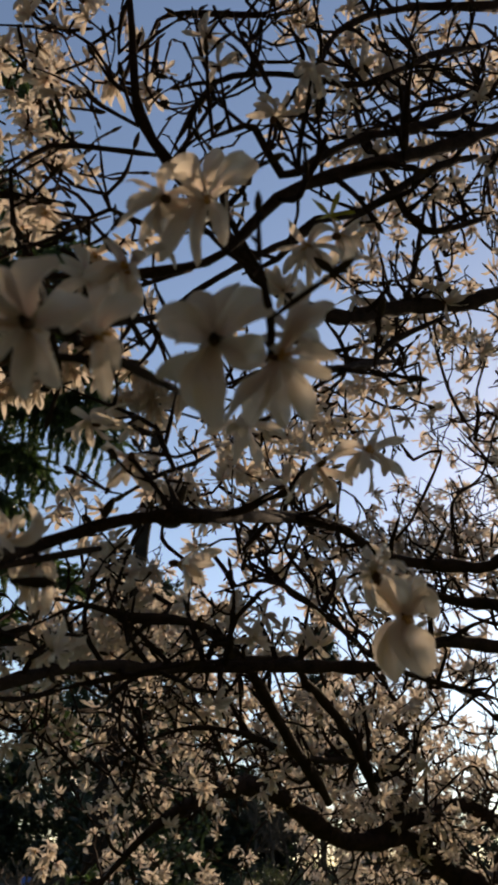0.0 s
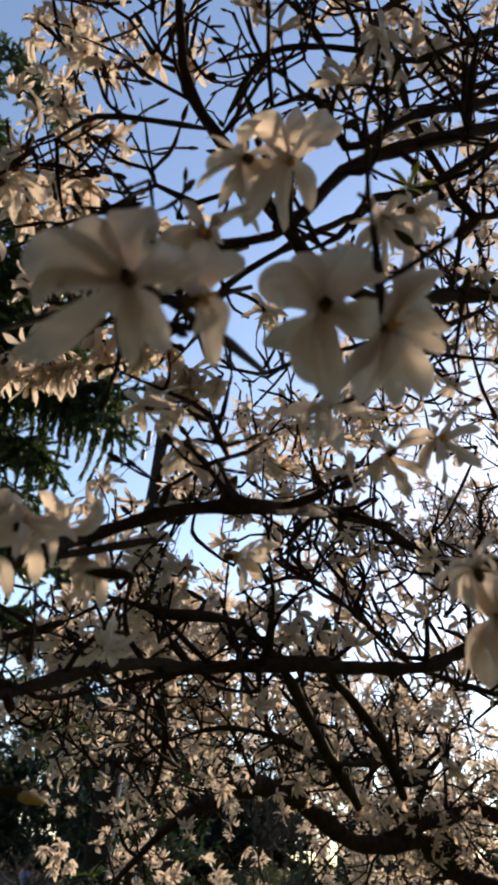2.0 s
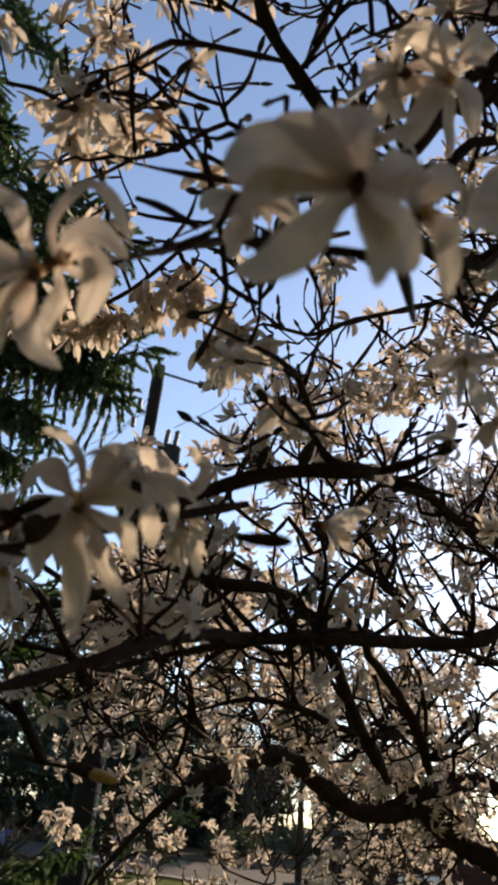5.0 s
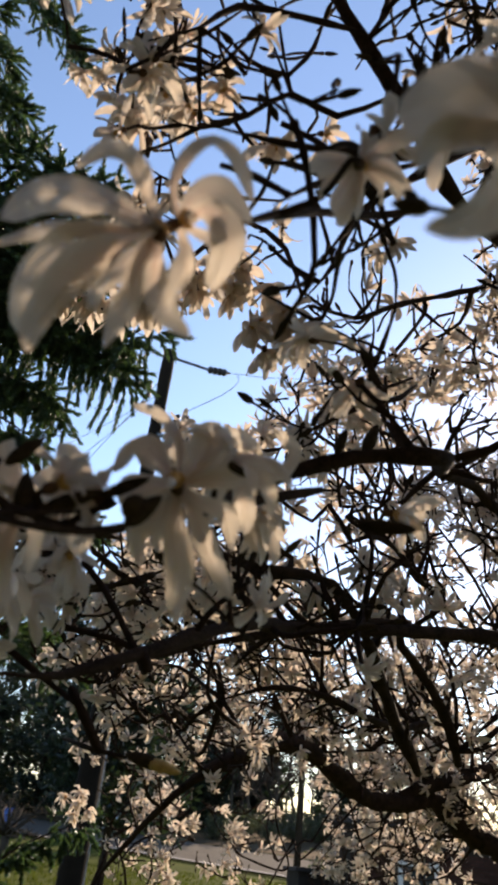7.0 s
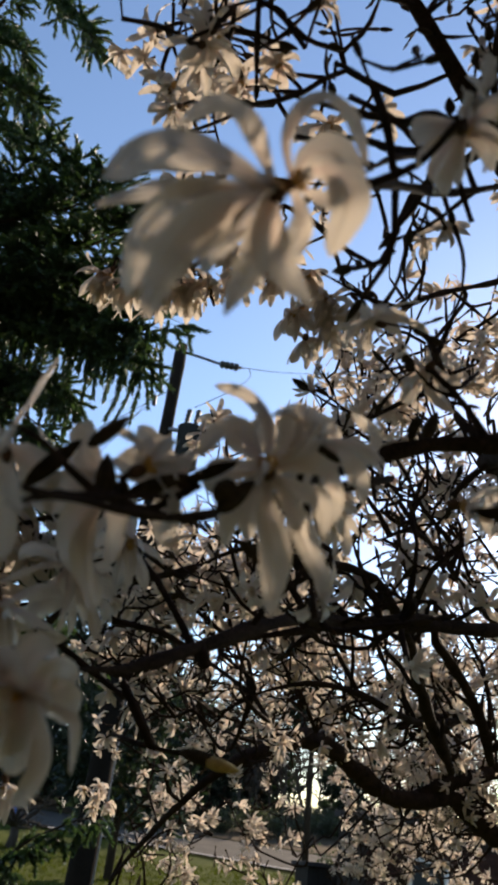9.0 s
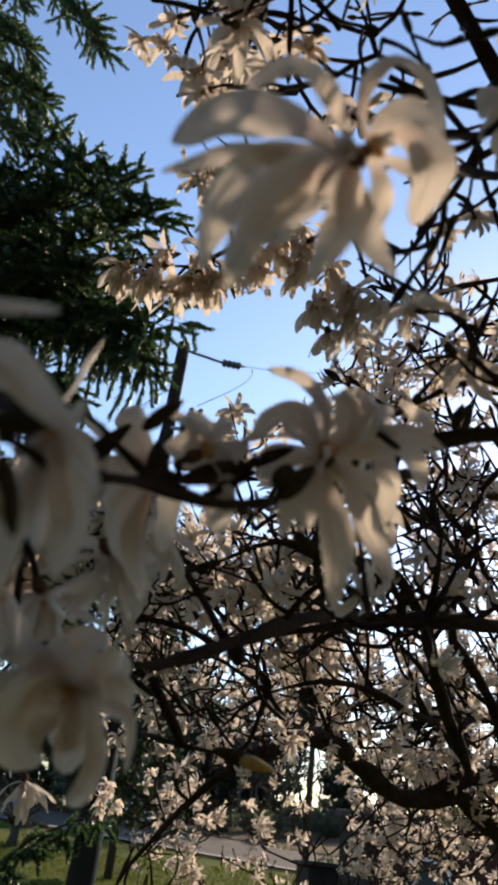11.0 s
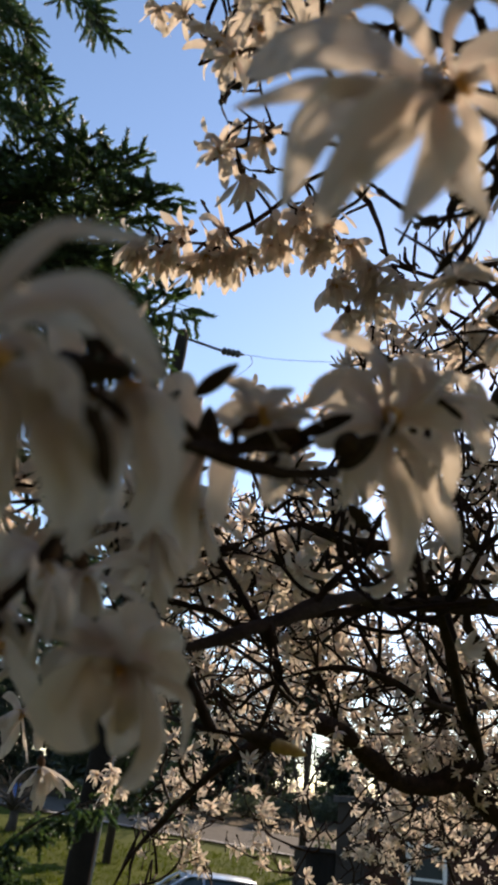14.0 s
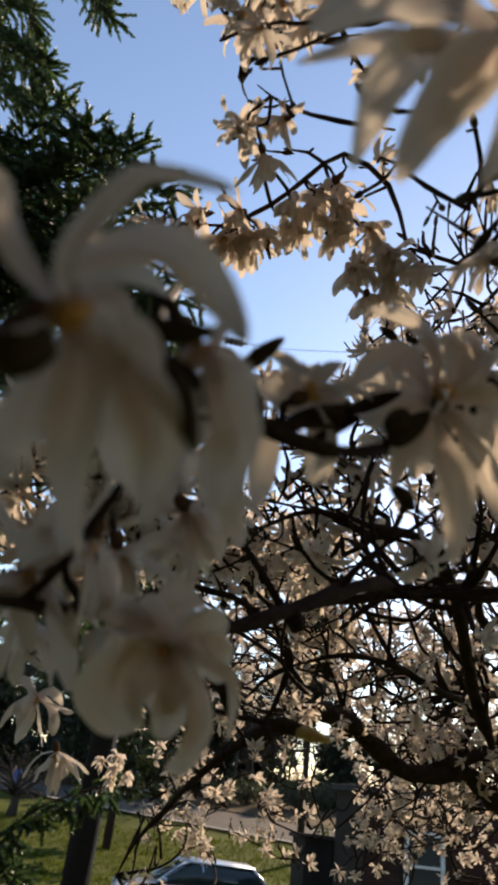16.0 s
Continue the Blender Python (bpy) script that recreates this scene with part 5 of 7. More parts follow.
clump((0.36, 4.40, 4.07), 0.31, 19, 14, 357)
clump((0.77, 4.50, 4.15), 0.29, 19, 22, 358)
clump((1.07, 4.40, 4.18), 0.29, 19, 17, 359)
clump((-0.01, 4.40, 3.97), 0.24, 16, 10, 360)
clump((-0.37, 4.20, 3.93), 0.23, 15, 4, 361)
clump((-0.53, 4.00, 3.82), 0.16, 9, 2, 362)
clump((0.86, 5.20, 3.93), 0.34, 16, 25, 363)
clump((1.28, 5.30, 4.01), 0.35, 16, 25, 364)
clump((1.57, 5.20, 4.10), 0.31, 15, 18, 365)
clump((1.71, 5.60, 3.71), 0.34, 10, 18, 366)
clump((1.47, 6.00, 3.51), 0.35, 8, 16, 367)
clump((1.16, 6.00, 3.51), 0.31, 8, 15, 368)
clump((0.70, 5.00, 3.33), 0.18, 6, 9, 369)
clump((1.18, 5.80, 3.30), 0.25, 6, 12, 370)
clump((1.55, 5.80, 3.30), 0.30, 6, 14, 371)
clump((-0.29, 4.70, 3.59), 0.14, 6, 10, 372)
clump((-0.15, 4.80, 3.49), 0.15, 6, 8, 373)
clump((-0.24, 4.80, 3.26), 0.16, 6, 13, 374)
clump((0.08, 4.76, 3.48), 0.15, 6, 5, 375)
clump((0.28, 4.90, 3.46), 0.14, 5, 4, 376)
clump((0.14, 4.80, 3.25), 0.17, 6, 5, 377)
clump((-0.44, 4.60, 3.32), 0.19, 6, 1, 378)
clump((-0.09, 2.90, 4.17), 0.15, 9, 18, 379)
clump((0.06, 3.00, 4.28), 0.14, 7, 7, 380)
clump((-0.30, 2.60, 4.13), 0.14, 10, 10, 381)
clump((0.01, 2.20, 4.61), 0.12, 5, 8, 382)
clump((0.33, 2.40, 4.79), 0.14, 2, 7, 383)
clump((0.09, 2.00, 4.69), 0.12, 2, 3, 384)
clump((0.15, 3.00, 4.00), 0.17, 3, 6, 385)
clump((0.45, 3.20, 4.06), 0.19, 3, 9, 386)
clump((0.74, 3.40, 4.09), 0.21, 3, 10, 387)
clump((0.48, 2.80, 4.26), 0.17, 2, 4, 388)
clump((0.00, 3.00, 4.00), 0.15, 6, 6, 389)
clump((0.80, 4.80, 3.94), 0.27, 8, 15, 390)
clump((1.29, 5.00, 3.95), 0.29, 8, 15, 391)
clump((-0.08, 3.60, 3.94), 0.19, 8, 7, 392)
clump((1.15, 3.60, 4.22), 0.28, 8, 18, 394)
clump((1.47, 4.20, 4.08), 0.29, 8, 20, 395)
clump((1.02, 3.90, 4.12), 0.26, 8, 13, 396)
clump((1.20, 3.40, 4.37), 0.21, 5, 12, 397)
clump((0.74, 3.60, 4.12), 0.24, 8, 11, 398)
clump((1.76, 5.00, 3.83), 0.35, 8, 18, 399)
clump((1.43, 5.00, 3.91), 0.30, 8, 16, 400)
clump((-0.49, 1.50, 4.84), 0.12, 1, 7, 401)
clump((0.96, 5.30, 3.63), 0.26, 6, 19, 402)
clump((1.23, 5.40, 3.63), 0.27, 6, 19, 403)
clump((1.48, 5.30, 3.76), 0.31, 6, 22, 404)
clump((0.88, 5.40, 3.41), 0.23, 5, 16, 405)
clump((1.06, 5.40, 3.74), 0.27, 6, 15, 406)
clump((-0.54, 1.55, 3.83), 0.06, 4, 8, 407)
clump((-0.60, 1.50, 3.87), 0.06, 4, 8, 408)
clump((-0.48, 1.60, 3.81), 0.06, 4, 8, 409)
clump((-0.62, 1.55, 3.75), 0.06, 4, 8, 410)
clump((-0.45, 1.60, 3.92), 0.05, 3, 5, 411)
clump((0.76, 4.70, 3.82), 0.21, 5, 15, 412)
clump((1.07, 4.90, 3.85), 0.23, 5, 15, 413)
clump((0.52, 4.60, 3.88), 0.16, 5, 7, 414)
# outer tufts, added out of view to shade the crown and near blossoms
clump((4.77, 5.16, 6.70), 0.4, 3, 17, 900, 0.1, high)
clump((3.76, 6.01, 3.98), 0.4, 3, 17, 901, 0.1, high)
clump((4.81, 2.13, 4.11), 0.4, 3, 17, 902, 0.1, high)
clump((4.35, 7.61, 3.79), 0.4, 3, 17, 903, 0.1, high)
clump((3.29, 2.15, 4.59), 0.4, 3, 17, 904, 0.1, high)
clump((4.70, 6.50, 6.32), 0.4, 3, 17, 905, 0.1, high)
clump((3.00, 5.67, 4.65), 0.4, 3, 17, 906, 0.1, high)
clump((3.50, 4.32, 5.45), 0.4, 3, 17, 907, 0.1, high)
clump((3.97, 3.10, 4.55), 0.4, 3, 17, 908, 0.1, high)
clump((2.91, 5.95, 4.11), 0.4, 3, 17, 909, 0.1, high)
clump((2.89, 3.12, 6.51), 0.4, 3, 17, 910, 0.1, high)
clump((4.52, 4.37, 4.39), 0.4, 3, 17, 911, 0.1, high)
clump((3.19, 6.83, 6.30), 0.4, 3, 17, 912, 0.1, high)
clump((3.28, 2.57, 5.35), 0.4, 3, 17, 913, 0.1, high)
clump((2.96, 5.48, 3.43), 0.4, 3, 17, 914, 0.1, high)
clump((3.06, 2.82, 5.41), 0.4, 3, 17, 915, 0.1, high)
clump((3.19, 6.82, 4.96), 0.4, 3, 17, 916, 0.1, high)
clump((4.14, 4.96, 6.54), 0.4, 3, 17, 917, 0.1, high)
clump((3.57, 2.93, 4.51), 0.4, 3, 17, 918, 0.1, high)
clump((4.36, 4.06, 3.88), 0.4, 3, 17, 919, 0.1, high)
clump((2.79, 4.30, 5.43), 0.4, 3, 17, 920, 0.1, high)
clump((2.65, 3.56, 4.68), 0.4, 3, 17, 921, 0.1, high)
clump((3.39, 2.57, 5.84), 0.4, 3, 17, 922, 0.1, high)
clump((3.61, 6.73, 4.45), 0.4, 3, 17, 923, 0.1, high)
clump((3.94, 6.55, 4.67), 0.4, 3, 17, 924, 0.1, high)
clump((4.68, 3.07, 6.59), 0.4, 3, 17, 925, 0.1, high)
clump((1.64, 1.83, 4.74), 0.4, 3, 17, 926, 0.1, high)
clump((-1.25, 0.71, 4.73), 0.4, 3, 17, 927, 0.1, high)
clump((0.67, 0.69, 5.37), 0.4, 3, 17, 928, 0.1, high)
clump((0.02, 0.01, 5.65), 0.4, 3, 17, 929, 0.1, high)
clump((0.88, -0.68, 4.80), 0.4, 3, 17, 930, 0.1, high)
clump((0.60, 0.05, 5.11), 0.4, 3, 17, 931, 0.1, high)
clump((1.04, 0.22, 5.63), 0.4, 3, 17, 932, 0.1, high)
clump((0.86, 0.74, 4.88), 0.4, 3, 17, 933, 0.1, high)
clump((-1.08, -0.35, 5.44), 0.4, 3, 17, 934, 0.1, high)
clump((1.20, -0.47, 5.53), 0.4, 3, 17, 935, 0.1, high)
clump((1.06, 1.09, 5.04), 0.4, 3, 17, 936, 0.1, high)
clump((0.03, 0.25, 5.54), 0.4, 3, 17, 937, 0.1, high)
clump((-0.32, 0.14, 5.64), 0.4, 3, 17, 938, 0.1, high)
clump((1.46, 1.82, 5.51), 0.4, 3, 17, 939, 0.1, high)
clump((-1.04, -0.46, 5.26), 0.4, 3, 17, 940, 0.1, high)
clump((1.27, 1.60, 5.34), 0.4, 3, 17, 941, 0.1, high)
clump((1.57, -0.31, 4.92), 0.4, 3, 17, 942, 0.1, high)
clump((-0.30, -0.03, 5.01), 0.4, 3, 17, 943, 0.1, high)
# tufts added toward the sun, mostly out of view, to shade the near blossoms
clump((0.90, 3.09, 4.69), 0.22, 3, 18, 980, 0.1, high)
clump((1.09, 3.39, 4.91), 0.22, 3, 18, 981, 0.1, high)
clump((1.29, 3.69, 5.13), 0.22, 3, 18, 982, 0.1, high)
clump((1.49, 3.99, 5.36), 0.22, 3, 18, 983, 0.1, high)
clump((1.15, 2.95, 5.05), 0.26, 5, 12, 984, 0.1, high)
clump((1.35, 2.75, 5.00), 0.26, 5, 12, 985, 0.1, high)
clump((1.05, 2.60, 4.95), 0.26, 5, 8, 986, 0.1, high)
clump((1.45, 3.20, 5.25), 0.26, 5, 18, 987, 0.1, high)
clump((1.25, 2.45, 4.70), 0.26, 5, 14, 988, 0.1, high)
clump((1.50, 2.60, 4.75), 0.26, 5, 12, 989, 0.1, high)
clump((1.30, 2.90, 4.55), 0.26, 5, 18, 990, 0.1, high)
clump((1.60, 3.00, 4.90), 0.26, 5, 14, 991, 0.1, high)
clump((1.75, 3.10, 4.60), 0.26, 5, 14, 992, 0.1, high)
clump((0.62, 2.62, 4.50), 0.15, 3, 16, 995, 0.1)
clump((0.80, 2.90, 4.66), 0.18, 3, 20, 996, 0.1)
clump((1.18, 3.42, 4.98), 0.22, 5, 34, 993, 0.1, high)
clump((1.42, 3.72, 5.08), 0.24, 5, 30, 994, 0.1, high)
# the dense inner crown beyond the middle limbs
for i, (at, radius, n_twigs, n_blossoms) in enumerate([((-0.40, 4.1, 4.72), 0.24, 9, 10), ((-0.20, 4.2, 4.78), 0.26, 9, 12), ((0.0, 4.4, 4.66), 0.28, 9, 12), ((-0.24, 4.2, 4.48), 0.26, 10, 12), ((0.24, 4.6, 4.5), 0.28, 8, 11), ((0.04, 4.6, 4.3), 0.28, 8, 11), ((-0.50, 4.2, 4.45), 0.24, 9, 10)]):
    clump(at, radius, n_twigs, n_blossoms, 1000 + i, 0.15)


# blossoms, twigs and buds: those nearest the viewer's path are parts, the rest of the crown is joined
def nearness(s):
    return (s[0][0] + 0.2) ** 2 + (s[0][1] - 0.45) ** 2 + (s[0][2] - 3.7) ** 2


# openings in the crown where the low sun comes through to the near spray
LOW_SUN = np.array(SUN_DIR)


def in_opening(p):
    for foot, wide in (((-0.285, 0.838, 3.835), 0.07), ((-0.28, 1.007, 3.70), 0.13)):
        v = np.asarray(p) - np.array(foot)
        along = v @ LOW_SUN
        if along > 0.5 and np.linalg.norm(v - LOW_SUN * along) < wide:
            return True
    return False


sites[:] = [site for site in sites if not in_opening(site[0])]
# no twig reaches into the open sky beside the high spray
OPEN_SKY = np.array((-0.56, 1.62, 4.745))
sprays[:] = [spray for spray in sprays if np.linalg.norm(np.asarray(spray[0]) - OPEN_SKY) > 0.13]
bud_sites[:] = [site for site in bud_sites if np.linalg.norm(np.asarray(site[0]) - OPEN_SKY) > 0.1]
sites.sort(key=nearness)
sprays.sort(key=nearness)
bud_sites.sort(key=nearness)
for i, (p, spray) in enumerate(sprays):
    if i < 280:
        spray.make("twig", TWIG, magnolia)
    else:
        twigs.absorb(spray)
one = Soup()
ovoid(one, (0, 0, 0), (0, 0, 1), 1.0, 1.0, 6, 7, 0.75)
shape = one.make("bud", BUD, magnolia)
bud_mesh = shape.data
bpy.data.objects.remove(shape)
for i, (p, d, length, radius) in enumerate(bud_sites):
    if i < 280:
        ob = new("bud", bud_mesh)
        ob.parent = magnolia
        ob.matrix_basis = Matrix.Translation(p) @ turn_to(d) @ Matrix.Diagonal((radius, radius, length, 1))
    else:
        ovoid(buds, p, d, length, radius, 3, 4, 0.75)
far = Soup()
meshes = []
for s in MID:
    ob = make("blossom", s.v, s.f, PETAL, magnolia, "", True, s.uv)
    meshes.append(ob.data)
    bpy.data.objects.remove(ob)
pick = np.random.RandomState(5)
for i, (p, d, size) in enumerate(sites):
    spin = pick.uniform(0, 6.28)
    m = turn_to(d, spin)
    if i < 300:
        ob = new("blossom", meshes[pick.randint(0, len(meshes))])
        ob.parent = magnolia
        ob.matrix_basis = Matrix.Translation(p) @ m @ Matrix.Scale(size, 4)
    else:
        f = FAR[pick.randint(0, len(FAR))]
        far.add(f.v @ np.array(m.to_3x3()).T * size + p, f.f, f.uv)
    ovoid(calyces, p - np.asarray(d) * 0.011 * size, d, 0.016 * size, 0.005 * size, 5 if i < 400 else 3, 5 if i < 400 else 3)
tagged(far.make("blossoms", PETAL, magnolia, "white blossoms crowding the farther crown", True), kind="stuff")
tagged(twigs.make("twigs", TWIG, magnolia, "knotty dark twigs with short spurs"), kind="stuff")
tagged(buds.make("buds", BUD, magnolia, "furry brown buds on the twig tips"), kind="stuff")
tagged(calyces.make("bud_scales", SCALE, magnolia), kind="stuff")

# ---- ground, road, drive ----
GRASS = material("lawn", (0.072, 0.08, 0.012), 0.95, (0.024, 0.036, 0.006), 0.45, 9, 0.8)
ASPHALT = material("road_asphalt", (0.11, 0.096, 0.08), 0.9, (0.07, 0.062, 0.052), 1.2, 60, 0.4)
EARTH = material("leaf_litter", (0.12, 0.085, 0.05), 0.95, (0.055, 0.04, 0.025), 1.5, 25, 0.7)
KERB = material("kerb_concrete", (0.34, 0.32, 0.29), 0.9, None, 3, 60, 0.3)


def sheet(name, xs, ys, lift, mat, label, category, shift=None):
    """A sheet that follows the ground; shift(x) moves its rows along y."""
    v, f = [], []
    for y in ys:
        for x in xs:
            yy = y + (shift(x) if shift else 0)
            v.append((x, yy, ground_height(x, yy) + lift + 0.03 * noise.noise((x * 0.4, yy * 0.4, 1.5)) * (lift == 0)))
    n = len(xs)
    for j in range(len(ys) - 1):
        for i in range(n - 1):
            f.append((j * n + i, j * n + i + 1, j * n + n + i + 1, j * n + n + i))
    return tagged(make(name, v, f, mat), label, category, kind="structure")


wide = np.concatenate([[-1500, -500, -200, -90, -60], np.arange(-40, 41, 1.5), [60, 90, 200, 500, 1500]])
deep = np.concatenate([[-200, -60, -20, -8], np.arange(-4, 70, 1.2), np.arange(72, 170, 8), [250, 600, 2000, 4000]])
sheet("ground", wide, deep, 0.0, GRASS, "sloping lawn with mown green and straw-yellow grass", "lawn")
slant = lambda x: -0.42 * x
sheet("road", np.arange(-70, 60.1, 2), np.array([46.0, 48, 50, 52, 53.5]), 0.09, ASPHALT, "worn grey asphalt street across the slope", "road", slant)
sheet("kerb", np.arange(-70, 60.1, 2), np.array([45.55, 45.7, 45.98]), 0.14, KERB, "pale concrete kerb along the street", "kerb", slant)
sheet("verge", np.arange(-70, 60.1, 2.5), np.array([53.8, 57, 60, 64, 70, 80, 95, 120]), 0.12, EARTH, "brown leaf-covered bank below the woods", "bank", slant)
sheet("driveway", np.arange(-9, 7.1, 1), np.array([21.2, 22.5, 23.8, 25, 26.2]), 0.075, ASPHALT, "dark asphalt drive beside the lawn", "driveway")


ONE = np.array([[0, 1, 2, 3]])


# ---- spruce ----
def shoot_shape(rng, length=0.13, thick=0.052, n=32):
    """A shoot along +z set all round with short needles."""
    v = []
    for i in range(n):
        s, a = (i + 0.5) / n, i * 2.4
        out = np.array((math.cos(a), math.sin(a), 0.0))
        q = np.array((0, 0, length * s))
        tip = q + unit(out * 0.8 + np.array((0, 0, 0.7))) * thick * rng.uniform(0.8, 1.25) * (1.1 - 0.4 * s)
        w = unit(cross(tip - q, out + sphere_dir(rng) * 0.5)) * 0.015
        v += [q - w, q + w, tip]
    return np.array(v)


SHOOTS = [shoot_shape(np.random.RandomState(i)) for i in range(5)]
SHOOT_FACES = np.arange(32 * 3).reshape(32, 3)


def needle_shoot(soup, wood, p, d, length, rng):
    d = unit(d)
    side = unit(cross(d, sphere_dir(rng)))
    m = np.array([side, cross(d, side), d])
    s = SHOOTS[rng.randint(0, 5)] * (1, 1, length / 0.13)
    soup.add(s @ m + p, SHOOT_FACES)


def bough(name, tree, pts, seed, spread=0.45, hang=0.2, size=0.27, fringe=False):
    """A spruce bough: a bent axis, side sprays that shorten toward the tip, needle-clad shoots on them."""
    rng = np.random.RandomState(seed)
    line, rad = smooth_line(pts, np.linspace(0.03, 0.006, len(pts)), 0.09)
    wood, green = Soup(), Soup()
    wood.tube(line, rad, 6)
    n = len(line)
    for i in range(2, n):
        s = i / n
        d = unit(line[i] - line[i - 1])
        flat = unit(cross(d, (0, 0, 1)))
        for sign in (-1, 1):
            if rng.rand() < 0.12:
                continue
            reach = spread * (1.05 - 0.75 * s) * rng.uniform(0.6, 1.2)
            way = unit(flat * sign + d * 0.75 + np.array([0, 0, -hang + rng.normal() * 0.3]))
            m = max(2, int(reach / 0.09))
            q = line[i]
            path = [q]
            for k in range(m):
                way = unit(way + np.array([0, 0, -hang * 0.25]) + sphere_dir(rng) * 0.12)
                q = q + way * 0.09
                path.append(q)
                for side in (-1, 1):
                    if rng.rand() < 0.5:
                        sd = unit(cross(way, (0, 0, 1)) * side * 0.8 + way * 0.7 + np.array([0, 0, -hang * rng.uniform(0, 1.6)]))
                        needle_shoot(green, wood, q, sd, size * rng.uniform(0.55, 1.1), rng)
                        if k < m * 0.6:
                            needle_shoot(green, wood, q + sd * size * 0.6, unit(sd + sphere_dir(rng) * 0.6), size * 0.8, rng)
            needle_shoot(green, wood, q, way, size, rng)
            wood.tube(path, np.linspace(0.006, 0.002, len(path)), 4)
        if rng.rand() < 0.5:
            needle_shoot(green, wood, line[i], d + np.array([0, 0, 0.5]), size, rng)
        if fringe and s > 0.35:
            for _ in range(2):
                q = line[i] + flat * rng.uniform(-0.25, 0.25)
                for k in range(rng.randint(1, 3)):
                    down = unit(np.array((rng.normal() * 0.12, rng.normal() * 0.12, -1)))
                    needle_shoot(green, wood, q, down, 0.34, rng)
                    q = q + down * 0.3
    needle_shoot(green, wood, line[-1], line[-1] - line[-2], size, rng)
    b = wood.make("bough", CONIFER_BARK, tree)
    green.make("needles", NEEDLE, b, "dark green needle sprays")
    return b


spruce = thing("spruce_tree", "tall dark green spruce with drooping needle sprays", "tree")
st = Soup()
sl, sr = smooth_line([(-5.2, 8.6, ground_height(-5, 8.6) - 0.2), (-5.2, 8.6, 6), (-5.15, 8.6, 11), (-5.1, 8.6, 18)], [0.34, 0.26, 0.18, 0.03], 0.4)
st.tube(sl, sr * (1 + 0.05 * rnd.normal(size=len(sl))), 12)
st.make("trunk", CONIFER_BARK, spruce)
for i, line in enumerate([
    [(-5.2, 8.6, 9.2), (-3.39, 7.20, 9.06), (-2.36, 6.60, 8.95), (-1.60, 6.20, 9.07)],
    [(-5.2, 8.6, 9.4), (-3.72, 7.40, 9.61), (-2.92, 6.80, 9.43), (-2.50, 6.40, 9.59)],
    [(-5.2, 8.6, 9.3), (-3.38, 7.20, 9.23), (-2.54, 6.70, 9.17), (-2.08, 6.40, 9.36)],
    [(-5.2, 8.6, 8.8), (-3.30, 7.30, 8.60), (-2.05, 6.70, 8.57), (-1.33, 6.30, 8.84)],
    [(-5.2, 8.6, 8.5), (-3.42, 7.60, 8.35), (-2.47, 7.20, 8.30), (-1.40, 6.80, 7.84)],
    [(-5.2, 8.6, 11.8), (-4.64, 7.90, 12.55), (-3.82, 7.60, 12.01), (-3.22, 7.40, 11.47)],
    [(-5.2, 8.6, 11.3), (-4.41, 7.90, 11.70), (-3.72, 7.60, 11.28), (-3.17, 7.40, 10.77)],
    [(-5.2, 8.6, 12.3), (-4.83, 7.80, 13.33), (-4.07, 7.60, 12.99), (-3.58, 7.40, 12.36)],
    [(-5.2, 8.6, 12.8), (-3.95, 7.40, 13.97), (-3.09, 7.20, 13.01), (-2.60, 7.00, 12.33)],
    [(-5.2, 8.6, 8.2), (-3.34, 7.70, 8.24), (-2.35, 7.20, 8.16), (-1.39, 6.80, 7.71), (-0.97, 6.50, 7.76)],
    [(-5.2, 8.6, 8.0), (-3.28, 7.70, 8.01), (-2.30, 7.30, 7.90), (-1.67, 7.00, 7.62), (-1.18, 6.80, 7.41)],
    [(-5.2, 8.6, 7.6), (-3.18, 7.80, 7.56), (-2.50, 7.50, 7.56), (-1.84, 7.20, 7.20)],
    [(-5.2, 8.6, 7.2), (-3.22, 7.90, 7.17), (-2.59, 7.60, 7.11), (-2.07, 7.40, 6.81)],
    [(-5.2, 8.6, 8.6), (-3.62, 7.90, 9.10), (-2.84, 7.60, 8.91), (-2.00, 7.30, 8.49)],
    [(-5.2, 8.6, 8.4), (-3.21, 7.20, 8.19), (-2.44, 6.90, 8.25), (-1.66, 6.60, 8.30)],
    [(-5.2, 8.6, 6.6), (-3.19, 8.00, 6.53), (-2.61, 7.70, 6.42), (-2.09, 7.50, 6.09)],
    [(-5.2, 8.6, 8.9), (-3.56, 7.90, 9.38), (-2.84, 7.70, 9.43), (-2.11, 7.50, 9.66)],
    [(-5.2, 8.6, 7.6), (-3.06, 7.90, 7.49), (-2.60, 7.80, 7.51), (-2.18, 7.70, 7.37)],
    [(-5.2, 8.6, 8.4), (-3.38, 8.00, 8.62), (-2.65, 7.90, 8.75), (-1.85, 7.70, 8.91)],
    [(-5.2, 8.6, 6.9), (-2.91, 7.80, 6.28), (-2.15, 7.50, 6.21), (-1.40, 7.30, 5.94)],
    [(-5.2, 8.6, 6.2), (-2.73, 7.90, 5.54), (-1.89, 7.60, 5.51), (-1.17, 7.40, 5.28)],
    [(-5.2, 8.6, 5.6), (-2.58, 8.00, 4.90), (-1.83, 7.80, 4.90), (-1.33, 7.60, 4.66)],
    [(-5.2, 8.6, 6.0), (-3.01, 8.20, 5.73), (-2.37, 8.00, 5.69), (-1.81, 7.80, 5.40)],
]):
    bough("bough", spruce, line, 500 + i, 0.42 if i in (3, 4, 13) else 0.22 if i in (0, 1, 2, 5, 6, 7, 9, 10) else 0.34, 0.6 if i in (11, 12) else 0.1, fringe=i in (9, 10, 11))
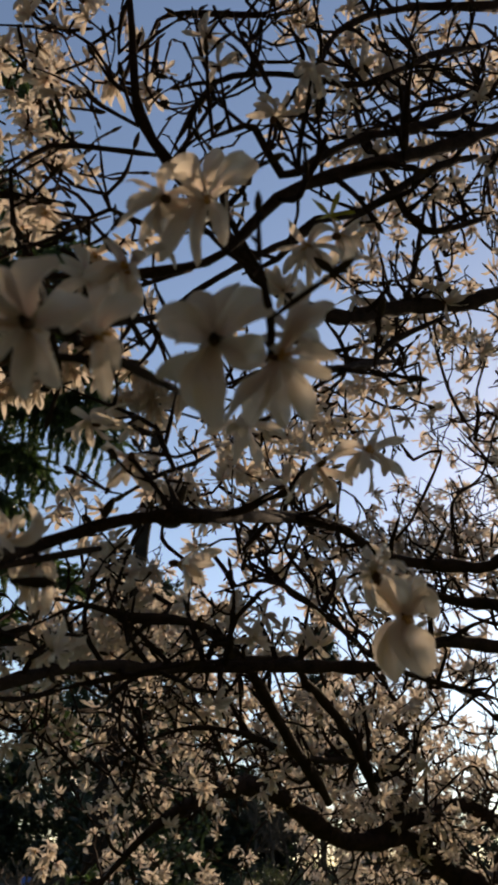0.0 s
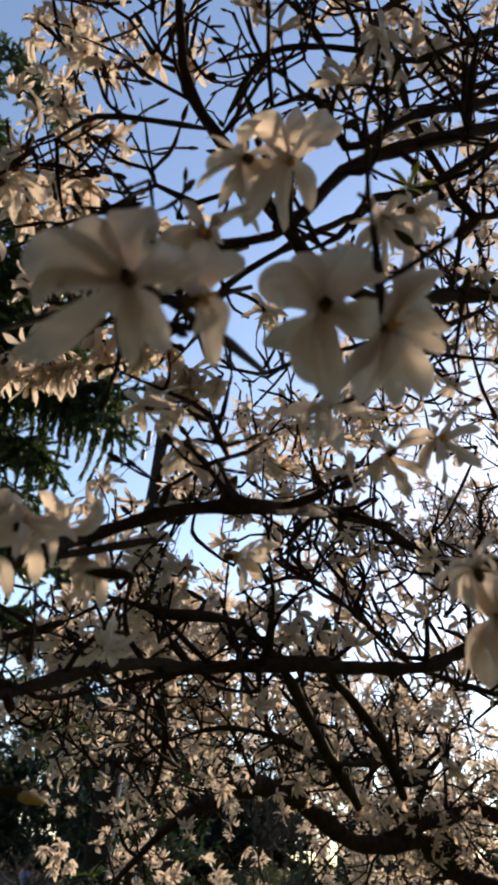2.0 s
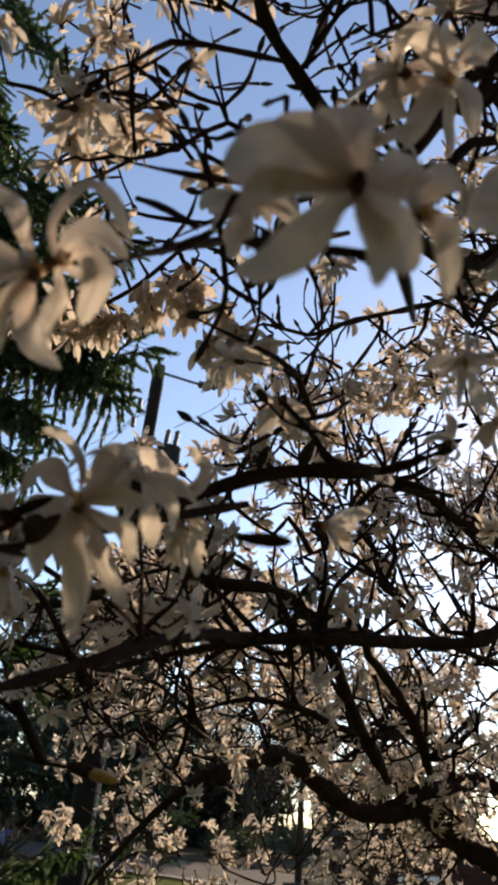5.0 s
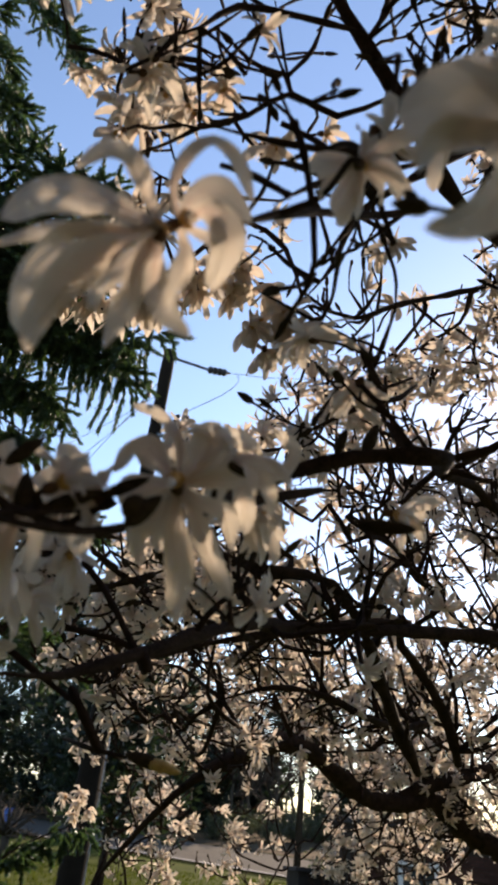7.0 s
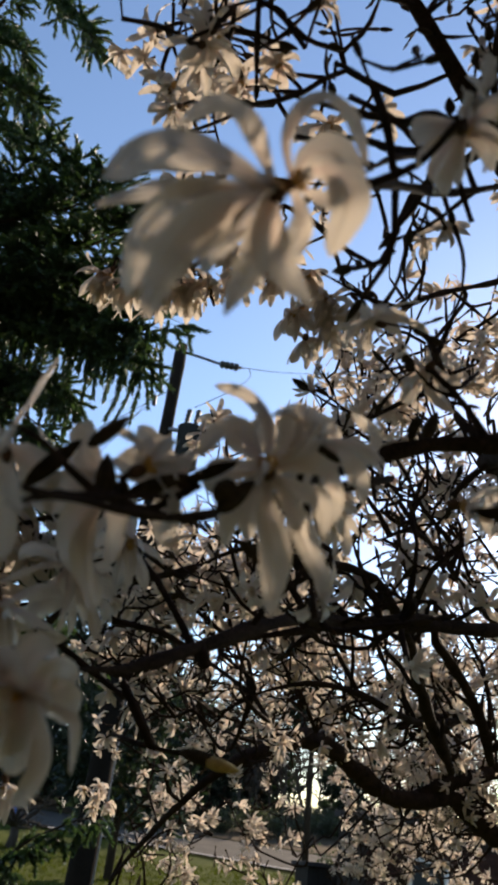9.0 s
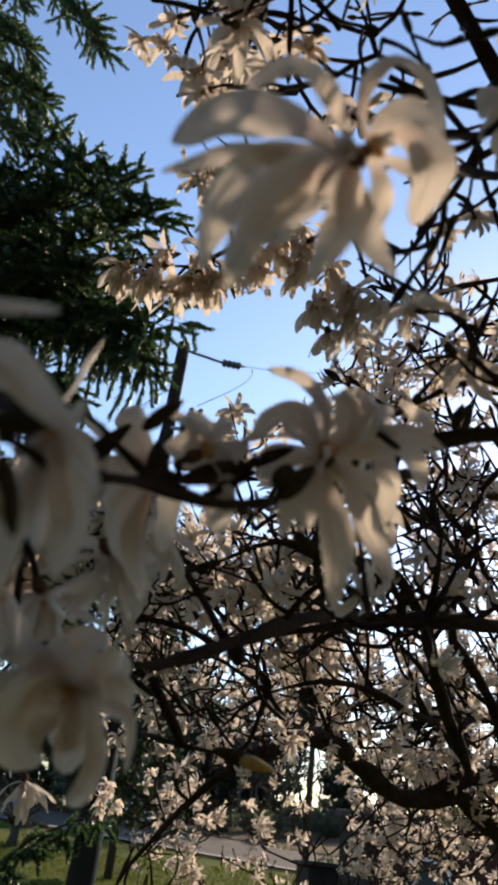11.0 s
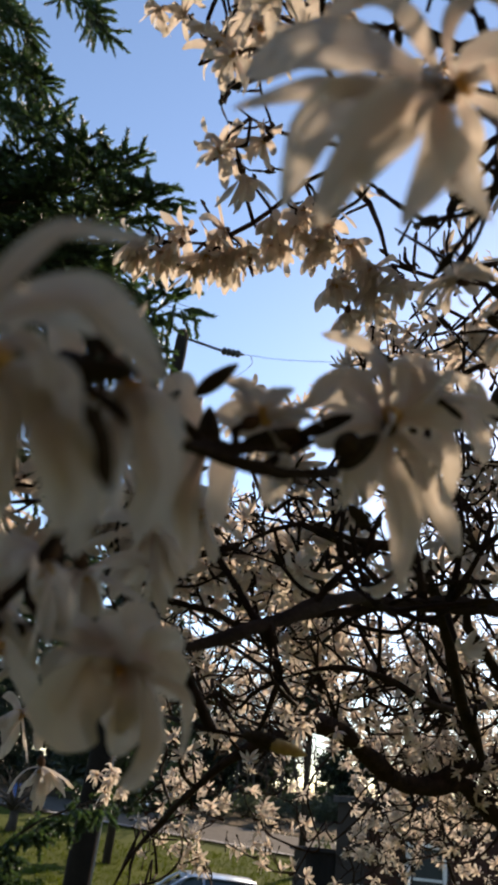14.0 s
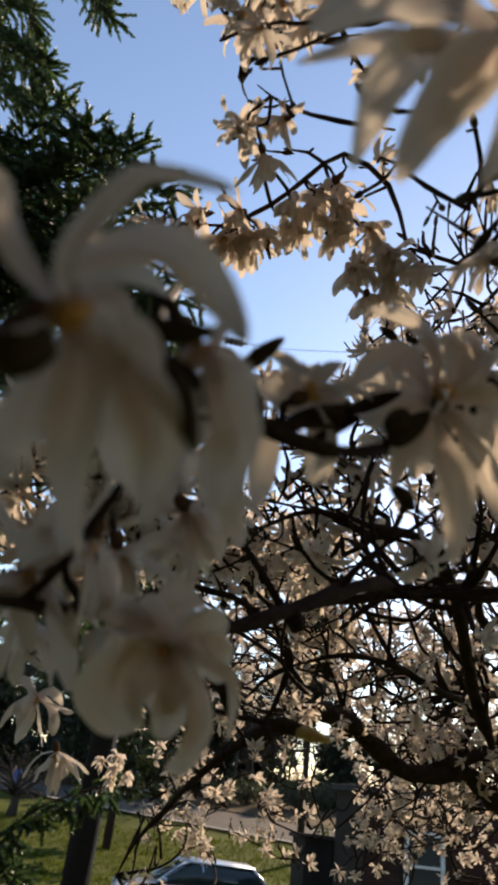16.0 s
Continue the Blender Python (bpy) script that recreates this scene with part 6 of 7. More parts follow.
for i, (a, b) in enumerate([((-3.39, 7.80, 11.79), (-3.38, 7.80, 11.42)), ((-3.41, 7.85, 11.96), (-3.30, 7.85, 11.64))]):
    s = Soup()
    a, b = np.array(a), np.array(b)
    ovoid(s, a, b - a, np.linalg.norm(b - a) * 1.1, 0.03, 8, 9, 0.8)
    s.make("cone", CONE, spruce, "brown hanging cone")
# a lower bough of the neighbouring young spruce
young = thing("young_spruce", "young spruce with low spreading green boughs", "tree")
yt = Soup()
yl, yr = smooth_line([(-3.3, 9.3, ground_height(-3.3, 9.3) - 0.1), (-3.3, 9.3, 3.2), (-3.32, 9.3, 4.4)], [0.07, 0.05, 0.01], 0.3)
yt.tube(yl, yr, 8)
yt.make("trunk", CONIFER_BARK, young)
for i, line in enumerate([[(-3.3, 9.3, 3.0), (-2.12, 9.00, 2.73), (-1.56, 8.80, 3.09), (-0.94, 8.60, 3.39)], [(-3.3, 9.3, 2.6), (-2.05, 9.00, 2.49), (-1.75, 8.80, 2.52), (-1.56, 8.70, 2.48)]]):
    bough("bough", young, line, 560 + i, 0.16, 0.6, 0.15)


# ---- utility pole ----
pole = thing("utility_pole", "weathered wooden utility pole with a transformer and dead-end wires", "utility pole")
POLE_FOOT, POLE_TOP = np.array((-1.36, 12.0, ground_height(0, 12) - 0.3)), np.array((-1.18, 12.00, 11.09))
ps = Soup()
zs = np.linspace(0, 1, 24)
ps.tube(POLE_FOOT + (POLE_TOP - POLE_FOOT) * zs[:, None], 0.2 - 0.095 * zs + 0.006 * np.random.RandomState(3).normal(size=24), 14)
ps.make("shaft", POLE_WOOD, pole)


def on_pole(z, dx=0.0, dy=0.0):
    s = (z - POLE_FOOT[2]) / (POLE_TOP[2] - POLE_FOOT[2])
    p = POLE_FOOT + (POLE_TOP - POLE_FOOT) * s
    return np.array((p[0] + dx, p[1] + dy, z))


tr = Soup()
tc = on_pole(9.0, 0.42, -0.1)
tr.tube([tc + (0, 0, -0.42), tc + (0, 0, -0.4), tc + (0, 0, 0.33), tc + (0, 0, 0.35), tc + (0, 0, 0.4)], [0.17, 0.2, 0.2, 0.215, 0.1], 18)
tank = tr.make("transformer", TANK, pole, "dark grey cylindrical pole transformer")
for dx in (-0.08, 0.08):
    b = Soup()
    h = np.linspace(0, 0.34, 9)
    b.tube(tc + (dx, 0, 0.38) + np.outer(h, (0.1, 0, 1)), 0.035 + 0.018 * (np.arange(9) % 2), 10)
    b.make("bushing", CERAMIC, tank, "ribbed porcelain bushing")
for z in (8.8, 9.25):
    part("bracket", one_box(on_pole(z, 0.05, -0.13), on_pole(z + 0.06, 0.35, -0.07), 0.01), STEEL, pole)
part("cutout", one_box(on_pole(10.05, -0.28, -0.06), on_pole(10.35, -0.2, 0.02), 0.015), CERAMIC, pole)
part("cutout", one_box(on_pole(9.75, -0.33, -0.06), on_pole(9.95, -0.26, 0.02), 0.015), CERAMIC, pole)
conduit = Soup()
conduit.tube([on_pole(z, 0.19, -0.12) for z in (0.9, 2.5, 4.0, 5.5)], [0.013] * 4, 8)
conduit.make("conduit", STEEL, pole, "pale conduit up the pole")


def wire(name, pts, r, parent, label=""):
    line, _ = smooth_line(pts, [r] * len(pts), 0.4)
    s = Soup()
    s.tube(line, [r] * len(line), 5)
    return s.make(name, WIRE, parent, label)


wire("dead_end_rod", [(-1.08, 12.00, 10.95), (-0.70, 12.10, 10.93), (-0.41, 12.20, 10.93), (-0.02, 12.35, 11.01)], 0.026, pole)
for i in range(4):
    s = Soup()
    a, b = np.array((-0.43, 12.20, 10.93)), np.array((-0.15, 12.35, 11.01))
    c = a + (b - a) * (i / 3.2)
    s.tube([c, c + (b - a) * 0.08, c + (b - a) * 0.2, c + (b - a) * 0.3], [0.03, 0.075, 0.07, 0.03], 10)
    s.make("insulator", WIRE, pole, "dark strain insulator disc")
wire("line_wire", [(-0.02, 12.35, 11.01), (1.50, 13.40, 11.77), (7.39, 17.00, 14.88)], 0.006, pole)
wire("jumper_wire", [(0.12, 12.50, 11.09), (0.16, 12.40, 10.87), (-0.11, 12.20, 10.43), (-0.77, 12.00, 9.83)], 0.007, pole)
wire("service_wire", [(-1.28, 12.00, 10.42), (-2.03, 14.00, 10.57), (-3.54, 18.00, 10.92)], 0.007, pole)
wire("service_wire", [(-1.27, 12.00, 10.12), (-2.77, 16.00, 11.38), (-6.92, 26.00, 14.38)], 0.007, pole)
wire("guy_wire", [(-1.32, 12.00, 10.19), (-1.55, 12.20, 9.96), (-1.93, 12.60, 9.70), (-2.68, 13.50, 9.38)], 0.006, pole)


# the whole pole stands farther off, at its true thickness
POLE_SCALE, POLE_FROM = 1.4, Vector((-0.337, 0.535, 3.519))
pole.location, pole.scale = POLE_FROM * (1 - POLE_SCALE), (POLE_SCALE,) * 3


# ---- distant trees ----
def bare_tree(x, y, height, seed, lean=0.0):
    """A leafless tree: tapered trunk, forked limbs and fine twigs."""
    rng = np.random.RandomState(seed)
    t = thing("bare_tree", "leafless grey-brown tree in the far woods", "tree", "far woods", at=(x, y, ground_height(x, y) - 0.2))
    n = 10
    pts = np.cumsum(np.vstack([[0, 0, 0], np.column_stack([rng.normal(size=n) * 0.16 + lean, rng.normal(size=n) * 0.16, np.full(n, height / n)])]), axis=0)
    r = np.linspace(0.011 * height + 0.06, 0.02, n + 1)
    s = Soup()
    s.tube(pts, r, 8)
    s.make("trunk", GREY_BARK, t)
    b = Soup()

    def fork(p, d, length, rad, level):
        k = 4 if level < 2 else 3
        q, line = p, [p]
        for _ in range(k):
            d = unit(d + sphere_dir(rng) * 0.3 + np.array([0, 0, 0.15]))
            q = q + d * length / k
            line.append(q)
            if level < 3:
                for _ in range(1 + (rng.rand() < 0.25)):
                    fork(q, unit(d + sphere_dir(rng) * 0.9), length * rng.uniform(0.4, 0.65), rad * 0.55, level + 1)
        b.tube(line, np.linspace(rad, rad * 0.45, k + 1) + 0.006, 3)

    for i in range(3, n + 1):
        for _ in range(2):
            d = unit(np.array([rng.normal(), rng.normal(), 0.5]))
            fork(pts[i], d, height * rng.uniform(0.12, 0.26), r[i] * 0.6 + 0.015, 1)
    b.make("crown", GREY_BARK, t)
    return t


spots = [(-15, 82, 15), (-11.5, 78, 17), (-9, 88, 16), (-6.5, 80, 14), (-3, 92, 15), (1, 84, 12), (3.5, 78, 10), (5.0, 90, 12), (7, 80, 11), (8.5, 86, 9), (10.5, 82, 12), (13, 90, 10), (15.5, 84, 10), (18, 92, 12), (21, 80, 10), (-19, 90, 16), (-23, 84, 15), (6.2, 74, 9.5), (9.6, 76, 10), (28, 92, 12), (-13, 95, 17), (-5, 98, 16), (-17, 76, 14), (2.2, 76, 10), (4.6, 82, 11), (8.0, 92, 12), (11.8, 78, 9), (6.9, 88, 12), (9.2, 95, 13), (5.6, 62, 9), (6.6, 60, 10), (7.5, 63, 9), (8.4, 61, 9.5), (4.9, 60, 9), (10.2, 64, 10)]
for i, (x, y, h) in enumerate(spots):
    bare_tree(x, y, h, 700 + i)


def evergreen(name, label, x, y, height, width, seed, mat, shape=1.0, density=26, low=0.1, fat=1.0):
    """A far conifer: trunk, whorled limbs and many needle tufts, with an uneven outline."""
    rng = np.random.RandomState(seed)
    t = thing(name, label, "tree", at=(x, y, ground_height(x, y) - 0.1))
    s = Soup()
    s.tube([(0, 0, 0), (0.05, 0, height * 0.5), (0, 0, height)], [0.012 * height, 0.009 * height, 0.02], 8)
    g = Soup()
    levels = int(height / 0.5)
    for k in range(levels):
        z = height * (low + (1 - low) * k / levels)
        reach = width * (1 - max(0.0, (z / height - low) / (1 - low)) ** shape) + 0.15
        for _ in range(rng.randint(4, 7)):
            a = rng.uniform(0, 6.28)
            d = np.array([math.cos(a), math.sin(a), rng.uniform(-0.2, 0.35)])
            length = reach * rng.uniform(0.55, 1.15)
            s.tube([(0, 0, z), d * length * 0.5 + (0, 0, z), d * length + (0, 0, z)], [0.03, 0.02, 0.008], 4)
            for j in range(int(density * (0.3 + length / width))):
                q = d * length * rng.uniform(0.25, 1.05) + np.array([0, 0, z]) + rng.normal(size=3) * np.array([0.14, 0.14, 0.1]) * width * 0.6
                for _ in range(5):
                    e = unit(d + sphere_dir(rng) * 1.2 + np.array([0, 0, 0.3])) * rng.uniform(0.25, 0.55) * fat
                    w = unit(cross(e, sphere_dir(rng))) * 0.085 * fat
                    g.add([q - w, q + w, q + e + w * 0.3, q + e - w * 0.3], ONE)
    s.make("trunk", CONIFER_BARK, t)
    g.make("crown", mat, t)
    return t


evergreen("pine_tree", "tall dark pine beyond the street", 6.2, 38, 14.8, 1.5, 801, PINE, 1.6, 26, 0.45, 0.6)
evergreen("pine_tree", "dark bushy evergreen beside the street", -5.0, 57, 8.2, 2.6, 802, PINE, 1.3, 20)
evergreen("pine_tree", "dark bushy evergreen beside the street", -1.6, 60, 7.6, 2.6, 803, PINE, 1.3, 20)
evergreen("pine_tree", "dark bushy evergreen beside the street", 1.6, 62, 6.5, 2.4, 804, PINE, 1.3, 20)
evergreen("pine_tree", "dark bushy evergreen beside the street", -14.0, 66, 8.5, 3.0, 805, PINE, 1.2, 20)
evergreen("pine_tree", "dark bushy evergreen beside the street", 14, 70, 5.5, 2.6, 806, PINE, 1.2, 20)
for i, (x, y, h, w) in enumerate([(-2.3, 36, 15.6, 3.2), (-9.5, 63, 16.5, 4.2), (-6.0, 66, 17, 4.6), (-2.0, 64, 14.5, 4.0), (1.2, 66, 13, 3.8), (-13.5, 70, 19, 5.0), (4.2, 70, 8, 3.2), (-17, 64, 12, 4.6), (3.9, 62, 8.6, 2.0), (6.8, 67, 7.2, 2.3), (9.2, 69, 6.6, 2.2), (13.5, 64, 7.0, 2.4), (17, 66, 7.6, 2.6), (20.5, 66, 7.4, 2.8), (24, 68, 8.0, 2.8)]):
    evergreen("pine_tree", "dark evergreen standing in the far woods", x, y, h, w, 810 + i, PINE, 1.7, 17, 0.16 if y < 40 else 0.02)
# added out of view, behind and beside the viewer, to darken the near blossoms
for i, (x, y, h, w) in enumerate([(-2.0, -2.6, 8.0, 1.7), (0.6, -3.2, 8.0, 2.0), (-3.5, -0.3, 7.5, 1.8), (2.8, -2.2, 7.5, 1.8)]):
    evergreen("evergreen", "unseen dense evergreen added behind the viewer to cut the skylight", x, y, h, w, 840 + i, PINE, 1.9, 22, 0.03, 1.3)



def shrub(x, y, w, h, seed, label="low brown-green shrub on the bank"):
    """A rounded bush of many stems and small leaves."""
    rng = np.random.RandomState(seed)
    t = thing("shrub", label, "shrub", "shrubs on the bank", at=(x, y, ground_height(x, y)))
    s, g = Soup(), Soup()
    for _ in range(22):
        a = rng.uniform(0, 6.28)
        tip = np.array([math.cos(a) * w * rng.uniform(0.1, 1), math.sin(a) * w * rng.uniform(0.1, 1), h * rng.uniform(0.5, 1.05)])
        s.tube([(0, 0, 0), tip * (0.6, 0.6, 0.4), tip], [0.03, 0.02, 0.008], 4)
        for _ in range(70):
            q = tip * rng.uniform(0.3, 1.0) + rng.normal(size=3) * 0.16 * w
            q[2] = abs(q[2])
            e = sphere_dir(rng) * 0.11
            v = unit(cross(e, sphere_dir(rng))) * 0.05
            g.add([q - v * 0.5, q + e * 0.5 - v, q + e, q + e * 0.5 + v], ONE)
    s.make("branchwork", GREY_BARK, t)
    g.make("foliage", SHRUB, t)


for i, (x, y, w, h) in enumerate([(3.5, 55, 1.5, 1.7), (5.5, 57, 1.7, 2.0), (7.5, 56, 1.5, 1.6), (9.5, 58, 1.8, 2.1), (11.5, 60, 1.8, 2.0), (-8, 66, 2.0, 2.2), (-11.5, 68, 2.2, 2.6), (-16, 70, 2.4, 2.6), (-20, 72, 2.4, 3), (0.5, 66, 2, 2.4), (5.2, 27, 0.7, 2.6), (14, 60, 2, 2.2), (2.2, 68, 2.2, 2.6), (6.4, 70, 2.2, 2.8), (8.8, 69, 2.0, 2.4), (11.6, 72, 2.2, 2.8), (4.4, 74, 2.2, 3.0)]):
    shrub(x, y, w, h, 850 + i)

# small dark ornamental tree by the street
orn = thing("small_tree", "small dark spreading tree by the street", "tree", at=(-7.4, 41.5, ground_height(-7.4, 41.5) - 0.1))
os_ = Soup()
orng = np.random.RandomState(41)
os_.tube([(0, 0, 0), (0.05, 0, 0.6), (0, 0.05, 1.1)], [0.3, 0.22, 0.2], 9)
os_.make("trunk", GREY_BARK, orn)
ob_ = Soup()
for _ in range(16):
    p, d = np.array([0, 0, 1.0]), unit(np.array([orng.normal(), orng.normal(), 0.7]))
    line = [p]
    for k in range(5):
        d = unit(d + sphere_dir(orng) * 0.35)
        p = p + d * 0.42
        line.append(p)
        for _ in range(3):
            e = unit(d + sphere_dir(orng))
            ob_.tube([p, p + e * 0.25, p + e * 0.5 + sphere_dir(orng) * 0.08], [0.02, 0.014, 0.006], 4)
    ob_.tube(line, np.linspace(0.1, 0.025, 6), 5)
ob_.make("crown", GREY_BARK, orn)


# grass tufts on the lawn
blades = Soup()
gr = np.random.RandomState(77)
for _ in range(7000):
    x, y = gr.uniform(-9, 9), gr.uniform(26.5, 42)
    z = ground_height(x, y)
    for _ in range(3):
        a, h = gr.uniform(0, 6.28), gr.uniform(0.06, 0.16)
        d = np.array((math.cos(a), math.sin(a), 0)) * 0.05
        w = np.array((-math.sin(a), math.cos(a), 0)) * 0.02
        p = np.array((x + gr.normal() * 0.05, y + gr.normal() * 0.05, z - 0.02))
        blades.add([p - w, p + w, p + d + w * 0.2 + (0, 0, h), p + d - w * 0.2 + (0, 0, h)], ONE)
tagged(blades.make("grass", leaf_material("grass_blades", (0.066, 0.08, 0.009), (0.026, 0.042, 0.006), 0.9)), "short yellow-green grass tufts on the lawn", "grass", kind="stuff")


# ---- cars ----
GLASS = material("car_glass", (0.03, 0.05, 0.045), 0.06, (0.02, 0.03, 0.03), 3, 20, 0.0)
RUBBER = material("tyre_rubber", (0.02, 0.02, 0.02), 0.85, None, 20, 200, 0.2)
CHROME = material("alloy", (0.5, 0.5, 0.52), 0.3, None, 20, 200, 0.0, 0.9)
LAMP = material("headlight", (0.7, 0.7, 0.68), 0.12, None, 20, 200, 0.0)
TAIL = material("tail_light", (0.35, 0.02, 0.02), 0.2, None, 20, 200, 0.0)


def car(name, label, paint, m, tall=1.45, length=4.5):
    """A hatchback along +x: body with hood and cabin, glazed greenhouse, wheels, lights, bumpers, mirrors."""
    t = thing(name, label, "car")
    t.matrix_world = m
    half, w = length / 2, 0.88
    belt = tall * 0.62

    def loft(rows, mat, nm, parent, label=""):
        bm = bmesh.new()
        rings = []
        for x, z0, z1, wb, wt in rows:
            r = [(x, -wb, z0), (x, -wb * 1.03, z0 + (z1 - z0) * 0.45), (x, -wt, z1 - 0.03), (x, -wt * 0.9, z1), (x, wt * 0.9, z1), (x, wt, z1 - 0.03), (x, wb * 1.03, z0 + (z1 - z0) * 0.45), (x, wb, z0)]
            rings.append([bm.verts.new(c) for c in r])
        for a, b in zip(rings, rings[1:]):
            for i in range(8):
                bm.faces.new((a[i], a[(i + 1) % 8], b[(i + 1) % 8], b[i]))
        bm.faces.new(rings[0])
        bm.faces.new(rings[-1][::-1])
        bmesh.ops.recalc_face_normals(bm, faces=bm.faces)
        return part(nm, bm, mat, parent, label, True)

    loft([(-half, 0.35, 0.72, 0.66, 0.62), (-half + 0.1, 0.24, 0.86, 0.8, 0.74), (-half + 0.6, 0.2, belt, w, w * 0.93), (0, 0.2, belt + 0.01, w, w * 0.94), (half - 1.35, 0.2, belt - 0.02, w, w * 0.92), (half - 0.4, 0.2, belt - 0.16, w * 0.97, w * 0.85), (half - 0.08, 0.26, 0.68, 0.78, 0.66), (half, 0.34, 0.58, 0.62, 0.56)], paint, "body", t)
    loft([(-half + 0.28, belt - 0.03, belt + 0.02, w * 0.88, w * 0.85), (-half + 0.75, belt - 0.03, tall - 0.07, w * 0.9, w * 0.7), (0.1, belt - 0.03, tall - 0.03, w * 0.91, w * 0.72), (half - 1.85, belt - 0.03, tall - 0.12, w * 0.9, w * 0.7), (half - 1.12, belt - 0.05, belt + 0.0, w * 0.88, w * 0.83)], GLASS, "glazing", t, "dark tinted glass")
    loft([(-half + 0.72, tall - 0.08, tall - 0.04, w * 0.7, w * 0.66), (-0.5, tall - 0.06, tall + 0.0, w * 0.73, w * 0.68), (0.3, tall - 0.06, tall, w * 0.73, w * 0.68), (half - 1.82, tall - 0.14, tall - 0.09, w * 0.7, w * 0.66)], paint, "roof", t)
    for s in (-1, 1):
        for x0, x1 in ((-half + 0.3, -half + 0.8), (-0.1, -0.06), (half - 1.12, half - 1.85)):
            p = Soup()
            p.tube([(x0, s * w * 0.88, belt - 0.02), ((x0 + x1) / 2, s * w * 0.84, (belt + tall) / 2), (x1, s * w * 0.715, tall - 0.06)], [0.035] * 3, 6)
            p.make("pillar", paint, t)
        part("mirror", one_box((half - 1.35, s * w - 0.02, belt), (half - 1.22, s * (w + 0.17), belt + 0.13), 0.03), paint, t)
        part("headlight", one_box((half - 0.28, s * 0.42, 0.6), (half - 0.05, s * 0.72, 0.73), 0.03), LAMP, t, "clear headlight")
        part("tail_light", one_box((-half - 0.01, s * 0.5, 0.68), (-half + 0.14, s * 0.75, 0.88), 0.03), TAIL, t, "red tail light")
        for x in (-half + 0.82, half - 0.85):
            ty = Soup()
            ty.tube([(x, s * (w - 0.2), 0.32), (x, s * (w - 0.18), 0.32), (x, s * (w + 0.0), 0.32), (x, s * (w + 0.02), 0.32)], [0.28, 0.32, 0.32, 0.27], 22)
            wheel = ty.make("wheel", RUBBER, t, "black tyre")
            r = Soup()
            r.tube([(x, s * (w + 0.01), 0.32), (x, s * (w + 0.03), 0.32)], [0.2, 0.17], 18)
            r.make("rim", CHROME, wheel)
    part("bumper", one_box((half - 0.12, -0.7, 0.27), (half + 0.06, 0.7, 0.5), 0.05), paint, t)
    part("bumper", one_box((-half - 0.06, -0.7, 0.3), (-half + 0.1, 0.7, 0.55), 0.05), paint, t)
    return t


BLUE_PAINT = material("silver_blue_paint", (0.42, 0.48, 0.56), 0.3, (0.38, 0.44, 0.52), 2, 400, 0.0, 0.3, coat=0.6)
SILVER_PAINT = material("silver_paint", (0.5, 0.5, 0.52), 0.3, (0.45, 0.45, 0.47), 2, 400, 0.0, 0.4, coat=0.5)
car("parked_car", "silver-blue hatchback parked on the drive", BLUE_PAINT, pose(0.9, 24.0, ground_height(0, 24) + 0.08, 0, 0, 186))
car("parked_car", "silver car standing on the far street", SILVER_PAINT, pose(-2.9, 53.5, ground_height(-2.9, 53.5) + 0.1, 0, 0, -60), 1.6)

# ---- house, shed, bins ----
BRICK = material("dark_brick", (0.085, 0.04, 0.03), 0.9, (0.045, 0.024, 0.02), 3, 40, 0.5, spread=0.25)
MORTAR = material("mortar", (0.05, 0.04, 0.033), 0.95, None, 8, 90, 0.3)
SHINGLE = material("roof_shingle", (0.06, 0.056, 0.054), 0.9, (0.035, 0.032, 0.032), 2, 40, 0.5)
WHITE = material("white_paint", (0.78, 0.78, 0.76), 0.5, (0.66, 0.66, 0.64), 4, 60, 0.05)
PANE = material("window_glass", (0.04, 0.05, 0.06), 0.05, (0.03, 0.04, 0.05), 1, 10, 0.0)
BOARD = material("charcoal_boards", (0.04, 0.036, 0.032), 0.85, (0.022, 0.02, 0.018), 2, 40, 0.3, spread=0.15)
BIN = material("blue_plastic", (0.02, 0.11, 0.38), 0.45, (0.015, 0.085, 0.3), 5, 100, 0.05)

gz = ground_height(5, 20)
HX, HY, HW, HD, HT = 4.32, 19.2, 9.0, 3.0, 3.75
house = thing("brick_house", "dark brick house with a white-framed window and flat dark roof", "house", at=(HX, HY, gz - 0.1))
part("wall", one_box((0, 0, 0), (HW, HD, HT), 0.01), MORTAR, house, "brick wall with pale joints")
roof = one_box((-0.12, -0.18, HT), (HW + 0.12, HD + 0.12, HT + 0.16), 0.02)
part("roof", roof, SHINGLE, house)
part("fascia", one_box((-0.14, -0.205, HT + 0.02), (HW + 0.14, -0.182, HT + 0.14), 0.004), SHINGLE, house)
WX, WZ, WW, WH = 1.05, 1.75, 0.75, 1.25
win = part("window", one_box((WX, -0.04, WZ), (WX + WW, 0.02, WZ + WH), 0.004), PANE, house, "white-framed window")
for lo, hi in (((WX - 0.09, -0.09, WZ - 0.06), (WX, 0.01, WZ + WH + 0.09)), ((WX + WW, -0.09, WZ - 0.06), (WX + WW + 0.09, 0.01, WZ + WH + 0.09)), ((WX, -0.09, WZ + WH), (WX + WW, 0.01, WZ + WH + 0.09)), ((WX, -0.07, WZ + WH / 2 - 0.03), (WX + WW, -0.041, WZ + WH / 2 + 0.03))):
    part("frame", one_box(lo, hi, 0.006), WHITE, win)
part("sill", one_box((WX - 0.12, -0.14, WZ - 0.13), (WX + WW + 0.12, 0.01, WZ - 0.062), 0.008), WHITE, win)

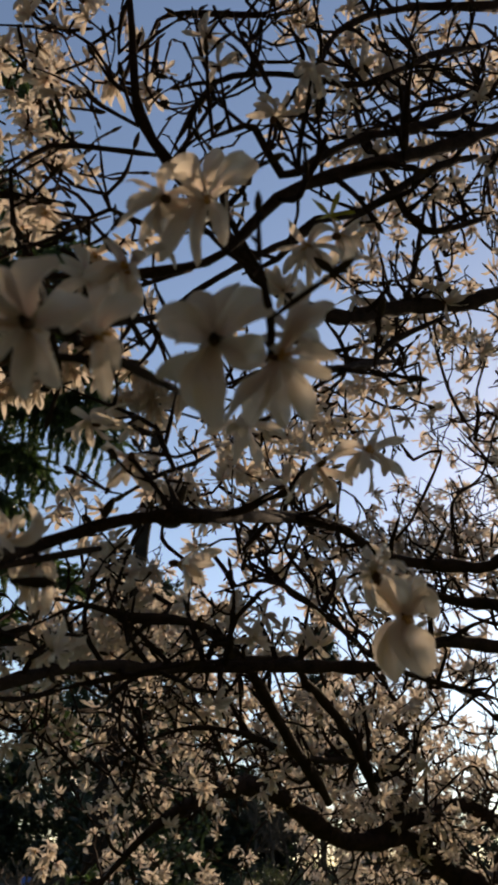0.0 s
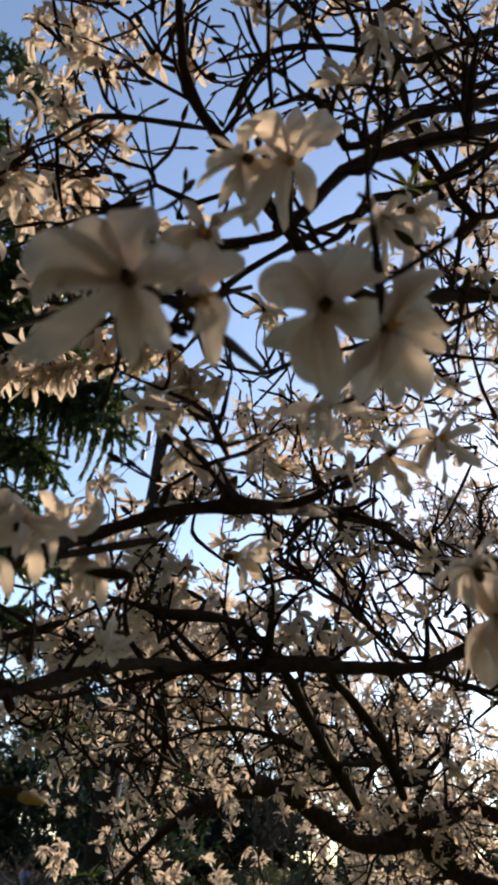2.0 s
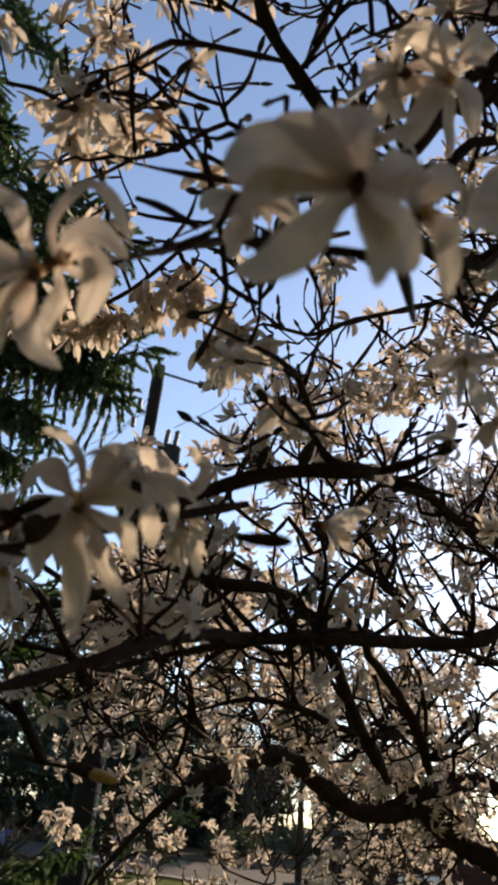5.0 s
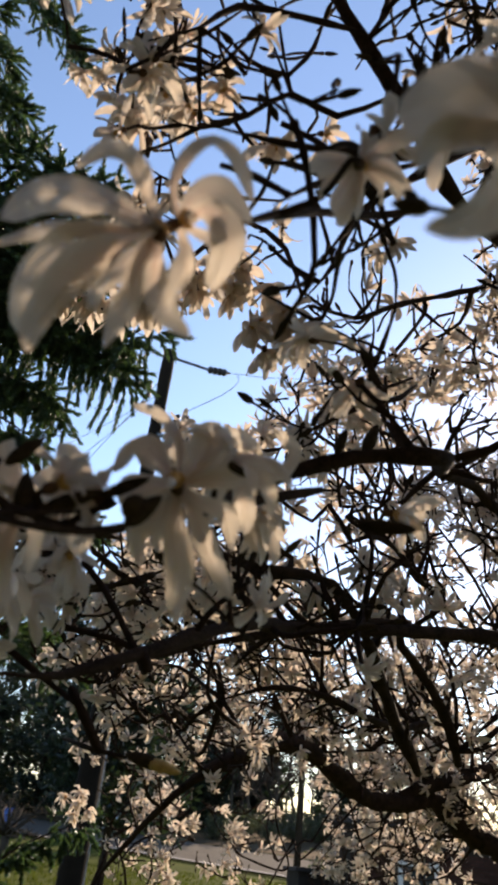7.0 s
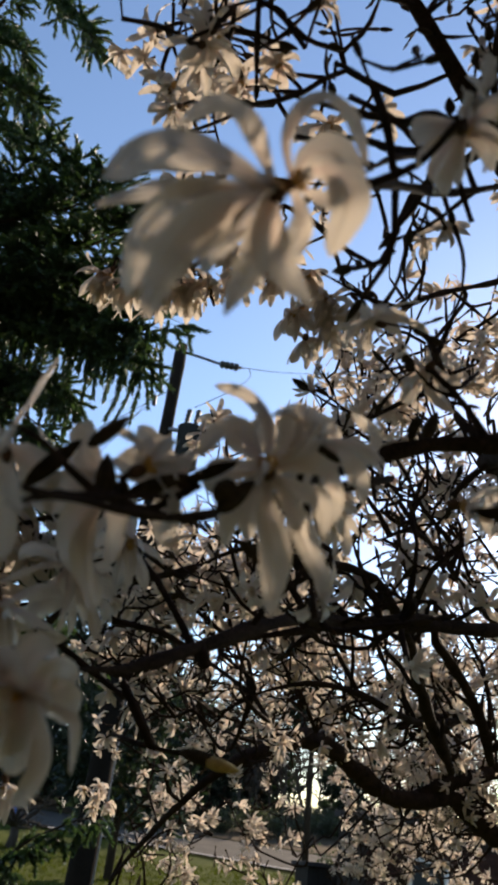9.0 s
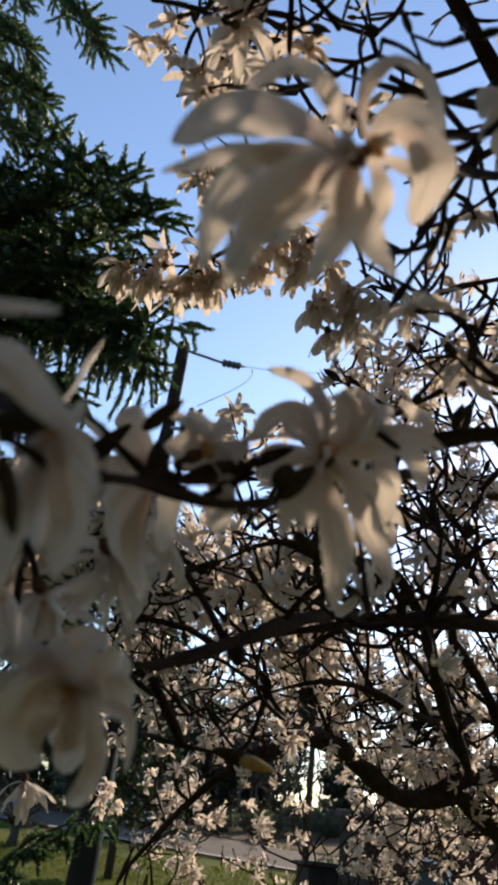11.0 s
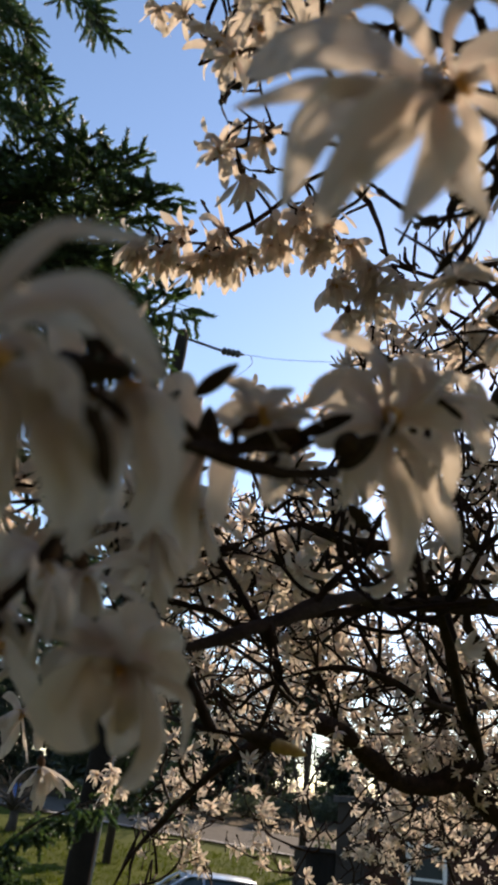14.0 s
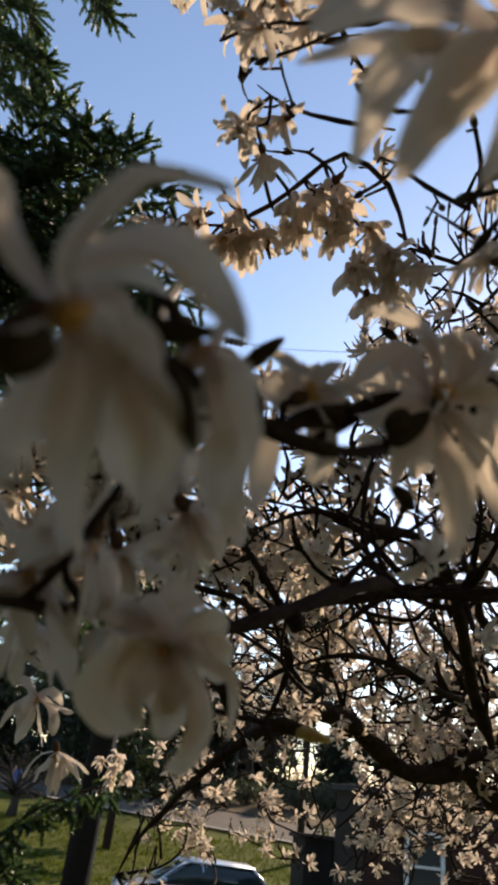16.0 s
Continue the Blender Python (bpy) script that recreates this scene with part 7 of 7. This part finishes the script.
shed = thing("shed", "low charcoal board shed beside the brick house", "shed", at=(3.55, 22.4, ground_height(4, 22.4) - 0.05))
part("wall", one_box((0.03, 0.03, 0), (2.4, 1.97, 2.5), 0.01), BOARD, shed)
rf = bmesh.new()
box(rf, (-0.08, -0.12, 2.5), (2.5, 2.1, 2.6), 0.01)
bmesh.ops.rotate(rf, cent=(0, 0, 2.5), matrix=Matrix.Rotation(radians(-3), 3, "X"), verts=rf.verts)
part("roof", rf, SHINGLE, shed)
for i in range(16):
    part("board", one_box((0.03 + i * 0.148, 0.0, 0), (0.03 + i * 0.148 + 0.14, 0.029, 2.48), 0.005), BOARD, shed)


def bin_(x, y, label, s=1.0):
    t = thing("recycling_bin", label, "bin", "blue bins", at=(x, y, ground_height(x, y)))
    bm = one_box((-0.24, -0.28, 0.06), (0.24, 0.28, 0.95), 0.03)
    for v in bm.verts:
        k = 0.82 + 0.18 * v.co.z
        v.co.x, v.co.y = v.co.x * k * s, v.co.y * k * s
    part("body", bm, BIN, t)
    part("lid", one_box((-0.27 * s, -0.33 * s, 0.955), (0.27 * s, 0.3 * s, 1.03), 0.02), BIN, t)
    for e in (-0.22, 0.22):
        w = Soup()
        w.tube([(e - 0.03, 0.26, 0.1), (e + 0.03, 0.26, 0.1)], [0.1, 0.1], 14)
        w.make("wheel", RUBBER, t)
    return t


bin_(3.35, 21.6, "blue recycling bin beside the shed")
bin_(-9.4, 52.2, "blue recycling bin by the far kerb")

# bricks of the wall that faces the yard
me = bpy.data.meshes.new("brick")
bm = one_box((0, -0.012, 0), (0.2, 0.002, 0.06), 0.004)
bm.to_mesh(me)
bm.free()
me.materials.append(BRICK)
wall = [c for c in house.children if c.name.startswith("wall")][0]
count = 0
for row in range(58):
    for k in range(22):
        x, z = 0.02 + k * 0.212 + (0.106 if row % 2 else 0), 0.02 + row * 0.072
        if WX - 0.3 < x < WX + WW + 0.1 and WZ - 0.2 < z < WZ + WH + 0.1 or z < 1.6 or count >= 420:
            continue
        b = new("brick", me)
        b.parent, b.location = wall, (x, 0, z)
        count += 1

# unseen plain wall and eave, added behind the viewer to block skylight
SIDING = material("plain_wall", (0.1, 0.085, 0.07), 0.9, (0.075, 0.065, 0.055), 1.5, 40, 0.2)
tagged(part("wall_south", one_box((-14, -1.9, 1.2), (12, -1.5, 10.5)), SIDING), "unseen drab wall added behind the viewer to block the sky", "wall", kind="structure")
tagged(part("eave", one_box((-14, -1.5, 6.1), (12, -0.6, 6.3)), SIDING), "unseen eave added over the wall to deepen the shade", "eave", kind="structure")
